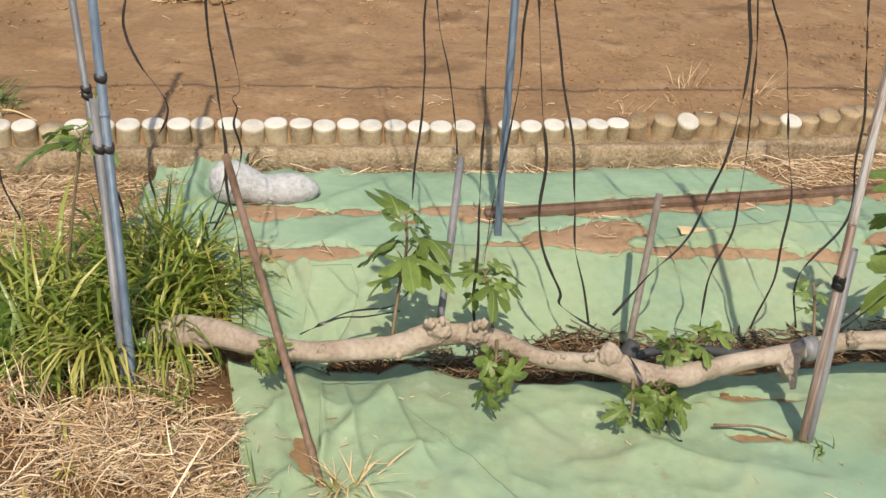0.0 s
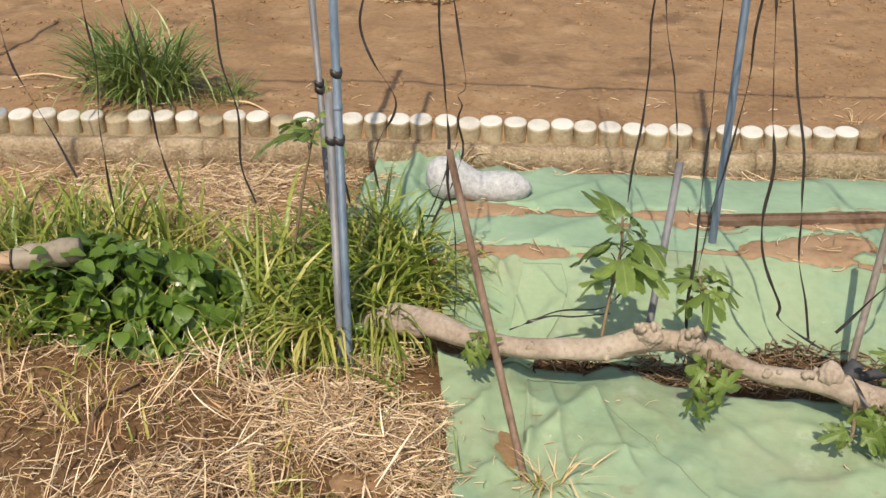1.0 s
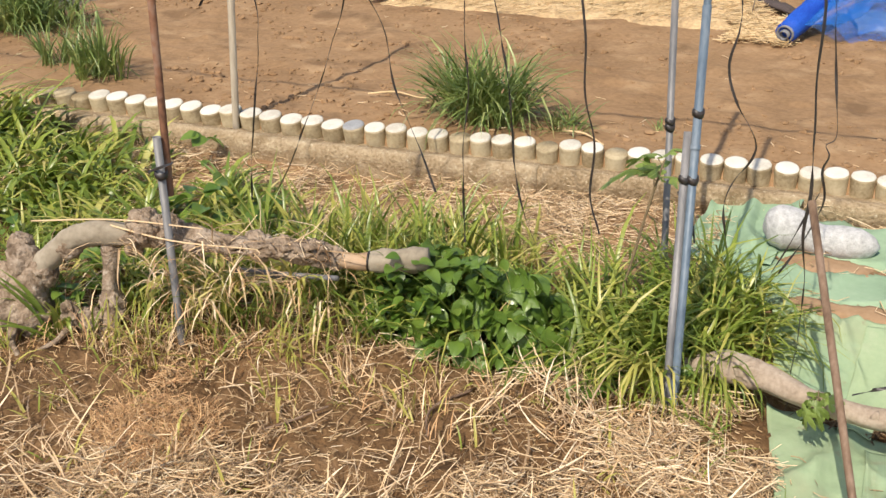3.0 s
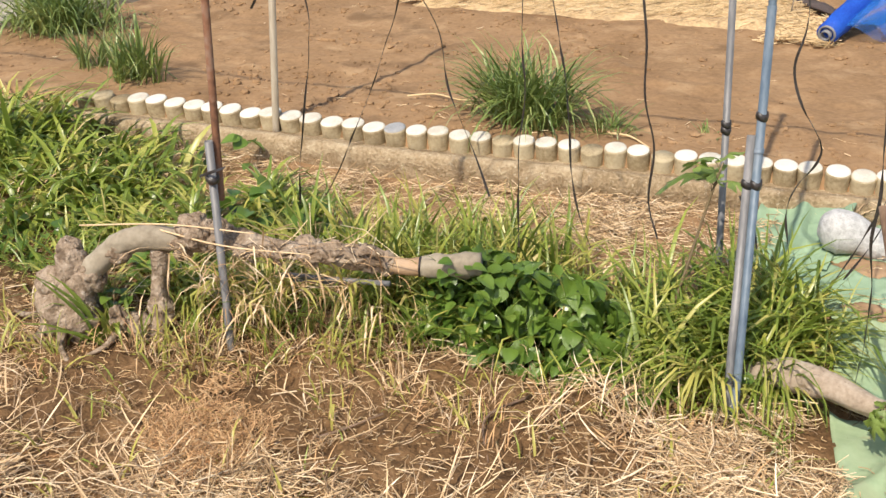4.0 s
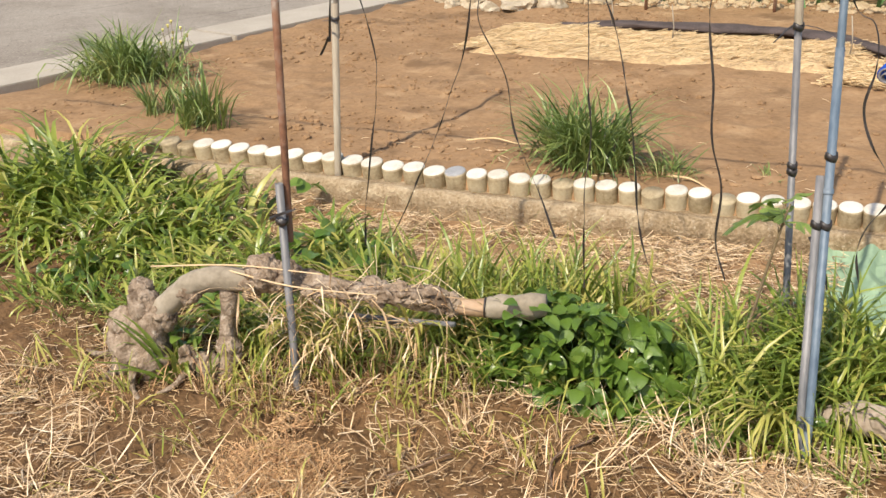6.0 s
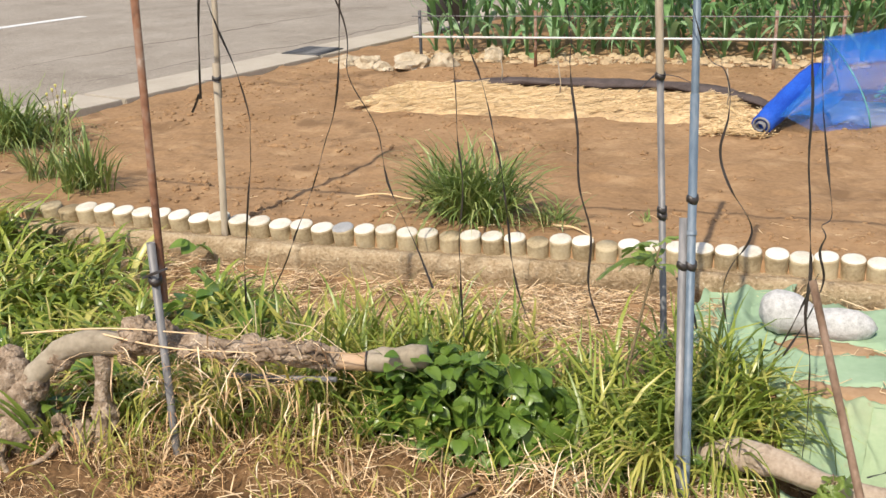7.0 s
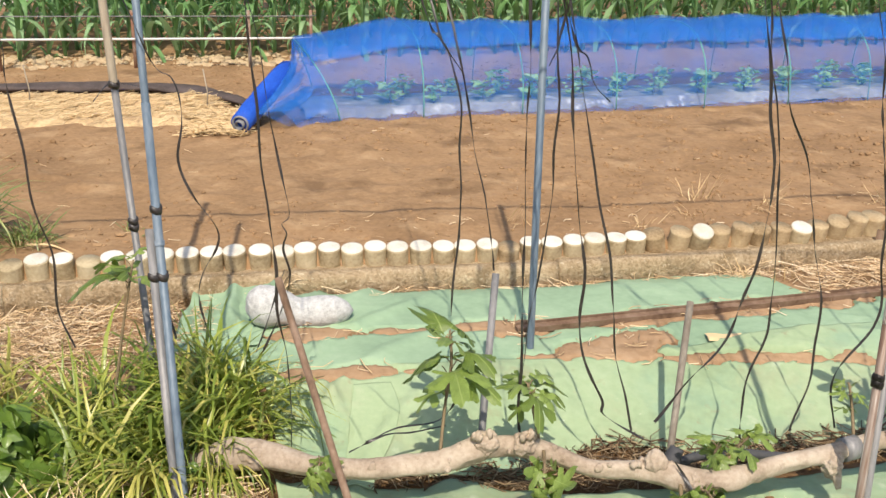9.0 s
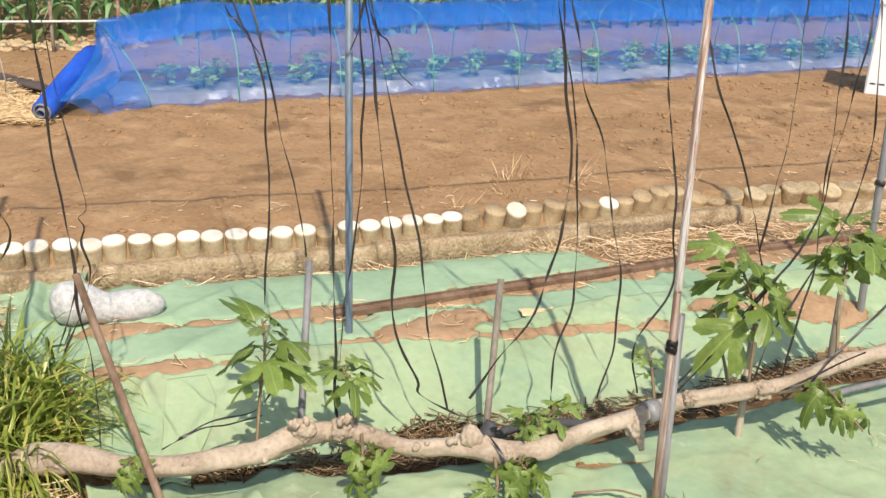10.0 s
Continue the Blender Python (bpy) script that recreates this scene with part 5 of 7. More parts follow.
def clods(n, xr, yr, size, rng, keep, warp=None):
    """Crumbs of soil: dented twenty-sided lumps, a few large and many small."""
    g = (1 + math.sqrt(5)) / 2
    ico = np.array([(-1, g, 0), (1, g, 0), (-1, -g, 0), (1, -g, 0), (0, -1, g), (0, 1, g), (0, -1, -g), (0, 1, -g), (g, 0, -1), (g, 0, 1), (-g, 0, -1), (-g, 0, 1)]) / 1.9
    tri = np.array([(0, 11, 5), (0, 5, 1), (0, 1, 7), (0, 7, 10), (0, 10, 11), (1, 5, 9), (5, 11, 4), (11, 10, 2), (10, 7, 6), (7, 1, 8), (3, 9, 4), (3, 4, 2), (3, 2, 6), (3, 6, 8), (3, 8, 9), (4, 9, 5), (2, 4, 11), (6, 2, 10), (8, 6, 7), (9, 8, 1)])
    x, y = rng.uniform(*xr, n), rng.uniform(*yr, n)
    ok = keep(x, y, rng)
    x, y = x[ok], y[ok]
    if warp:
        x, y = warp(x, y)
    n = len(x)
    s = size[0] + (size[1] - size[0]) * rng.uniform(0, 1, n) ** 3.5
    ax = s[:, None] * rng.uniform(0.7, 1.3, (n, 3)) * np.array([1, 1, 0.65])
    V = ico[None] * ax[:, None, :] * rng.uniform(0.75, 1.2, (n, 12, 1))
    V = V + np.stack([x, y, hz(x, y) + s * 0.12], -1)[:, None, :]
    return V.reshape(-1, 3), ((np.arange(n) * 12)[:, None, None] + tri[None]).reshape(-1, 3)


# ---- far field: straw bed, dark net, rocks, rails ----


def straw_keep(x, y, rng):
    v = y - (5.62 + 0.17 * (x + 1.35)) + 0.06 * vn(x, y, 5, 90)
    rows = 0.62 + 0.38 * np.sin((x * math.sin(radians(62)) - y * math.cos(radians(62))) * 62)
    return (v > -0.10) & (v < 0.76) & (rng.uniform(0, 1, len(x)) < rows * np.where(v > 0.10, 1.0, 0.25 + 0.3 * vn(x, y, 4, 91)))


bed = sheet("straw_bed", np.linspace(-3.75, -1.45, 120), np.linspace(5.05, 6.6, 70), lambda X, Y: height(X, Y) - 0.03 + 0.065 * sstep(0.48, 0.30, np.abs(Y - (6.02 + 0.17 * (X + 1.35))) + 0.05 * vn(X, Y, 6, 5)) * sstep(-3.75, -3.5, X) * sstep(-1.45, -1.6, X) + 0.012 * vn(X * 2 + Y * 5, Y * 1.0, 5, 8), mat("strawy_soil", [(0.34, 0.23, 0.125), (0.52, 0.37, 0.20), (0.66, 0.48, 0.27)], 9, 0.95, 0.6, 6, coarse=0.5))
tagged(bed, "raised bed covered with pale dry straw", "straw bed", kind="structure")
V, F = straws_data(17000, (-3.7, -1.45), (5.1, 6.5), (0.05, 0.15), (0.0009, 0.0022), lambda x, y: hz(x, y) + 0.028, np.random.default_rng(5), az=radians(62), spread=0.3, lift=0.012, tilt=0.06, keep=straw_keep)
tagged(obj("straw_mulch", V, F, M_PALESTRAW), "pale rice straw raked in slanting rows", "straw", kind="stuff")
V, F = straws_data(1300, (-1.50, -1.16), (5.32, 5.95), (0.05, 0.13), (0.0012, 0.003), hz, np.random.default_rng(6), lift=0.03)
tagged(obj("straw_heap", V, F, M_PALESTRAW), "loose pale straw beside the rolled net", "straw", kind="stuff")
V, F = tube_data(catmull([(-3.45, 6.22, 0.24), (-3.0, 6.36, 0.24), (-2.4, 6.48, 0.24), (-1.9, 6.50, 0.24), (-1.55, 6.34, 0.24), (-1.26, 6.06, 0.24)], 8), [0.03, 0.075, 0.085, 0.08, 0.085, 0.075, 0.03], 18, 0.20, 71)
dn = obj("shade_net", [(v[0], v[1], 0.214 + 0.30 * (v[2] - 0.24) + 0.008 * float(vn(v[0] * 2, v[1] * 9, 2.0, 72))) for v in V], F, M_DARKNET)
tagged(dn, "dark shade net lying folded along the straw bed", "net")
for x, y in ((-3.1, 6.28), (-2.55, 5.95), (-1.5, 5.95)):
    s = tube("row_stick", [(x, y, 0.18), (x + 0.01, y, 0.30), (x - 0.01, y, 0.44)], [0.004], M_BAMBOO, sides=5)
    tagged(s, "thin dry stick standing in the bed", "stick", "row sticks")


def rock(at, sx, sy, sz, seed):
    bm = bmesh.new()
    bmesh.ops.create_icosphere(bm, subdivisions=3, radius=1)
    for v in bm.verts:
        n = 1 + 0.5 * noise.noise(v.co * 1.6 + Vector((seed, 0, 0))) + 0.10 * noise.noise(v.co * 4 + Vector((0, seed, 0)))
        v.co = Vector((v.co.x * sx * n, v.co.y * sy * n, max(-0.3, v.co.z) * sz * n))
    me = bpy.data.meshes.new("rock")
    bm.to_mesh(me)
    bm.free()
    me.materials.append(M_ROCK)
    ob = new("rock", me)
    ob.matrix_basis = pose(*at, 0, 0, seed * 40)
    tagged(ob, "rough tan boulder at the road side of the field", "rock", "rocks by the road")
    return ob


for at, sx, sy, sz, sd in (((-4.72, 6.84, 0.19), 0.15, 0.10, 0.055, 1), ((-4.45, 6.75, 0.19), 0.11, 0.10, 0.09, 2), ((-4.10, 6.82, 0.19), 0.26, 0.15, 0.09, 3), ((-4.25, 6.62, 0.2), 0.09, 0.07, 0.05, 4), ((-3.85, 6.88, 0.2), 0.10, 0.09, 0.10, 5), ((-4.58, 6.62, 0.2), 0.07, 0.06, 0.05, 6), ((-3.62, 7.3, 0.2), 0.08, 0.08, 0.09, 7)):
    rock(at, sx, sy, sz, sd)

rail = empty("rail_fence", (-4.2, 7.1, 0.2))
def rail_y(x):
    return 7.50 + np.where(np.asarray(x) < -1.2, 0.19, 0.285) * (x + 1.2)


tube("rail", [(xx, rail_y(xx), 0.40) for xx in (-4.15, -3.2, -2.0, -1.2, -1.02)], [0.009], M_WHITEPIPE, rail, sides=8)
tube("wire", [(xx, rail_y(xx), 0.56) for xx in (-4.15, -3.2, -2.0, -1.2, -1.02)], [0.004], M_GALV, rail, sides=6)
for xx in (-4.1, -3.2, -2.3, -1.5, -1.06):
    tube("stake", [(xx, rail_y(xx) + 0.022, 0.1), (xx, rail_y(xx) + 0.022, 0.60)], [0.013], M_RUST if xx > -4 else M_GRATE, rail, sides=8)
tagged(rail, "white pipe rails on stakes before the corn", "fence")
gp = empty("sign_panel", (-4.75, 8.5, 0.2))
tube("panel_post", [(-4.75, 8.52, 0.15), (-4.75, 8.52, 1.4)], [0.03], M_GRATE, gp, sides=8)
obj("panel", *box_data(-4.85, -4.45, 8.48, 8.51, 0.32, 1.3, 0.004), M_GRATE, gp)
tagged(gp, "dark grey panel on a post at the corn's edge", "panel")

# ---- corn ----


def corn_mesh(seed):
    rng = np.random.default_rng(seed)
    h = rng.uniform(1.25, 1.55)
    sv, sf = tube_data([(0, 0, -0.05), (0.01, 0, h * 0.5), (0, 0.01, h)], [0.014, 0.012, 0.006], 6)
    V, F = [], []
    az0 = rng.uniform(0, 6)
    for k in range(13):
        z = 0.01 + (h - 0.10) * (k / 13) ** 1.15
        az = az0 + math.pi * k + rng.normal(0, 0.5)
        v, f = blades_data(1, 0, 0, 0.001, 0.001, (0.32, 0.58), (0.04, 0.065), (0.4, 0.8), (0.9, 2.2), lambda a, b: z, rng, aim=az, seg=7, fold=0.35)
        F += (f + len(V)).tolist()
        V += v.tolist()
    return mesh_of("stalk", sv, sf, M_CORN), mesh_of("leaf_crown", V, F, M_CORN)


CORN = [corn_mesh(s) for s in range(90, 95)]
rc = np.random.default_rng(17)


def corn_plant(x, y, v):
    e = empty("corn_plant")
    e.matrix_basis = pose(x, y, 0.18, rc.normal(0, 2), rc.normal(0, 2), rc.uniform(0, 360))
    for nm, me in zip(("stalk", "leaf_crown"), CORN[v]):
        o = new(nm, me)
        o.parent = e
    tagged(e, "green corn plant with arching leaves", "corn plant", "corn rows")


for row in range(2):
    x = -4.2 + 0.1 * row
    while x < 7.5:
        corn_plant(x + rc.normal(0, 0.03), rail_y(x) + 0.42 + 0.45 * row + rc.normal(0, 0.03), int(rc.integers(5)))
        x += 0.19
V, F = [], []
base_v = [np.array([v.co for v in CORN[k][1].vertices]) for k in range(3)]
base_f = [[tuple(p.vertices) for p in CORN[k][1].polygons] for k in range(3)]
for row in range(2, 7):
    x = -4.2
    while x < 9:
        k = int(rc.integers(3))
        a = rc.uniform(0, 6.28)
        R = np.array([[math.cos(a), -math.sin(a), 0], [math.sin(a), math.cos(a), 0], [0, 0, 1]])
        W = base_v[k] @ R.T + np.array([x, rail_y(x) + 0.42 + 0.5 * row, 0.18])
        F += [tuple(i + len(V) for i in q) for q in base_f[k]]
        V += list(W)
        x += 0.25
tagged(obj("corn_stand", V, F, M_CORN), "dense rows of green corn behind", "corn", kind="stuff")

ridge_v, ridge_f = clods(760, (-4.4, -0.9), (0.0, 0.45), (0.012, 0.05), np.random.default_rng(69), lambda x, y, r: x < 99, lambda x, y: (x, rail_y(x) + 0.12 + y * 0.9))
tagged(obj("clod_ridge", ridge_v, ridge_f, mat("dry_clods", [(0.40, 0.29, 0.17), (0.52, 0.40, 0.25)], 9, 0.95, 0.5, 5), smooth=False), "ridge of dry pale clods along the corn", "soil", kind="stuff")

# ---- net tunnel ----
TA = math.atan(0.285)
TDIR = np.array([math.cos(TA), math.sin(TA), 0])
TNOR = np.array([-math.sin(TA), math.cos(TA), 0])
T0 = np.array([-0.86, 5.66, 0.19])
TW, TH = 0.98, 0.49


def arch(s, q):
    """A point of the tunnel at s metres along it; q from 0 (near foot) to 1 (far foot)."""
    a = math.pi * q
    s += (0.14 - 0.19 * math.sin(a)) * max(0.0, 1 - s / 0.6)
    cx, sz = math.cos(a), math.sin(a)
    w = 0.5 * TW * math.copysign(abs(cx) ** 0.75, cx)
    return T0 + TDIR * s + TNOR * (0.5 * TW - w) + np.array([0, 0, TH * abs(sz) ** 0.72 * (0.80 + 0.20 * min(1.0, max(0.0, s) / 0.5))])


tunnel = empty("net_tunnel", tuple(T0))
tagged(tunnel, "low tunnel of translucent blue insect net over hoops", "net tunnel")
V, F = [], []
NS, NQ = 150, 30
for i in range(NS + 1):
    s = 0.05 + 9.5 * i / NS
    ph = (s % 0.62) / 0.62
    sag = 0.025 * math.sin(math.pi * ph)
    for k in range(NQ + 1):
        q = k / NQ
        p = arch(s, q)
        p[2] -= sag * math.sin(math.pi * q) ** 0.5 - 0.006 * float(vn(s * 4, q * 9, 1.0, 3))
        p += TNOR * 0.012 * float(vn(s * 3, q * 5, 1.0, 4))
        V.append(p)
for i in range(NS):
    for k in range(NQ):
        o = i * (NQ + 1) + k
        F.append((o, o + 1, o + NQ + 2, o + NQ + 1))
obj("net", V, F, M_NET, tunnel, "sheer blue insect net")
W = NQ + 1
V2 = [np.array(v) + np.array([0, 0, 0.012]) - TNOR * 0.012 for i in range(NS + 1) for v in V[i * W + 8:i * W + 24]]
F2 = [(i * 16 + k, i * 16 + k + 1, i * 16 + k + 17, i * 16 + k + 16) for i in range(NS) for k in range(15)]
obj("net_overlap", V2, F2, M_NET, tunnel, "second layer of blue net along the top")
V3 = [np.array(v) + np.array([0, 0, 0.012]) - TNOR * 0.006 for v in V2]
obj("net_overlap", V3, F2, M_NET, tunnel)
# gathered net at the tunnel's end, drawn to the roll
V, F = [], []
ROLL_A, ROLL_B = np.array([-1.19, 5.36, 0.256]), np.array([-1.02, 6.04, 0.44])
for lay in range(2):
    V, F = [], []
    w = 48
    for i in range(17):
        u = i / 16
        for k in range(w):
            q = 0.62 * k / (w - 1)
            g = arch(0.05, q)
            r = ROLL_A + (ROLL_B - ROLL_A) * min(1.0, 0.1 + q * 1.6) + np.array([0.05, -0.01 * lay, 0.02])
            p = g * (1 - u) + r * u
            m = math.sin(math.pi * u)
            p[2] += m * (0.05 * q - 0.10 * u * q + 0.055 * math.sin(q * 46 + u * 7 + lay * 1.9 + 2.0 * float(vn(u * 3, q * 6, 1.0, 7))) + 0.02 * float(vn(u * 4 + lay, q * 9, 1.0, 6)))
            p[1] -= m * (0.04 + 0.04 * math.sin(q * 41 + lay * 2.1))
            p[2] = max(p[2], 0.20 + 0.004 * lay)
            V.append(p)
    for i in range(16):
        F += [(i * w + k, i * w + k + 1, i * w + k + w + 1, i * w + k + w) for k in range(w - 1)]
    obj("gathered_net", V, F, M_NET, tunnel, "bunched blue net at the open end")
s = 0.06
while s < 9.5:
    tube("hoop", [arch(s, q) * 1.0 + np.array([0, 0, -0.006]) for q in np.linspace(0.0, 1, 24)], [0.0035], M_HOOP, tunnel, sides=6)
    s += 0.62
roll = empty("rolled_net", tuple(ROLL_A))
rp = [ROLL_A + (ROLL_B - ROLL_A) * t for t in np.linspace(0, 1, 12)]
tube("net_roll", rp, [0.054, 0.062, 0.057, 0.066, 0.062, 0.052], M_ROLL, roll, sides=20, lumps=0.09, seed=80)
dv = (ROLL_B - ROLL_A) / np.linalg.norm(ROLL_B - ROLL_A)
hollow_pipe("core", tuple(ROLL_A + dv * 0.1), tuple(ROLL_A - dv * 0.03), 0.026, M_TUBE, roll, "grey plastic core tube")
hollow_pipe("end_cap", tuple(ROLL_A + dv * 0.02), tuple(ROLL_A - dv * 0.012), 0.047, M_TUBE, roll)
tagged(roll, "bright blue net rolled on a grey tube", "net roll")
mulch = sheet("mulch_film", np.linspace(0, 9.6, 160), np.linspace(0.075, 0.60, 24), lambda S, W: 0.185 + 0.050 * sstep(0.08, 0.17, W) * sstep(0.60, 0.52, W) + 0.008 * vn(S, W, 8, 3) + 0.005 * vn(S * 3, W, 14, 4), M_MULCH)
mulch.matrix_basis = Matrix.Translation((T0[0], T0[1], 0)) @ pose(0, 0, 0.004, 0, 0, math.degrees(TA))
tagged(mulch, "silvery grey mulch film over the tunnel bed", "mulch film")


def seedling_mesh(seed):
    rng = np.random.default_rng(seed)
    V, F = [], []
    for k in range(26):
        az, s = rng.uniform(0, 6.28), rng.uniform(0.035, 0.065)
        pit, zz = rng.uniform(0.1, 0.8), rng.uniform(0.02, 0.13)
        M = Matrix.LocRotScale(Vector((rng.normal(0, 0.04), rng.normal(0, 0.03), zz)), Euler((pit, rng.normal(0, 0.3), az)), Vector((s, s, s)))
        F += [tuple(i + len(V) for i in q) for q in OVAL_F]
        V += [M @ Vector(v) for v in OVAL_V]
    sv, sf = tube_data([(0, 0, -0.02), (0, 0, 0.13)], [0.004, 0.002], 5)
    return mesh_of("stem", sv, sf, M_STEM), mesh_of("foliage", V, F, M_PLANT)


SEED = [seedling_mesh(s) for s in (101, 102, 103, 104)]
s = 0.35
k = 0
while s < 9.3:
    p = T0 + TDIR * s + TNOR * (0.22 if k % 2 else 0.40)
    e = empty("seedling")
    e.matrix_basis = pose(p[0], p[1], 0.235, 0, 0, rc.uniform(0, 360)) @ Matrix.Scale(rc.uniform(0.75, 1.15), 4)
    for nm, me in zip(("stem", "foliage"), SEED[k % 4]):
        o = new(nm, me)
        o.parent = e
    tagged(e, "leafy young vegetable plant growing through mulch film", "seedling", "plants under the net")
    s += 0.16 + rc.uniform(-0.03, 0.03)
    k += 1

# white container at the edge of the field
wb = empty("white_bin", (4.37, 6.25, 0.19))
obj("bin_body", *box_data(4.07, 4.67, 6.07, 6.50, 0.185, 0.80, 0.008), M_BOX, wb, smooth=False)
obj("rim", *box_data(4.06, 4.68, 6.055, 6.51, 0.80, 0.83, 0.004), M_BOX, wb, smooth=False)
for i in range(9):
    obj("mark", *box_data(4.095 + 0.058 * i, 4.095 + 0.058 * i + 0.036, 6.0665, 6.0695, 0.262, 0.272, 0.0008), M_DARK, wb)
wb.location.x += 0.005
wb.rotation_euler[2] = radians(-33)
tagged(wb, "white plastic bin with a row of dark marks", "bin")

# ---- plants ----


def clump(name, label, category, at, sets, seed, group="", aim=None):
    """sets: rows of (count, rx, ry, length, width, lean, droop, material, part name)."""
    rng = np.random.default_rng(seed)
    e = empty(name, (at[0], at[1], hz(at[0], at[1])))
    for n, rx, ry, L, w, lean, droop, m, pn in sets:
        k = max(1, min(6, n // 45))
        for q in range(k):
            g, d = 2.4 * q + seed, (0.0 if k == 1 else 0.55 * math.sqrt((q + 0.5) / k))
            f = 1.0 if k == 1 else 0.68
            cx, cy = at[0] + rx * d * math.cos(g), at[1] + ry * d * math.sin(g)
            tagged(obj(pn, *blades_data(n // k, cx, cy, rx * f, ry * f, L, w, lean, droop, hz, rng, aim), m, e), kind="stuff")
    tagged(e, label, category, group)
    return e


CH = "dense clump of dark green garlic chives"
clump("chive_clump", CH + " behind the edging piles", "chives", (-2.03, 3.58), [(460, 0.15, 0.10, (0.26, 0.48), (0.007, 0.014), (0.1, 0.9), (0.4, 1.8), M_CHIVE, "foliage")], 201, "chive clumps")
clump("chive_clump", "small sprawling tuft of green chives", "chives", (-1.66, 3.60), [(90, 0.10, 0.05, (0.10, 0.22), (0.005, 0.008), (0.6, 1.3), (0.3, 1.1), M_CHIVE, "foliage")], 202, "chive clumps")
clump("chive_clump", CH + " with a flower stalk", "chives", (-3.92, 3.28), [(160, 0.12, 0.08, (0.22, 0.38), (0.007, 0.012), (0.1, 0.7), (0.2, 1.0), M_CHIVE, "foliage")], 203, "chive clumps")
clump("chive_clump", "thin green chive tuft beside a larger one", "chives", (-4.28, 3.36), [(90, 0.10, 0.07, (0.16, 0.30), (0.006, 0.009), (0.3, 1.0), (0.2, 1.0), M_CHIVE, "foliage")], 204, "chive clumps")
c4 = clump("chive_clump", "large spreading chive clump with small yellow flowers", "chives", (-5.05, 3.84), [(640, 0.30, 0.20, (0.26, 0.46), (0.008, 0.015), (0.2, 1.1), (0.5, 1.9), M_CHIVE, "foliage")], 205, "chive clumps")
for i in range(9):
    x, y, z = -4.86 + 0.12 * math.cos(i * 2.1), 4.02 + 0.06 * math.sin(i * 1.7), 0.42 + 0.06 * math.sin(i * 3.3)
    obj("flower", *tube_data([(x, y, z), (x, y, z + 0.012), (x, y, z + 0.02)], [0.003, 0.007, 0.008], 7), M_FLOWER, c4)
    tube("flower_stalk", [(x + 0.02, y, 0.2), (x, y, z)], [0.002], M_STEM, c4, sides=4)
tube("flower_stalk", [(-3.90, 3.28, 0.18), (-3.89, 3.29, 0.38), (-3.88, 3.29, 0.50)], [0.006, 0.006, 0.008], M_CHIVE, bpy.data.objects["chive_clump.002"], sides=6)
clump("chive_clump", "dark chive tuft at the field edge", "chives", (-1.30, 3.72), [(18, 0.05, 0.03, (0.05, 0.12), (0.004, 0.006), (0.6, 1.3), (0.3, 1.1), M_CHIVE, "foliage")], 206, "chive clumps")

G = "tall_grass_clump"
GL = "lush tall green grass with yellow tips"
clump(G, GL + " round the trellis post", "grass", (-0.88, 2.45), [(430, 0.26, 0.19, (0.20, 0.42), (0.006, 0.016), (0.2, 1.2), (0.6, 2.5), M_GRASS, "foliage"), (34, 0.20, 0.13, (0.20, 0.36), (0.007, 0.012), (0.5, 1.3), (0.6, 2.0), M_YELLOW, "yellow_foliage")], 211, "grass clumps")
clump(G, "yellowing grass drooping at the foot of the post", "grass", (-0.845, 2.235), [(30, 0.022, 0.02, (0.26, 0.42), (0.006, 0.013), (0.0, 0.16), (2.7, 3.4), M_YELLOW, "yellow_foliage"), (24, 0.10, 0.05, (0.15, 0.30), (0.006, 0.012), (0.3, 1.0), (0.8, 2.0), M_GRASS, "foliage")], 212, "grass clumps", -1.6)
clump(G, GL + " leaning over the weed mat", "grass", (-0.74, 2.50), [(170, 0.11, 0.11, (0.20, 0.38), (0.006, 0.014), (0.5, 1.2), (0.7, 1.9), M_GRASS, "foliage"), (30, 0.12, 0.10, (0.25, 0.42), (0.006, 0.011), (0.5, 1.2), (0.9, 2.0), M_YELLOW, "yellow_foliage")], 213, "grass clumps")
clump(G, GL + " between weed and post", "grass", (-1.08, 2.34), [(300, 0.24, 0.14, (0.14, 0.38), (0.006, 0.016), (0.3, 1.3), (0.6, 2.2), M_GRASS, "foliage"), (20, 0.2, 0.12, (0.14, 0.30), (0.005, 0.010), (0.4, 1.3), (0.6, 2.2), M_YELLOW, "yellow_foliage"), (26, 0.2, 0.12, (0.14, 0.32), (0.003, 0.007), (0.4, 1.4), (0.5, 2.2), M_STRAW, "dry_foliage")], 214, "grass clumps")
clump(G, "broad-leaved lush grass spreading in a big mass", "grass", (-3.55, 2.40), [(900, 0.60, 0.36, (0.14, 0.34), (0.012, 0.034), (0.3, 1.3), (0.8, 2.6), M_GRASS, "foliage"), (110, 0.5, 0.3, (0.16, 0.34), (0.010, 0.020), (0.4, 1.3), (0.8, 2.2), M_YELLOW, "yellow_foliage"), (90, 0.5, 0.3, (0.14, 0.34), (0.004, 0.010), (0.4, 1.4), (0.6, 2.2), M_STRAW, "dry_foliage")], 215, "grass clumps")
clump(G, "broad-leaved lush grass beside the old trunk", "grass", (-2.80, 2.22), [(460, 0.42, 0.22, (0.12, 0.27), (0.012, 0.028), (0.3, 1.3), (0.9, 2.4), M_GRASS, "foliage"), (70, 0.3, 0.2, (0.2, 0.4), (0.009, 0.014), (0.4, 1.2), (0.8, 2.0), M_YELLOW, "yellow_foliage")], 216, "grass clumps")
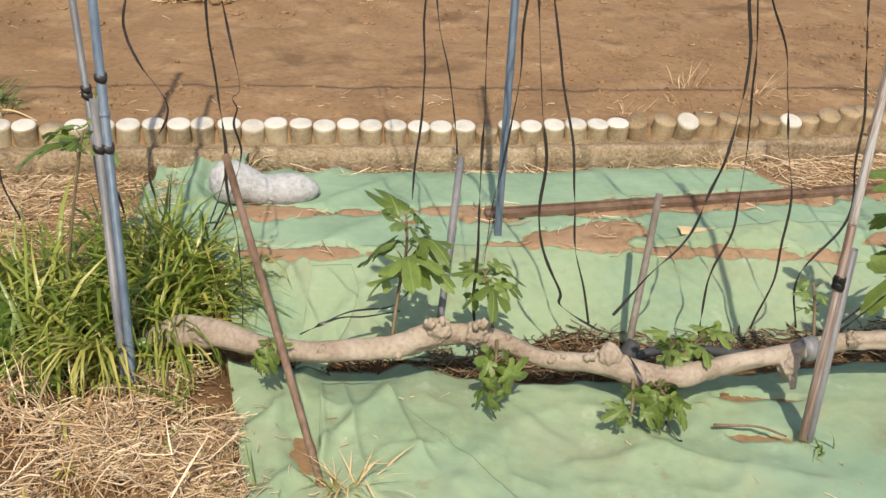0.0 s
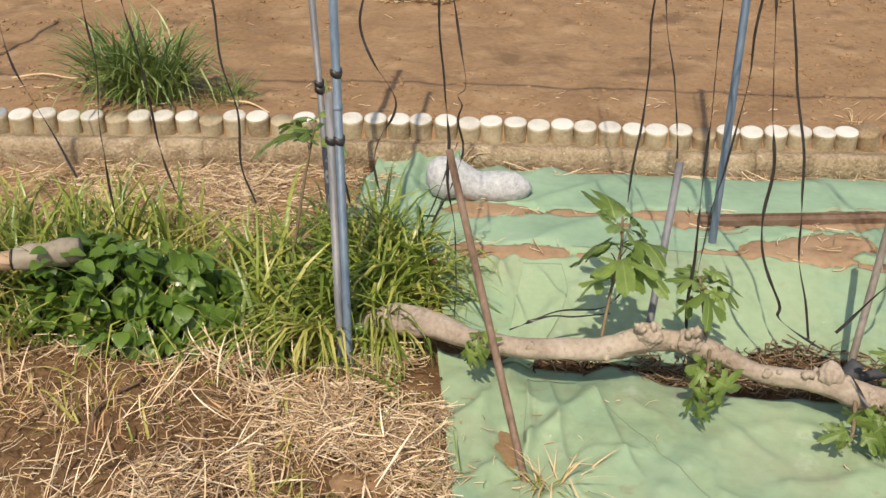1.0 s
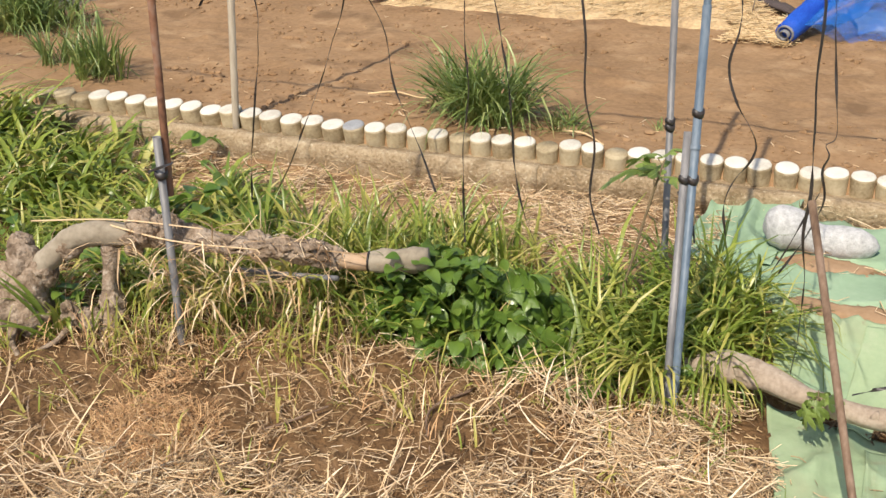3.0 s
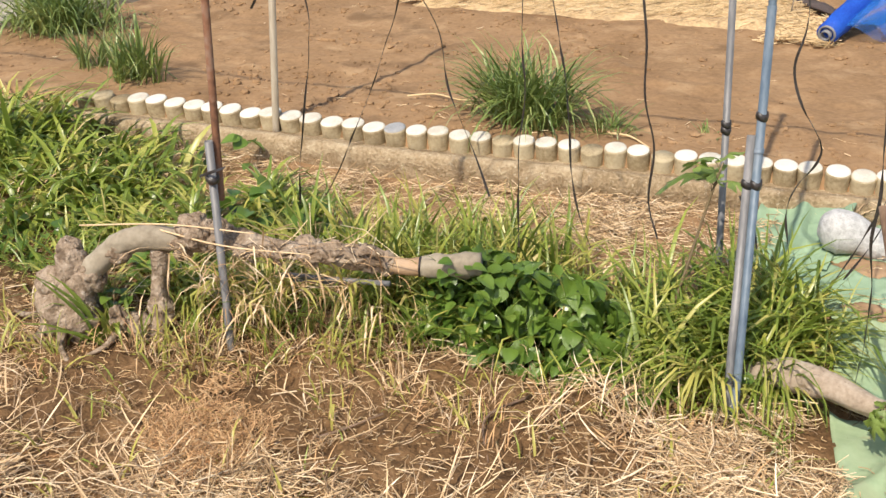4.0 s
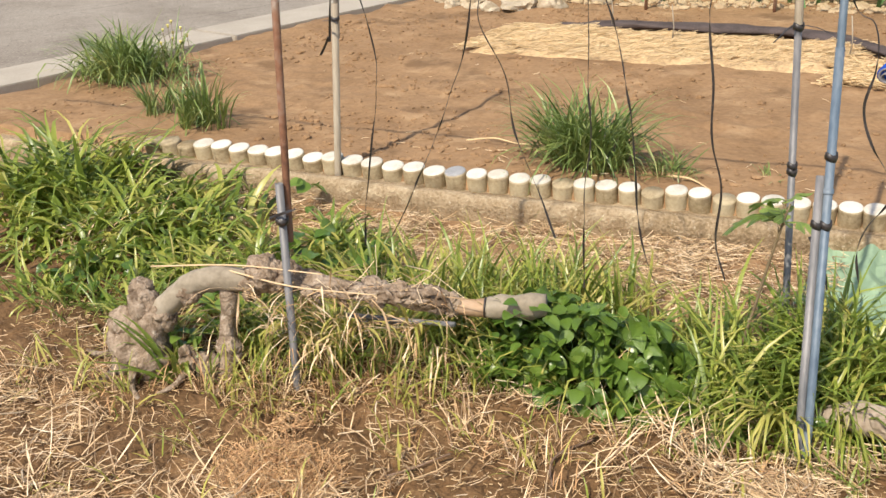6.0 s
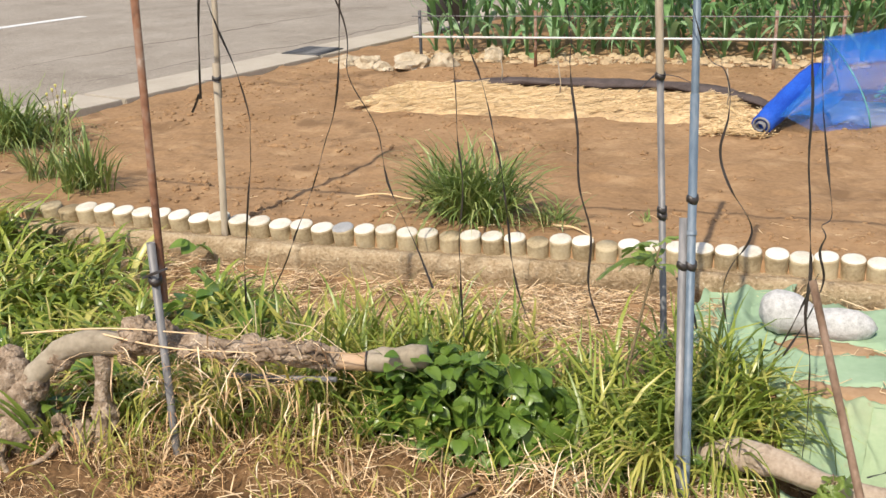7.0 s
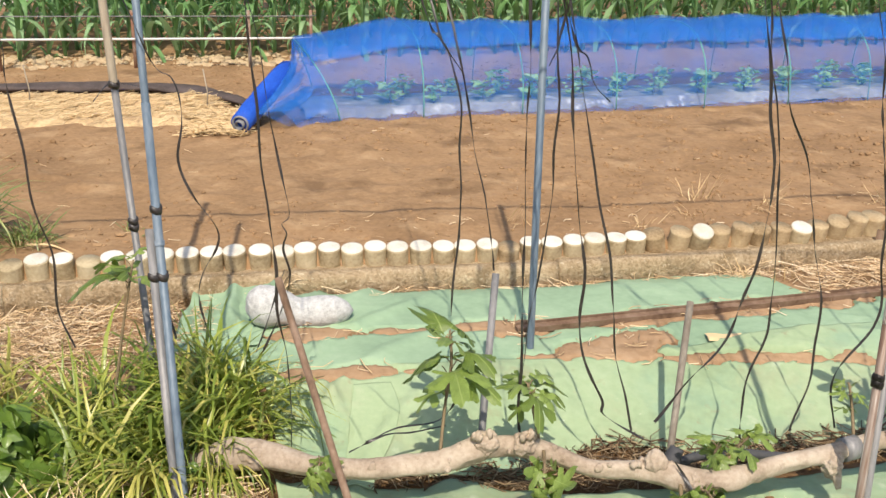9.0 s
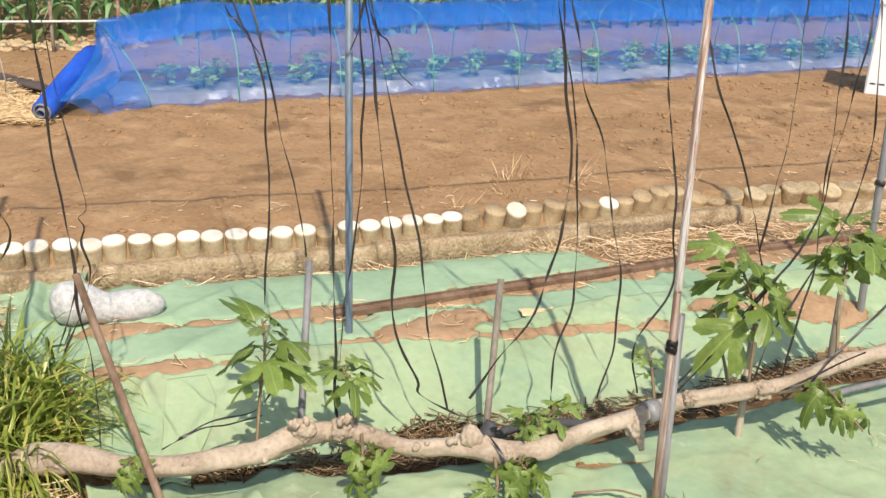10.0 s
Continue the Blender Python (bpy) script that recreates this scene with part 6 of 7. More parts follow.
clump(G, "tall arching broad-leaved grass at the kerb", "grass", (-3.98, 2.50), [(300, 0.32, 0.24, (0.30, 0.56), (0.016, 0.034), (0.2, 1.0), (0.9, 2.4), M_GRASS, "foliage"), (26, 0.3, 0.2, (0.35, 0.55), (0.012, 0.02), (0.3, 1.0), (0.9, 2.2), M_YELLOW, "yellow_foliage")], 219, "grass clumps")
clump(G, "rough green grass growing beside the stump", "grass", (-3.15, 1.98), [(360, 0.36, 0.20, (0.10, 0.26), (0.005, 0.014), (0.3, 1.3), (0.4, 2.0), M_GRASS, "foliage")], 217, "grass clumps")
clump(G, "bright yellow-green grass behind the steel stake", "grass", (-2.14, 2.06), [(56, 0.06, 0.04, (0.22, 0.38), (0.008, 0.018), (0.05, 0.6), (1.0, 2.4), M_YELLOW, "yellow_foliage"), (50, 0.16, 0.10, (0.18, 0.34), (0.008, 0.014), (0.3, 1.0), (0.4, 1.5), M_GRASS, "foliage")], 218, "grass clumps")
for i, (x, y, n) in enumerate(((-2.02, 2.16, 60), (-1.86, 2.22, 60), (-1.70, 2.26, 60), (-1.56, 2.32, 50), (-1.80, 2.36, 60), (-1.62, 2.44, 55), (-1.98, 2.34, 50), (-2.12, 2.28, 50), (-1.42, 2.44, 45), (-1.78, 2.54, 30), (-1.28, 2.46, 40), (-1.50, 2.20, 30))):
    if y < 2.3:
        n = n * 2 // 3
    clump(G, "sparse green and yellow grass behind the limb", "grass", (x, y + 0.06), [(n, 0.13, 0.08, (0.18, 0.42), (0.007, 0.018), (0.05, 0.6), (0.3, 1.3), M_GRASS, "foliage"), (n, 0.13, 0.08, (0.18, 0.42), (0.007, 0.017), (0.05, 0.7), (0.5, 1.9), M_YELLOW, "yellow_foliage"), (n // 2, 0.12, 0.07, (0.12, 0.30), (0.003, 0.007), (0.1, 0.9), (0.5, 2.4), M_STRAW, "dry_foliage")], 220 + i, "grass clumps")
for i, (x, y) in enumerate(((-2.24, 1.86), (-2.14, 1.88), (-2.05, 1.92), (-1.95, 1.96), (-1.84, 2.00), (-1.74, 2.03), (-2.30, 1.74), (-2.12, 1.80))):
    clump(G, "withered straw-coloured grass hanging under the limb", "grass", (x, y - 0.05), [(34, 0.09, 0.05, (0.07, 0.20), (0.002, 0.006), (0.1, 1.3), (0.4, 2.8), M_STRAW, "dry_foliage"), (34, 0.09, 0.05, (0.07, 0.20), (0.002, 0.004), (0.1, 1.3), (0.4, 2.4), M_STRAW_RED, "withered_foliage"), (12, 0.12, 0.05, (0.10, 0.24), (0.004, 0.010), (0.1, 0.9), (0.3, 2.0), M_YELLOW, "yellow_foliage"), (3, 0.12, 0.05, (0.08, 0.24), (0.004, 0.010), (0.2, 1.0), (0.3, 1.8), M_GRASS, "foliage")], 230 + i, "grass clumps")
for i, (x, y) in enumerate(((-2.02, 1.93), (-1.86, 1.99), (-1.70, 2.05), (-1.60, 2.08))):
    clump(G, "thin grass growing up in front of the cut limb", "grass", (x, y), [(14, 0.08, 0.02, (0.16, 0.34), (0.004, 0.012), (0.05, 0.5), (0.3, 1.6), M_GRASS, "foliage"), (8, 0.08, 0.02, (0.16, 0.32), (0.004, 0.010), (0.05, 0.6), (0.4, 1.8), M_YELLOW, "yellow_foliage"), (9, 0.08, 0.02, (0.12, 0.30), (0.002, 0.005), (0.05, 0.8), (0.4, 2.4), M_STRAW, "dry_foliage")], 250 + i, "grass clumps")
clump(G, "yellow-green grass falling over the old trunk", "grass", (-2.45, 2.0), [(110, 0.22, 0.10, (0.16, 0.32), (0.008, 0.016), (0.2, 1.0), (0.8, 2.2), M_GRASS, "foliage"), (40, 0.2, 0.1, (0.18, 0.34), (0.006, 0.012), (0.2, 1.0), (0.8, 2.2), M_YELLOW, "yellow_foliage")], 238, "grass clumps")
clump(G, "loose grass blades growing through the leafy weed", "grass", (-1.32, 2.26), [(70, 0.28, 0.13, (0.26, 0.46), (0.007, 0.016), (0.2, 1.0), (0.6, 1.8), M_GRASS, "foliage"), (14, 0.26, 0.12, (0.24, 0.42), (0.006, 0.012), (0.2, 1.0), (0.8, 2.0), M_YELLOW, "yellow_foliage")], 239, "grass clumps")
for i, (x, y, n) in enumerate(((-2.62, 2.30, 170), (-2.36, 2.36, 150), (-2.10, 2.34, 110), (-2.55, 2.58, 120))):
    clump(G, "lush green and yellow grass behind the steel stake", "grass", (x, y), [(n, 0.17, 0.11, (0.14, 0.32), (0.010, 0.024), (0.2, 1.2), (0.8, 2.4), M_GRASS, "foliage"), (n // 3, 0.15, 0.10, (0.16, 0.34), (0.008, 0.018), (0.2, 1.1), (0.8, 2.4), M_YELLOW, "yellow_foliage")], 340 + i, "grass clumps")
for i, (x, y) in enumerate(((-2.78, 1.80), (-2.72, 1.62), (-2.30, 1.66), (-2.52, 1.58), (-2.10, 1.70), (-2.86, 1.52), (-2.64, 1.48))):
    clump("grass_tuft", "half-dead grass tuft before the old stump", "grass", (x, y), [(9, 0.05, 0.03, (0.08, 0.22), (0.004, 0.010), (0.1, 0.8), (0.4, 2.0), M_YELLOW, "yellow_foliage"), (14, 0.06, 0.03, (0.08, 0.22), (0.002, 0.005), (0.1, 1.3), (0.4, 2.2), M_STRAW, "dry_foliage"), (10, 0.06, 0.03, (0.06, 0.18), (0.0015, 0.004), (0.1, 1.3), (0.4, 2.2), M_STRAW_RED, "withered_foliage")], 350 + i, "grass tufts")
clump(G, "green grass crowding behind the old stump", "grass", (-2.74, 1.90), [(90, 0.14, 0.07, (0.14, 0.30), (0.006, 0.016), (0.2, 1.1), (0.5, 2.0), M_GRASS, "foliage"), (30, 0.14, 0.07, (0.14, 0.30), (0.003, 0.008), (0.2, 1.2), (0.5, 2.0), M_STRAW, "dry_foliage")], 360, "grass clumps")
clump(G, "tall upright grass beside the pale stone", "grass", (-0.82, 2.66), [(150, 0.14, 0.10, (0.20, 0.40), (0.006, 0.015), (0.1, 0.9), (0.5, 2.0), M_GRASS, "foliage"), (20, 0.12, 0.08, (0.20, 0.36), (0.005, 0.010), (0.2, 0.9), (0.5, 2.0), M_YELLOW, "yellow_foliage")], 362, "grass clumps")
clump(G, "drooping grass over the foot of the fig trunk", "grass", (-0.72, 2.33), [(60, 0.07, 0.03, (0.18, 0.36), (0.006, 0.014), (0.2, 1.0), (1.4, 2.8), M_GRASS, "foliage"), (26, 0.05, 0.03, (0.20, 0.38), (0.005, 0.011), (0.3, 1.0), (1.4, 2.8), M_YELLOW, "yellow_foliage")], 361, "grass clumps", -1.2)
rg = np.random.default_rng(240)
for i in range(110):
    x, y = rg.uniform(-3.1, -0.55), rg.uniform(1.10, 2.1)
    if y > 1.9 and x < -1.7:
        continue
    clump("grass_tuft", "small dying yellow-green grass tuft in straw", "grass", (x, y), [(int(rg.integers(1, 5)), 0.035, 0.025, (0.06, 0.17), (0.004, 0.009), (0.1, 0.8), (0.3, 1.8), M_YELLOW, "yellow_foliage"), (int(rg.integers(8, 20)), 0.05, 0.035, (0.05, 0.18), (0.002, 0.005), (0.1, 1.4), (0.3, 2.2), M_STRAW, "dry_foliage"), (int(rg.integers(4, 12)), 0.045, 0.03, (0.05, 0.15), (0.0015, 0.004), (0.1, 1.3), (0.3, 2.2), M_STRAW_RED, "withered_foliage"), (int(rg.integers(1, 3)), 0.03, 0.02, (0.05, 0.12), (0.004, 0.006), (0.2, 0.9), (0.3, 1.2), M_GRASS, "foliage")], 250 + i, "grass tufts")
clump("grass_tuft", "yellow grass growing through the mat beside the cane", "grass", (-0.20, 1.84), [(34, 0.05, 0.03, (0.08, 0.22), (0.003, 0.006), (0.3, 1.3), (0.3, 1.2), M_PALESTRAW, "dry_foliage"), (18, 0.04, 0.03, (0.08, 0.18), (0.004, 0.007), (0.3, 1.1), (0.2, 0.8), M_YELLOW, "yellow_foliage")], 291, "grass tufts")
clump("grass_tuft", "green grass at the mat's torn edge", "grass", (-0.40, 1.84), [(12, 0.05, 0.03, (0.08, 0.18), (0.005, 0.009), (0.5, 1.3), (0.3, 1.0), M_GRASS, "foliage")], 292, "grass tufts")
clump("grass_tuft", "green grass beside the rusty post", "grass", (0.93, 2.10), [(10, 0.03, 0.02, (0.06, 0.13), (0.005, 0.010), (0.5, 1.3), (0.3, 1.0), M_GRASS, "foliage")], 293, "grass tufts")
clump("grass_tuft", "green grass on the straw beside the mat", "grass", (-0.60, 2.10), [(16, 0.06, 0.04, (0.08, 0.16), (0.006, 0.011), (0.6, 1.3), (0.3, 1.0), M_GRASS, "foliage")], 294, "grass tufts")
clump("grass_tuft", "dry upright grass by the kerb", "grass", (-0.72, 3.36), [(26, 0.03, 0.02, (0.10, 0.20), (0.003, 0.006), (0.1, 0.8), (0.6, 2.0), M_STRAW, "dry_foliage")], 295, "grass tufts")
for i, (x, y) in enumerate(((0.98, 4.15), (1.05, 4.32), (0.72, 4.02), (1.30, 4.25), (1.12, 3.58), (1.02, 3.64), (0.20, 3.95), (1.9, 4.35))):
    clump("grass_tuft", "bleached dry weed tuft on bare soil", "grass", (x, y), [(20, 0.07, 0.05, (0.06, 0.20), (0.0025, 0.005), (0.6, 1.5), (-0.3, 1.6), M_PALESTRAW, "dry_foliage")], 300 + i, "dry weed tufts")

# broad-leaved weeds
weed = empty("leafy_weed", (-1.35, 2.24, 0))
rw = np.random.default_rng(310)
WEED_MESH = [mesh_of("leaf", bent(OVAL_V, k, tw), OVAL_F, M_WEED) for k, tw in ((0.2, 0.1), (0.8, -0.2), (1.3, 0.3))]
for k in range(298):
    a, r = rw.uniform(0, 6.283), math.sqrt(rw.uniform(0, 1))
    x, y = -1.40 + 0.36 * r * math.cos(a), 2.27 + 0.16 * r * math.sin(a)
    top = 0.30 * (1 - 0.8 * r * r) + 0.03 * float(vn(x, y, 11, 5))
    z = max(0.03, top * (0.35 + 0.65 * rw.uniform() ** 0.35))
    s = rw.uniform(0.042, 0.074)
    az = math.atan2(y - 2.36, x + 1.36) - math.pi / 2 + rw.normal(0, 0.8)
    ob = new("leaf", WEED_MESH[k % 3])
    ob.parent = weed
    ob.matrix_basis = Matrix.Translation(-Vector(weed.location)) @ Matrix.LocRotScale(Vector((x, y, z)), Euler((0.25 - 0.9 * r + rw.normal(0, 0.3), rw.normal(0, 0.35), az)), Vector((s * 1.2, s, s)))
for k in range(22):
    a, r = rw.uniform(0, 6.283), rw.uniform(0, 0.8)
    x, y = -1.36 + 0.25 * r * math.cos(a), 2.27 + 0.12 * r * math.sin(a)
    tube("stem", [(-1.36 + 0.6 * (x + 1.36), 2.27 + 0.6 * (y - 2.27), -0.01), (x, y, 0.24 * (1 - 0.7 * r * r))], [0.003, 0.002], M_WEED, weed, sides=5)
V, F = [], []
for k in range(420):
    a, r = rw.uniform(0, 6.283), math.sqrt(rw.uniform(0, 1))
    x, y = -1.42 + 0.40 * r * math.cos(a), 2.25 + 0.17 * r * math.sin(a)
    z = max(0.02, (0.27 * (1 - 0.8 * r * r)) * rw.uniform(0.3, 1.0))
    s = rw.uniform(0.025, 0.05)
    M = Matrix.LocRotScale(Vector((x, y, z)), Euler((0.3 - 0.8 * r + rw.normal(0, 0.5), rw.normal(0, 0.5), rw.uniform(0, 6.28))), Vector((s * 1.2, s, s)))
    F += [tuple(i + len(V) for i in q) for q in OVAL_F]
    V += [M @ Vector(v) for v in OVAL_V]
tagged(obj("small_foliage", V, F, M_WEED, weed), kind="stuff")
tagged(weed, "dense leafy green weed with rounded glossy leaves", "weed")


def small_weed(at, n, rx, ry, h, size, seed, label):
    rng = np.random.default_rng(seed)
    e = empty("leafy_weed", (at[0], at[1], 0))
    V, F = [], []
    for k in range(n):
        a, r = rng.uniform(0, 6.283), math.sqrt(rng.uniform())
        x, y = at[0] + rx * r * math.cos(a), at[1] + ry * r * math.sin(a)
        z = hz(x, y) + h * rng.uniform(0.2, 1) * (1 - 0.6 * r * r)
        s = size * rng.uniform(0.7, 1.2)
        M = Matrix.LocRotScale(Vector((x, y, z)), Euler((rng.uniform(-0.4, 0.5), rng.normal(0, 0.4), a - 1.57 + rng.normal(0, 0.8))), Vector((s * 1.2, s, s)))
        F += [tuple(i + len(V) for i in q) for q in OVAL_F]
        V += [M @ Vector(v) for v in OVAL_V]
    tagged(obj("foliage", V, F, M_WEED, e), kind="stuff")
    tagged(e, label, "weed", "small weeds")


small_weed((-0.73, 2.26), 12, 0.05, 0.04, 0.12, 0.05, 321, "small round-leaved weed beside the trellis post")
small_weed((-1.02, 2.18), 26, 0.10, 0.05, 0.07, 0.05, 322, "low leafy weed at the edge of the grass")
small_weed((-2.40, 2.42), 60, 0.26, 0.10, 0.26, 0.070, 323, "leafy weed growing through tall grass")
small_weed((-2.55, 2.05), 40, 0.20, 0.10, 0.16, 0.045, 324, "leafy weed above the old trunk")
small_weed((-2.85, 2.85), 6, 0.10, 0.05, 0.26, 0.07, 325, "broad-leaved young weed below the bamboo post")
small_weed((-1.62, 2.14), 40, 0.12, 0.06, 0.12, 0.04, 326, "low weed beside the cut limb")
clump(G, "rough green and dry grass under the arched trunk", "grass", (-2.46, 1.71), [(30, 0.07, 0.03, (0.16, 0.32), (0.008, 0.018), (0.1, 0.8), (0.5, 1.8), M_GRASS, "foliage"), (44, 0.12, 0.05, (0.10, 0.26), (0.002, 0.006), (0.1, 0.9), (0.5, 2.0), M_STRAW, "dry_foliage")], 241, "grass clumps")
small_weed((-1.53, 2.13), 64, 0.10, 0.035, 0.36, 0.046, 329, "weed leaves in front of the sawn limb end")
small_weed((-2.42, 2.04), 30, 0.22, 0.08, 0.34, 0.05, 330, "leafy weed behind the old trunk")
small_weed((-2.46, 1.78), 14, 0.08, 0.04, 0.18, 0.038, 327, "small weed sprouting between the roots")
small_weed((-3.2, 2.1), 70, 0.35, 0.2, 0.14, 0.045, 328, "leafy ground weed among the grass")

# ---- damp orchard soil and loose litter ----


def damp(X, Y):
    rim = np.minimum(np.minimum(X + 4.0 + 0.35 * vn(Y, X, 2, 85), -0.5 - X + 0.10 * vn(Y, X, 5, 81)), np.minimum(Y + 0.1 + 0.4 * vn(X, Y, 1.7, 86), 2.42 - Y + 0.10 * vn(X, Y, 4, 80)))
    edge = 0.027 * sstep(0.0, 0.18, rim) - 0.03 * sstep(0.0, -0.1, rim)
    on = (edge > 0.01)
    return height(X, Y) - 0.014 + edge + 0.011 * vn(X, Y, 17, 82) * on + 0.008 * vn(X, Y, 39, 83) * on + 0.016 * np.maximum(0, vn(X, Y, 8, 84) - 0.3) * on


tagged(sheet("damp_soil", np.arange(-4.4, -0.40, 0.014), np.arange(-0.5, 2.5, 0.014), damp, M_DAMP), "dark damp lumpy soil under the straw", "soil", kind="structure")
lim = catmull([(-2.30, 1.88, 0.31), (-2.1, 1.95, 0.29), (-1.9, 2.03, 0.28), (-1.7, 2.10, 0.28), (-1.55, 2.17, 0.28)], 12)


def limb_z(x, y):
    return 0.22 + 0.08 * np.maximum(0.0, 1 - np.abs(y - np.interp(x, lim[:, 0], lim[:, 1])) / 0.08)


V, F = straws_data(44, (-2.30, -1.66), (1.82, 2.2), (0.06, 0.22), (0.0008, 0.0018), limb_z, np.random.default_rng(71), lift=0.03, tilt=0.55, keep=lambda x, y, r: np.abs(y + 0.02 - np.interp(x, lim[:, 0], lim[:, 1])) < 0.07)
tagged(obj("draped_straw", V, F, M_STRAW), "dry stems draped over the old limb", "straw", kind="stuff")


def hang(n, length, width, m, seed, name, label):
    rng = np.random.default_rng(seed)
    V, F = [], []
    for k in range(n // 8):
        x = float(rng.choice([-2.22, -2.16, -2.10, -2.05, -2.00, -1.94, -1.88, -1.80, -1.74])) + rng.normal(0, 0.03)
        y = float(np.interp(x, lim[:, 0], lim[:, 1])) - rng.uniform(0.035, 0.065)
        z = float(np.interp(x, lim[:, 0], lim[:, 2]))
        v, f = blades_data(8, x, y, 0.035, 0.01, length, width, (0.5, 2.2), (0.6, 2.4), lambda p, q: z - rng.uniform(-0.02, 0.16), rng, aim=-1.57 + rng.normal(0, 0.9), seg=6)
        F += (f + len(V)).tolist()
        V += v.tolist()
    tagged(obj(name, V, F, m), label, "straw", kind="stuff")


hang(130, (0.06, 0.24), (0.0025, 0.006), M_STRAW, 73, "hanging_straw", "dry grass hanging down from the old limb")
hang(150, (0.06, 0.22), (0.0012, 0.0035), M_STRAW_RED, 77, "hanging_stems", "thin reddish dead stems hanging from the limb")
hang(48, (0.08, 0.24), (0.005, 0.010), M_YELLOW, 74, "hanging_grass", "yellowed grass blades hanging down from the limb")


def straw_zone(x, y, rng):
    p = 0.55 + 1.0 * vn(x, y, 2.6, 50) + 0.9 * vn(x, y, 8, 52) + 0.55 * (1.50 - y)
    p = p * sstep(0.2, 0.9, y) * sstep(-3.8, -3.2, x)
    p = np.where((x < -1.10) & (y > 1.45) & (y < 2.05), p * 0.22, p)
    p = np.where((x < -1.9) & (y > 1.15), p * 0.34, p)
    return (x < -0.575 - 0.04 * vn(y, 0 * y, 9, 51) + 0.257 * (2.304 - y)) & (rng.uniform(0, 1, len(x)) < p)


for k, (n, L, r, seed) in enumerate(((62000, (0.010, 0.065), (0.0005, 0.0013), 61), (11000, (0.04, 0.12), (0.0008, 0.0019), 59), (900, (0.07, 0.17), (0.0010, 0.0020), 58))):
    V, F = straws_data(n, (-3.8, -0.20), (0.2, 2.26), L, r, lambda x, y: hz(x, y) + 0.012, np.random.default_rng(seed), lift=0.03 + 0.012 * k, tilt=0.20, keep=straw_zone)
    tagged(obj("straw_litter", V, F, M_STRAW), ("short broken bits of dry straw on the soil", "thick layer of dry straw and grass stems", "long dry stems lying over the straw")[k], "straw", kind="stuff")
V, F = straws_data(5200, (-3.2, -0.5), (0.9, 2.25), (0.008, 0.03), (0.0006, 0.0014), lambda x, y: hz(x, y) + 0.013, np.random.default_rng(57), lift=0.008, tilt=0.1, keep=lambda x, y, r: x < -0.575 + 0.257 * (2.304 - y))
tagged(obj("straw_crumbs", V, F, M_PALESTRAW), "pale chaff and crumbs scattered on dark soil", "straw", kind="stuff")
rl = np.random.default_rng(70)
V, F = [], []
for k in range(16):
    for q in range(11):
        cx, cy = rl.uniform(-3.2, -0.62), rl.uniform(0.95, 2.15)
        if cx < -1.2 and 1.5 < cy < 2.05 or cx < -2.0 and cy > 1.3:
            continue
        v, f = blades_data(13, cx, cy, 0.11, 0.08, (0.05, 0.20), (0.002, 0.006), (1.25, 1.58), (-0.25, 0.5), hz, rl, z_off=0.026, seg=4)
        F += (f + len(V)).tolist()
        V += v.tolist()
tagged(obj("dry_grass_litter", V, F, M_STRAW), "flattened dry grass blades on the soil", "straw", kind="stuff")
V, F = straws_data(12000, (-3.6, -0.9), (2.3, 3.4), (0.03, 0.13), (0.0006, 0.0017), hz, np.random.default_rng(62), lift=0.03, tilt=0.15, keep=lambda x, y, r: (y < pile_y(x) - 0.15) & (r.uniform(0, 1, len(x)) < 0.62 + 0.7 * vn(x, y, 3.4, 53) + 0.3 * vn(x, y, 9, 56)))
tagged(obj("straw_litter", V, F, M_STRAW), "dry straw strewn before the kerb", "straw", kind="stuff")
V, F = straws_data(2300, (-0.9, 3.2), (3.0, 4.3), (0.03, 0.15), (0.0008, 0.0020), hz, np.random.default_rng(63), lift=0.015, keep=lambda x, y, r: (pile_y(x) - y > 0.13) & (pile_y(x) - y < np.where(x < 0.9, 0.21, np.where(x < 1.2, 0.30, 0.50)) + 0.06 * vn(x, y, 6, 54)))
tagged(obj("straw_litter", V, F, M_STRAW), "dry stems along the kerb's foot", "straw", kind="stuff")
V, F = straws_data(5200, (-0.5, 2.6), (2.0, 2.9), (0.015, 0.10), (0.0007, 0.0024), lambda x, y: hz(x, y) + 0.010, np.random.default_rng(64), lift=0.025, tilt=0.12, keep=lambda x, y, r: (pile_y(x) - y > 1.22 - 0.05 * sstep(0.10, 0.34, x) * sstep(0.66, 0.40, x)) & (pile_y(x) - y < 1.275 + 0.15 * sstep(-0.15, 0.30, x) * (0.7 + 0.3 * vn(x, y, 5, 66))))
tagged(obj("trunk_litter", V, F, mat("dark_litter", [(0.10, 0.06, 0.035), (0.20, 0.13, 0.07)], 12, 0.9, 0.0, 5, island=[(0.06, 0.036, 0.02), (0.13, 0.08, 0.045), (0.30, 0.21, 0.12), (0.5, 0.39, 0.24)])), "dark dead leaves and twigs under the fig trunk", "litter", kind="stuff")
rh = np.random.default_rng(65)
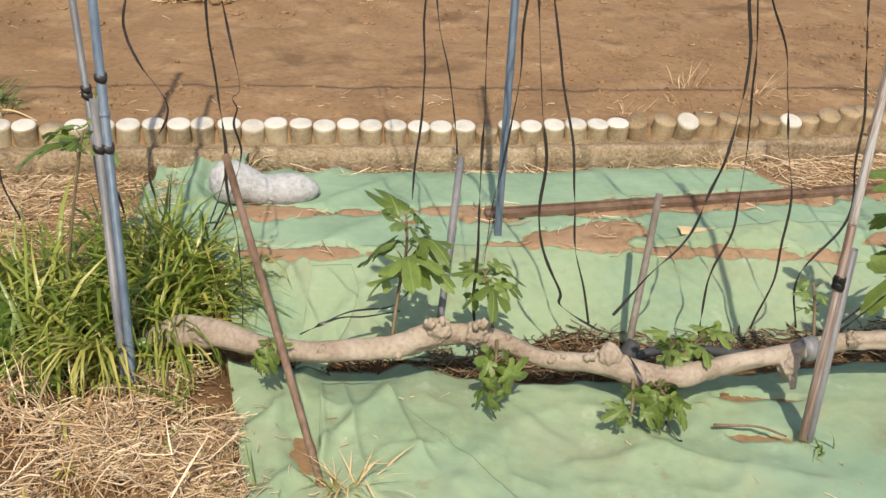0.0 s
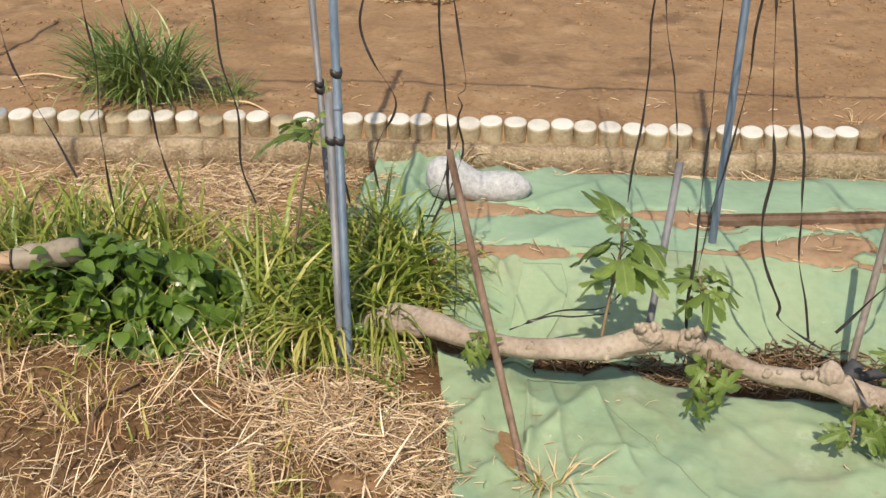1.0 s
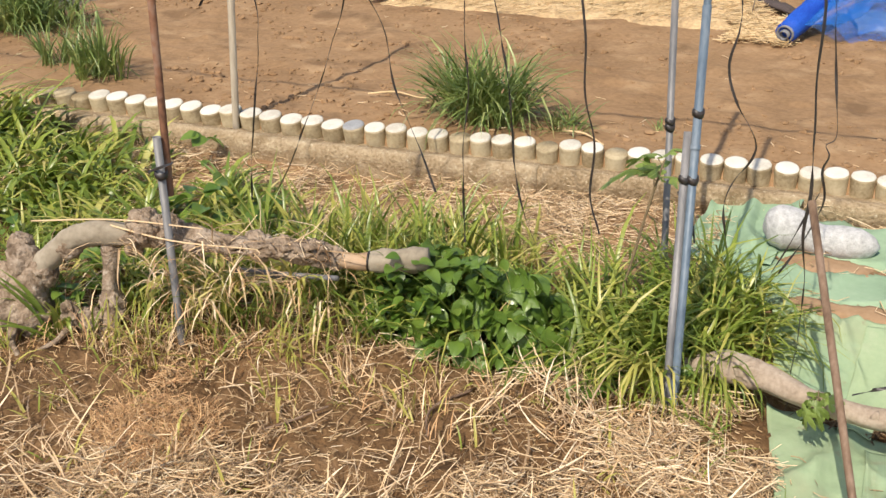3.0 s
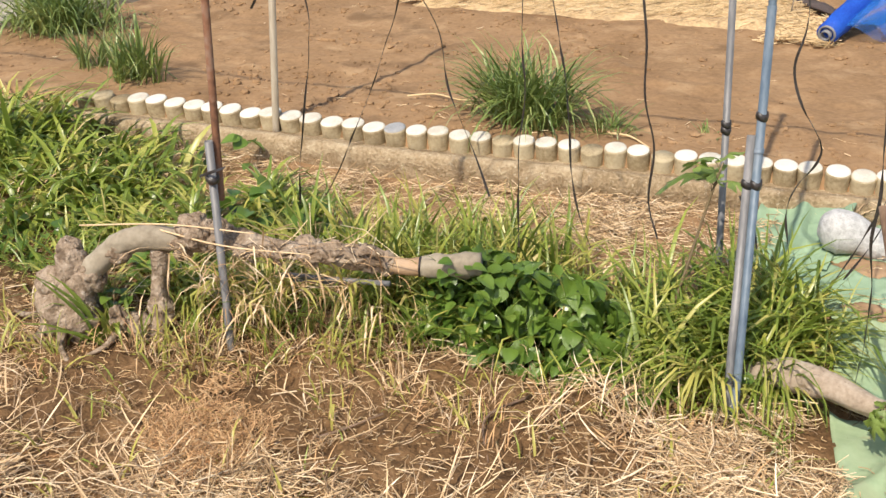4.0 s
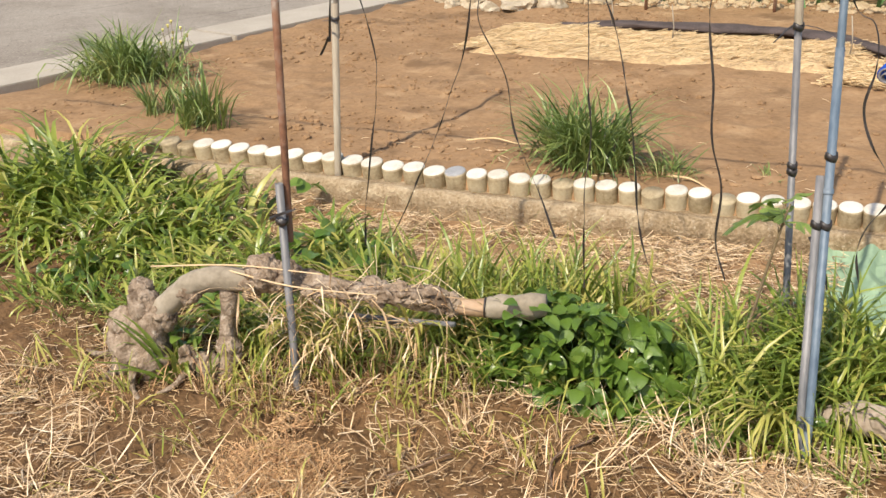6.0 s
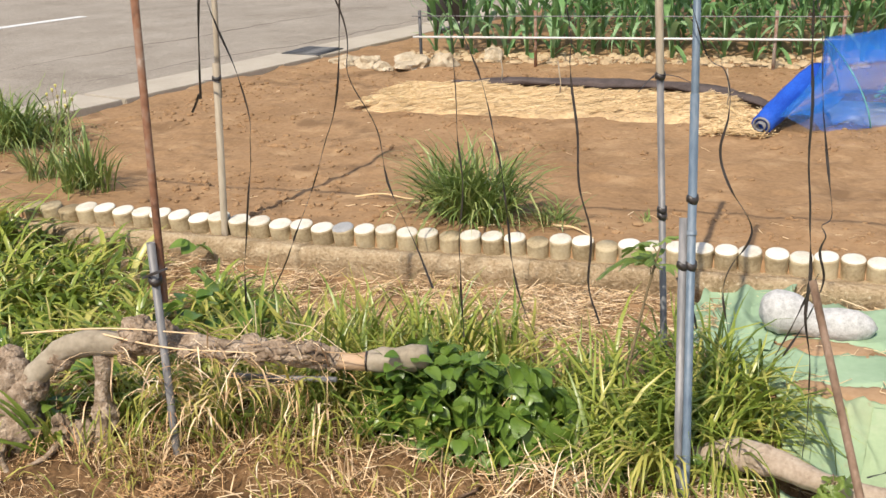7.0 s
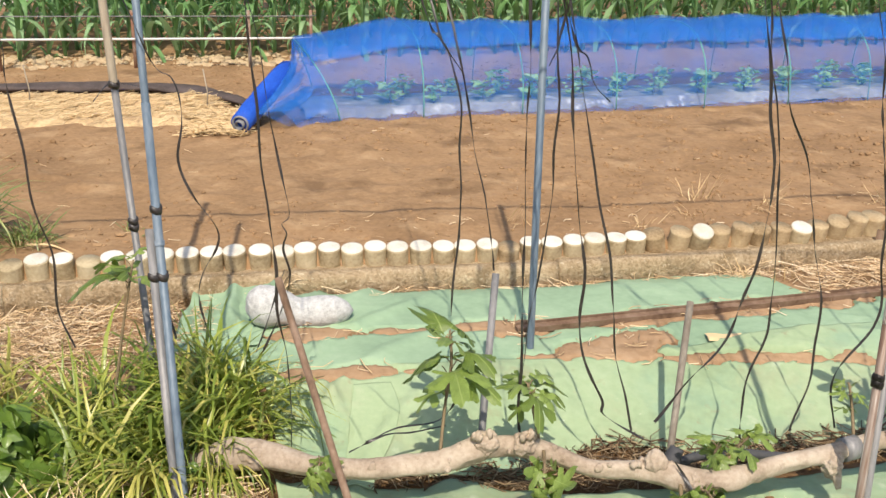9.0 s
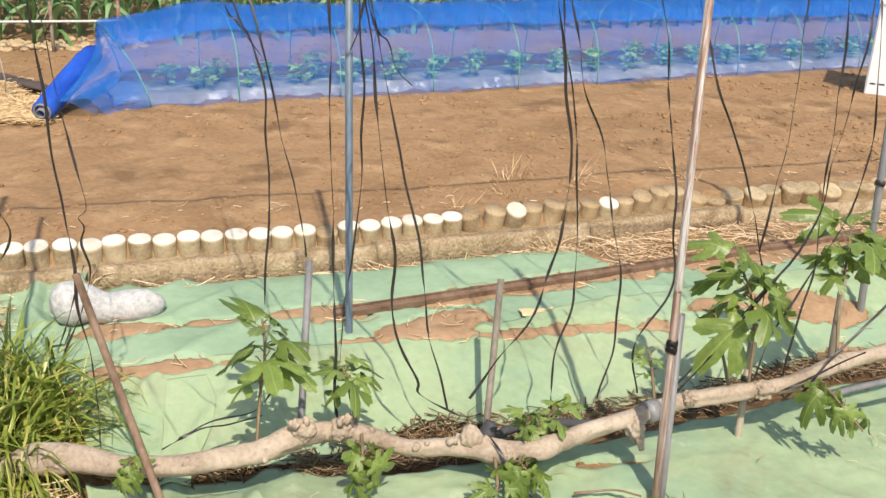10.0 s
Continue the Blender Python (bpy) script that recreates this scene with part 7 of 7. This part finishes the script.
for hx, hy, hr, n in ((-1.88, 1.46, 0.15, 2600), (-1.98, 1.66, 0.08, 700), (-1.80, 1.36, 0.12, 900)):
    V, F = straws_data(n, (hx - 0.3, hx + 0.3), (hy - 0.3, hy + 0.3), (0.015, 0.075), (0.0005, 0.0012), lambda x, y: hz(x, y) + 0.05 * np.maximum(0, 1 - np.hypot((x - hx) / hr, (y - hy) / hr) ** 2) * rh.uniform(0.2, 1.0, len(x)), rh, lift=0.02, tilt=0.6, keep=lambda x, y, r: np.hypot((x - hx) / hr, (y - hy) / hr) + 0.35 * vn(x, y, 9, 55) < 1)
    tagged(obj("dead_weed_heap", V, F, M_STRAW_RED), "heap of reddish-brown withered weeds", "dead weeds", kind="stuff")
V, F = straws_data(900, (-5.0, 4.6), (3.4, 7.0), (0.01, 0.06), (0.0006, 0.0018), hz, np.random.default_rng(66), lift=0.006, keep=lambda x, y, r: (y - pile_y(x) > 0.1) & (x > edge_x(y) + 0.1) & ((r.uniform(0, 1, len(x)) < 0.25) | (y < pile_y(x) + 0.4)))
tagged(obj("straw_bits", V, F, M_STRAW), "bits of dry straw scattered on the soil", "straw", kind="stuff")


def on_field(x, y):
    bed_v = np.abs(y - (6.02 + 0.17 * (x + 1.35))) < 0.5
    return (y - pile_y(x) > 0.05) & (x > edge_x(y) + 0.05) & ~(bed_v & (x < -1.4) & (x > -3.8))


V, F = clods(26000, (-5.0, 5.0), (3.0, 8.0), (0.004, 0.016), np.random.default_rng(67), lambda x, y, r: on_field(x, y) & (r.uniform(0, 1, len(x)) < 0.35 + 0.9 * vn(x, y, 1.6, 60)))
tagged(obj("soil_clods", V, F, M_SOIL, smooth=False), "small crumbly clods on the tilled field", "soil", kind="stuff")
V, F = clods(13000, (-5.0, 5.0), (3.2, 7.0), (0.005, 0.024), np.random.default_rng(69), lambda x, y, r: on_field(x, y) & (vn(x * 0.7, y * 1.6, 1.7, 61) + 0.5 * vn(x, y, 7, 62) > 0.30))
tagged(obj("soil_clods", V, F, M_SOIL, smooth=False), "heaps of larger clods turned up in the field", "soil", kind="stuff")
V, F = clods(6500, (-3.4, -0.5), (0.9, 2.5), (0.004, 0.022), np.random.default_rng(68), lambda x, y, r: y < pile_y(x) - 0.15)
tagged(obj("soil_clods", V, F, M_DAMP, smooth=False), "small crumbly clods on the orchard ground", "soil", kind="stuff")
V, F = clods(1800, (-3.6, 3.4), (2.7, 4.3), (0.004, 0.018), np.random.default_rng(72), lambda x, y, r: (pile_y(x) - y > 0.13) & (pile_y(x) - y < 0.21))
tagged(obj("soil_clods", V, F, M_SOIL, smooth=False), "crumbs of soil along the foot of the kerb", "soil", kind="stuff")
big = [(q[0], q[1], q[2] * 1.1, q[3] * 1.25, q[4]) for q in BACK_SPOTS]
wash = sheet("washed_soil", np.arange(-0.78, 2.45, 0.012), np.arange(2.60, 3.75, 0.012), lambda X, Y: height(X, Y) - 0.025 + 0.036 * patch(X, Y, BACK_SPOTS) + 0.003 * vn(X, Y, 31, 97), M_DRYSOIL)
tagged(wash, "dry tan soil washed in patches over the weed mats", "soil", kind="structure")
V, F = clods(3600, (-0.75, 2.4), (2.65, 3.7), (0.002, 0.008), np.random.default_rng(75), lambda x, y, r: (patch(x, y, big) > 0.15) & (r.uniform(0, 1, len(x)) < 0.6))
V[:, 2] += 0.006
tagged(obj("soil_crumbs", V, F, M_DRYSOIL, smooth=False), "crumbs of soil washed over the weed mats", "soil", kind="stuff")
V, F = straws_data(240, (-0.75, 2.4), (2.65, 3.7), (0.02, 0.09), (0.0008, 0.0018), lambda x, y: hz(x, y) + 0.014, np.random.default_rng(76), lift=0.006, tilt=0.05, keep=lambda x, y, r: patch(x, y, big) > 0.05)
tagged(obj("straw_bits", V, F, M_STRAW), "bits of dry stem on the weed mats", "straw", kind="stuff")
# damp-soil colour under the trunk: dark litter with the trunk's shade painted in
row = sheet("row_soil", np.arange(-0.62, 2.9, 0.02), np.linspace(0, 1, 26), lambda X, W: 0 * X, M_DAMP)
for v in row.data.vertices:
    d = 1.10 + 0.42 * v.co.y
    y = float(pile_y(v.co.x)) - d
    v.co = Vector((v.co.x, y, hz(v.co.x, y) + 0.006 + 0.002 * float(vn(v.co.x, y, 30, 98)) - 0.03 * (abs(d - 1.31) > 0.2)))
row.data.update()
tagged(row, "dark soil and leaf litter under the fig trunk, shade painted in", "soil", kind="structure")
V, F = straws_data(420, (-0.45, 2.2), (1.3, 2.3), (0.008, 0.045), (0.0005, 0.0014), lambda x, y: hz(x, y) + 0.026, np.random.default_rng(78), lift=0.004, tilt=0.04, keep=lambda x, y, r: (pile_y(x) - y > 1.45) & (r.uniform(0, 1, len(x)) < 0.5 + 0.9 * vn(x, y, 3, 99)))
tagged(obj("mat_litter", V, F, M_STRAW), "bits of dry stem lying on the front mat", "straw", kind="stuff")
scrap = sheet("mat_scrap", np.linspace(0.74, 0.86, 12), np.linspace(2.98, 3.04, 8), lambda X, Y: height(X, Y) + 0.018 + 0.006 * vn(X, Y, 30, 5), M_PALESTRAW)
tagged(scrap, "pale dry scrap lying on the green mat", "scrap")
# a few larger sticks
for i, p in enumerate(([(-1.75, 1.50, 0.015), (-1.62, 1.62, 0.02), (-1.52, 1.73, 0.05)], [(-2.62, 3.62, 0.20), (-2.5, 3.66, 0.215), (-2.38, 3.665, 0.205), (-2.27, 3.70, 0.21)], [(-2.35, 3.62, 0.20), (-2.2, 3.65, 0.21), (-2.12, 3.68, 0.205)], [(-1.66, 3.55, 0.205), (-1.56, 3.53, 0.215), (-1.46, 3.48, 0.20)], [(0.66, 2.12, 0.03), (0.76, 2.11, 0.04), (0.83, 2.09, 0.03)], [(-1.25, 2.02, 0.02), (-1.30, 1.86, 0.03), (-1.22, 1.72, 0.02)])):
    s = tube("dry_twig", catmull(p, 6), [0.0045, 0.0025], M_WOODSTK if i in (0, 4, 5) else M_PALESTRAW, sides=6, lumps=0.2, seed=i)
    tagged(s, "dry twig lying on the soil", "twig", "dry twigs")
for i, (x, y, g) in enumerate(((-0.90, 2.08, 0.6), (-0.86, 2.04, 2.4), (-1.02, 1.88, 0.2), (-0.72, 1.92, 1.2), (-0.98, 1.92, 2.9), (-1.45, 1.86, 0.8), (-2.0, 1.62, 1.9))):
    V, F = blades_data(2, x, y, 0.012, 0.012, (0.06, 0.10), (0.007, 0.012), (1.32, 1.5), (-0.2, 0.3), hz, np.random.default_rng(700 + i), aim=g, z_off=0.02)
    tagged(obj("dead_leaf", V, F, M_STRAW_RED), "curled orange-brown dead leaf lying on straw", "leaf", "dead leaves")
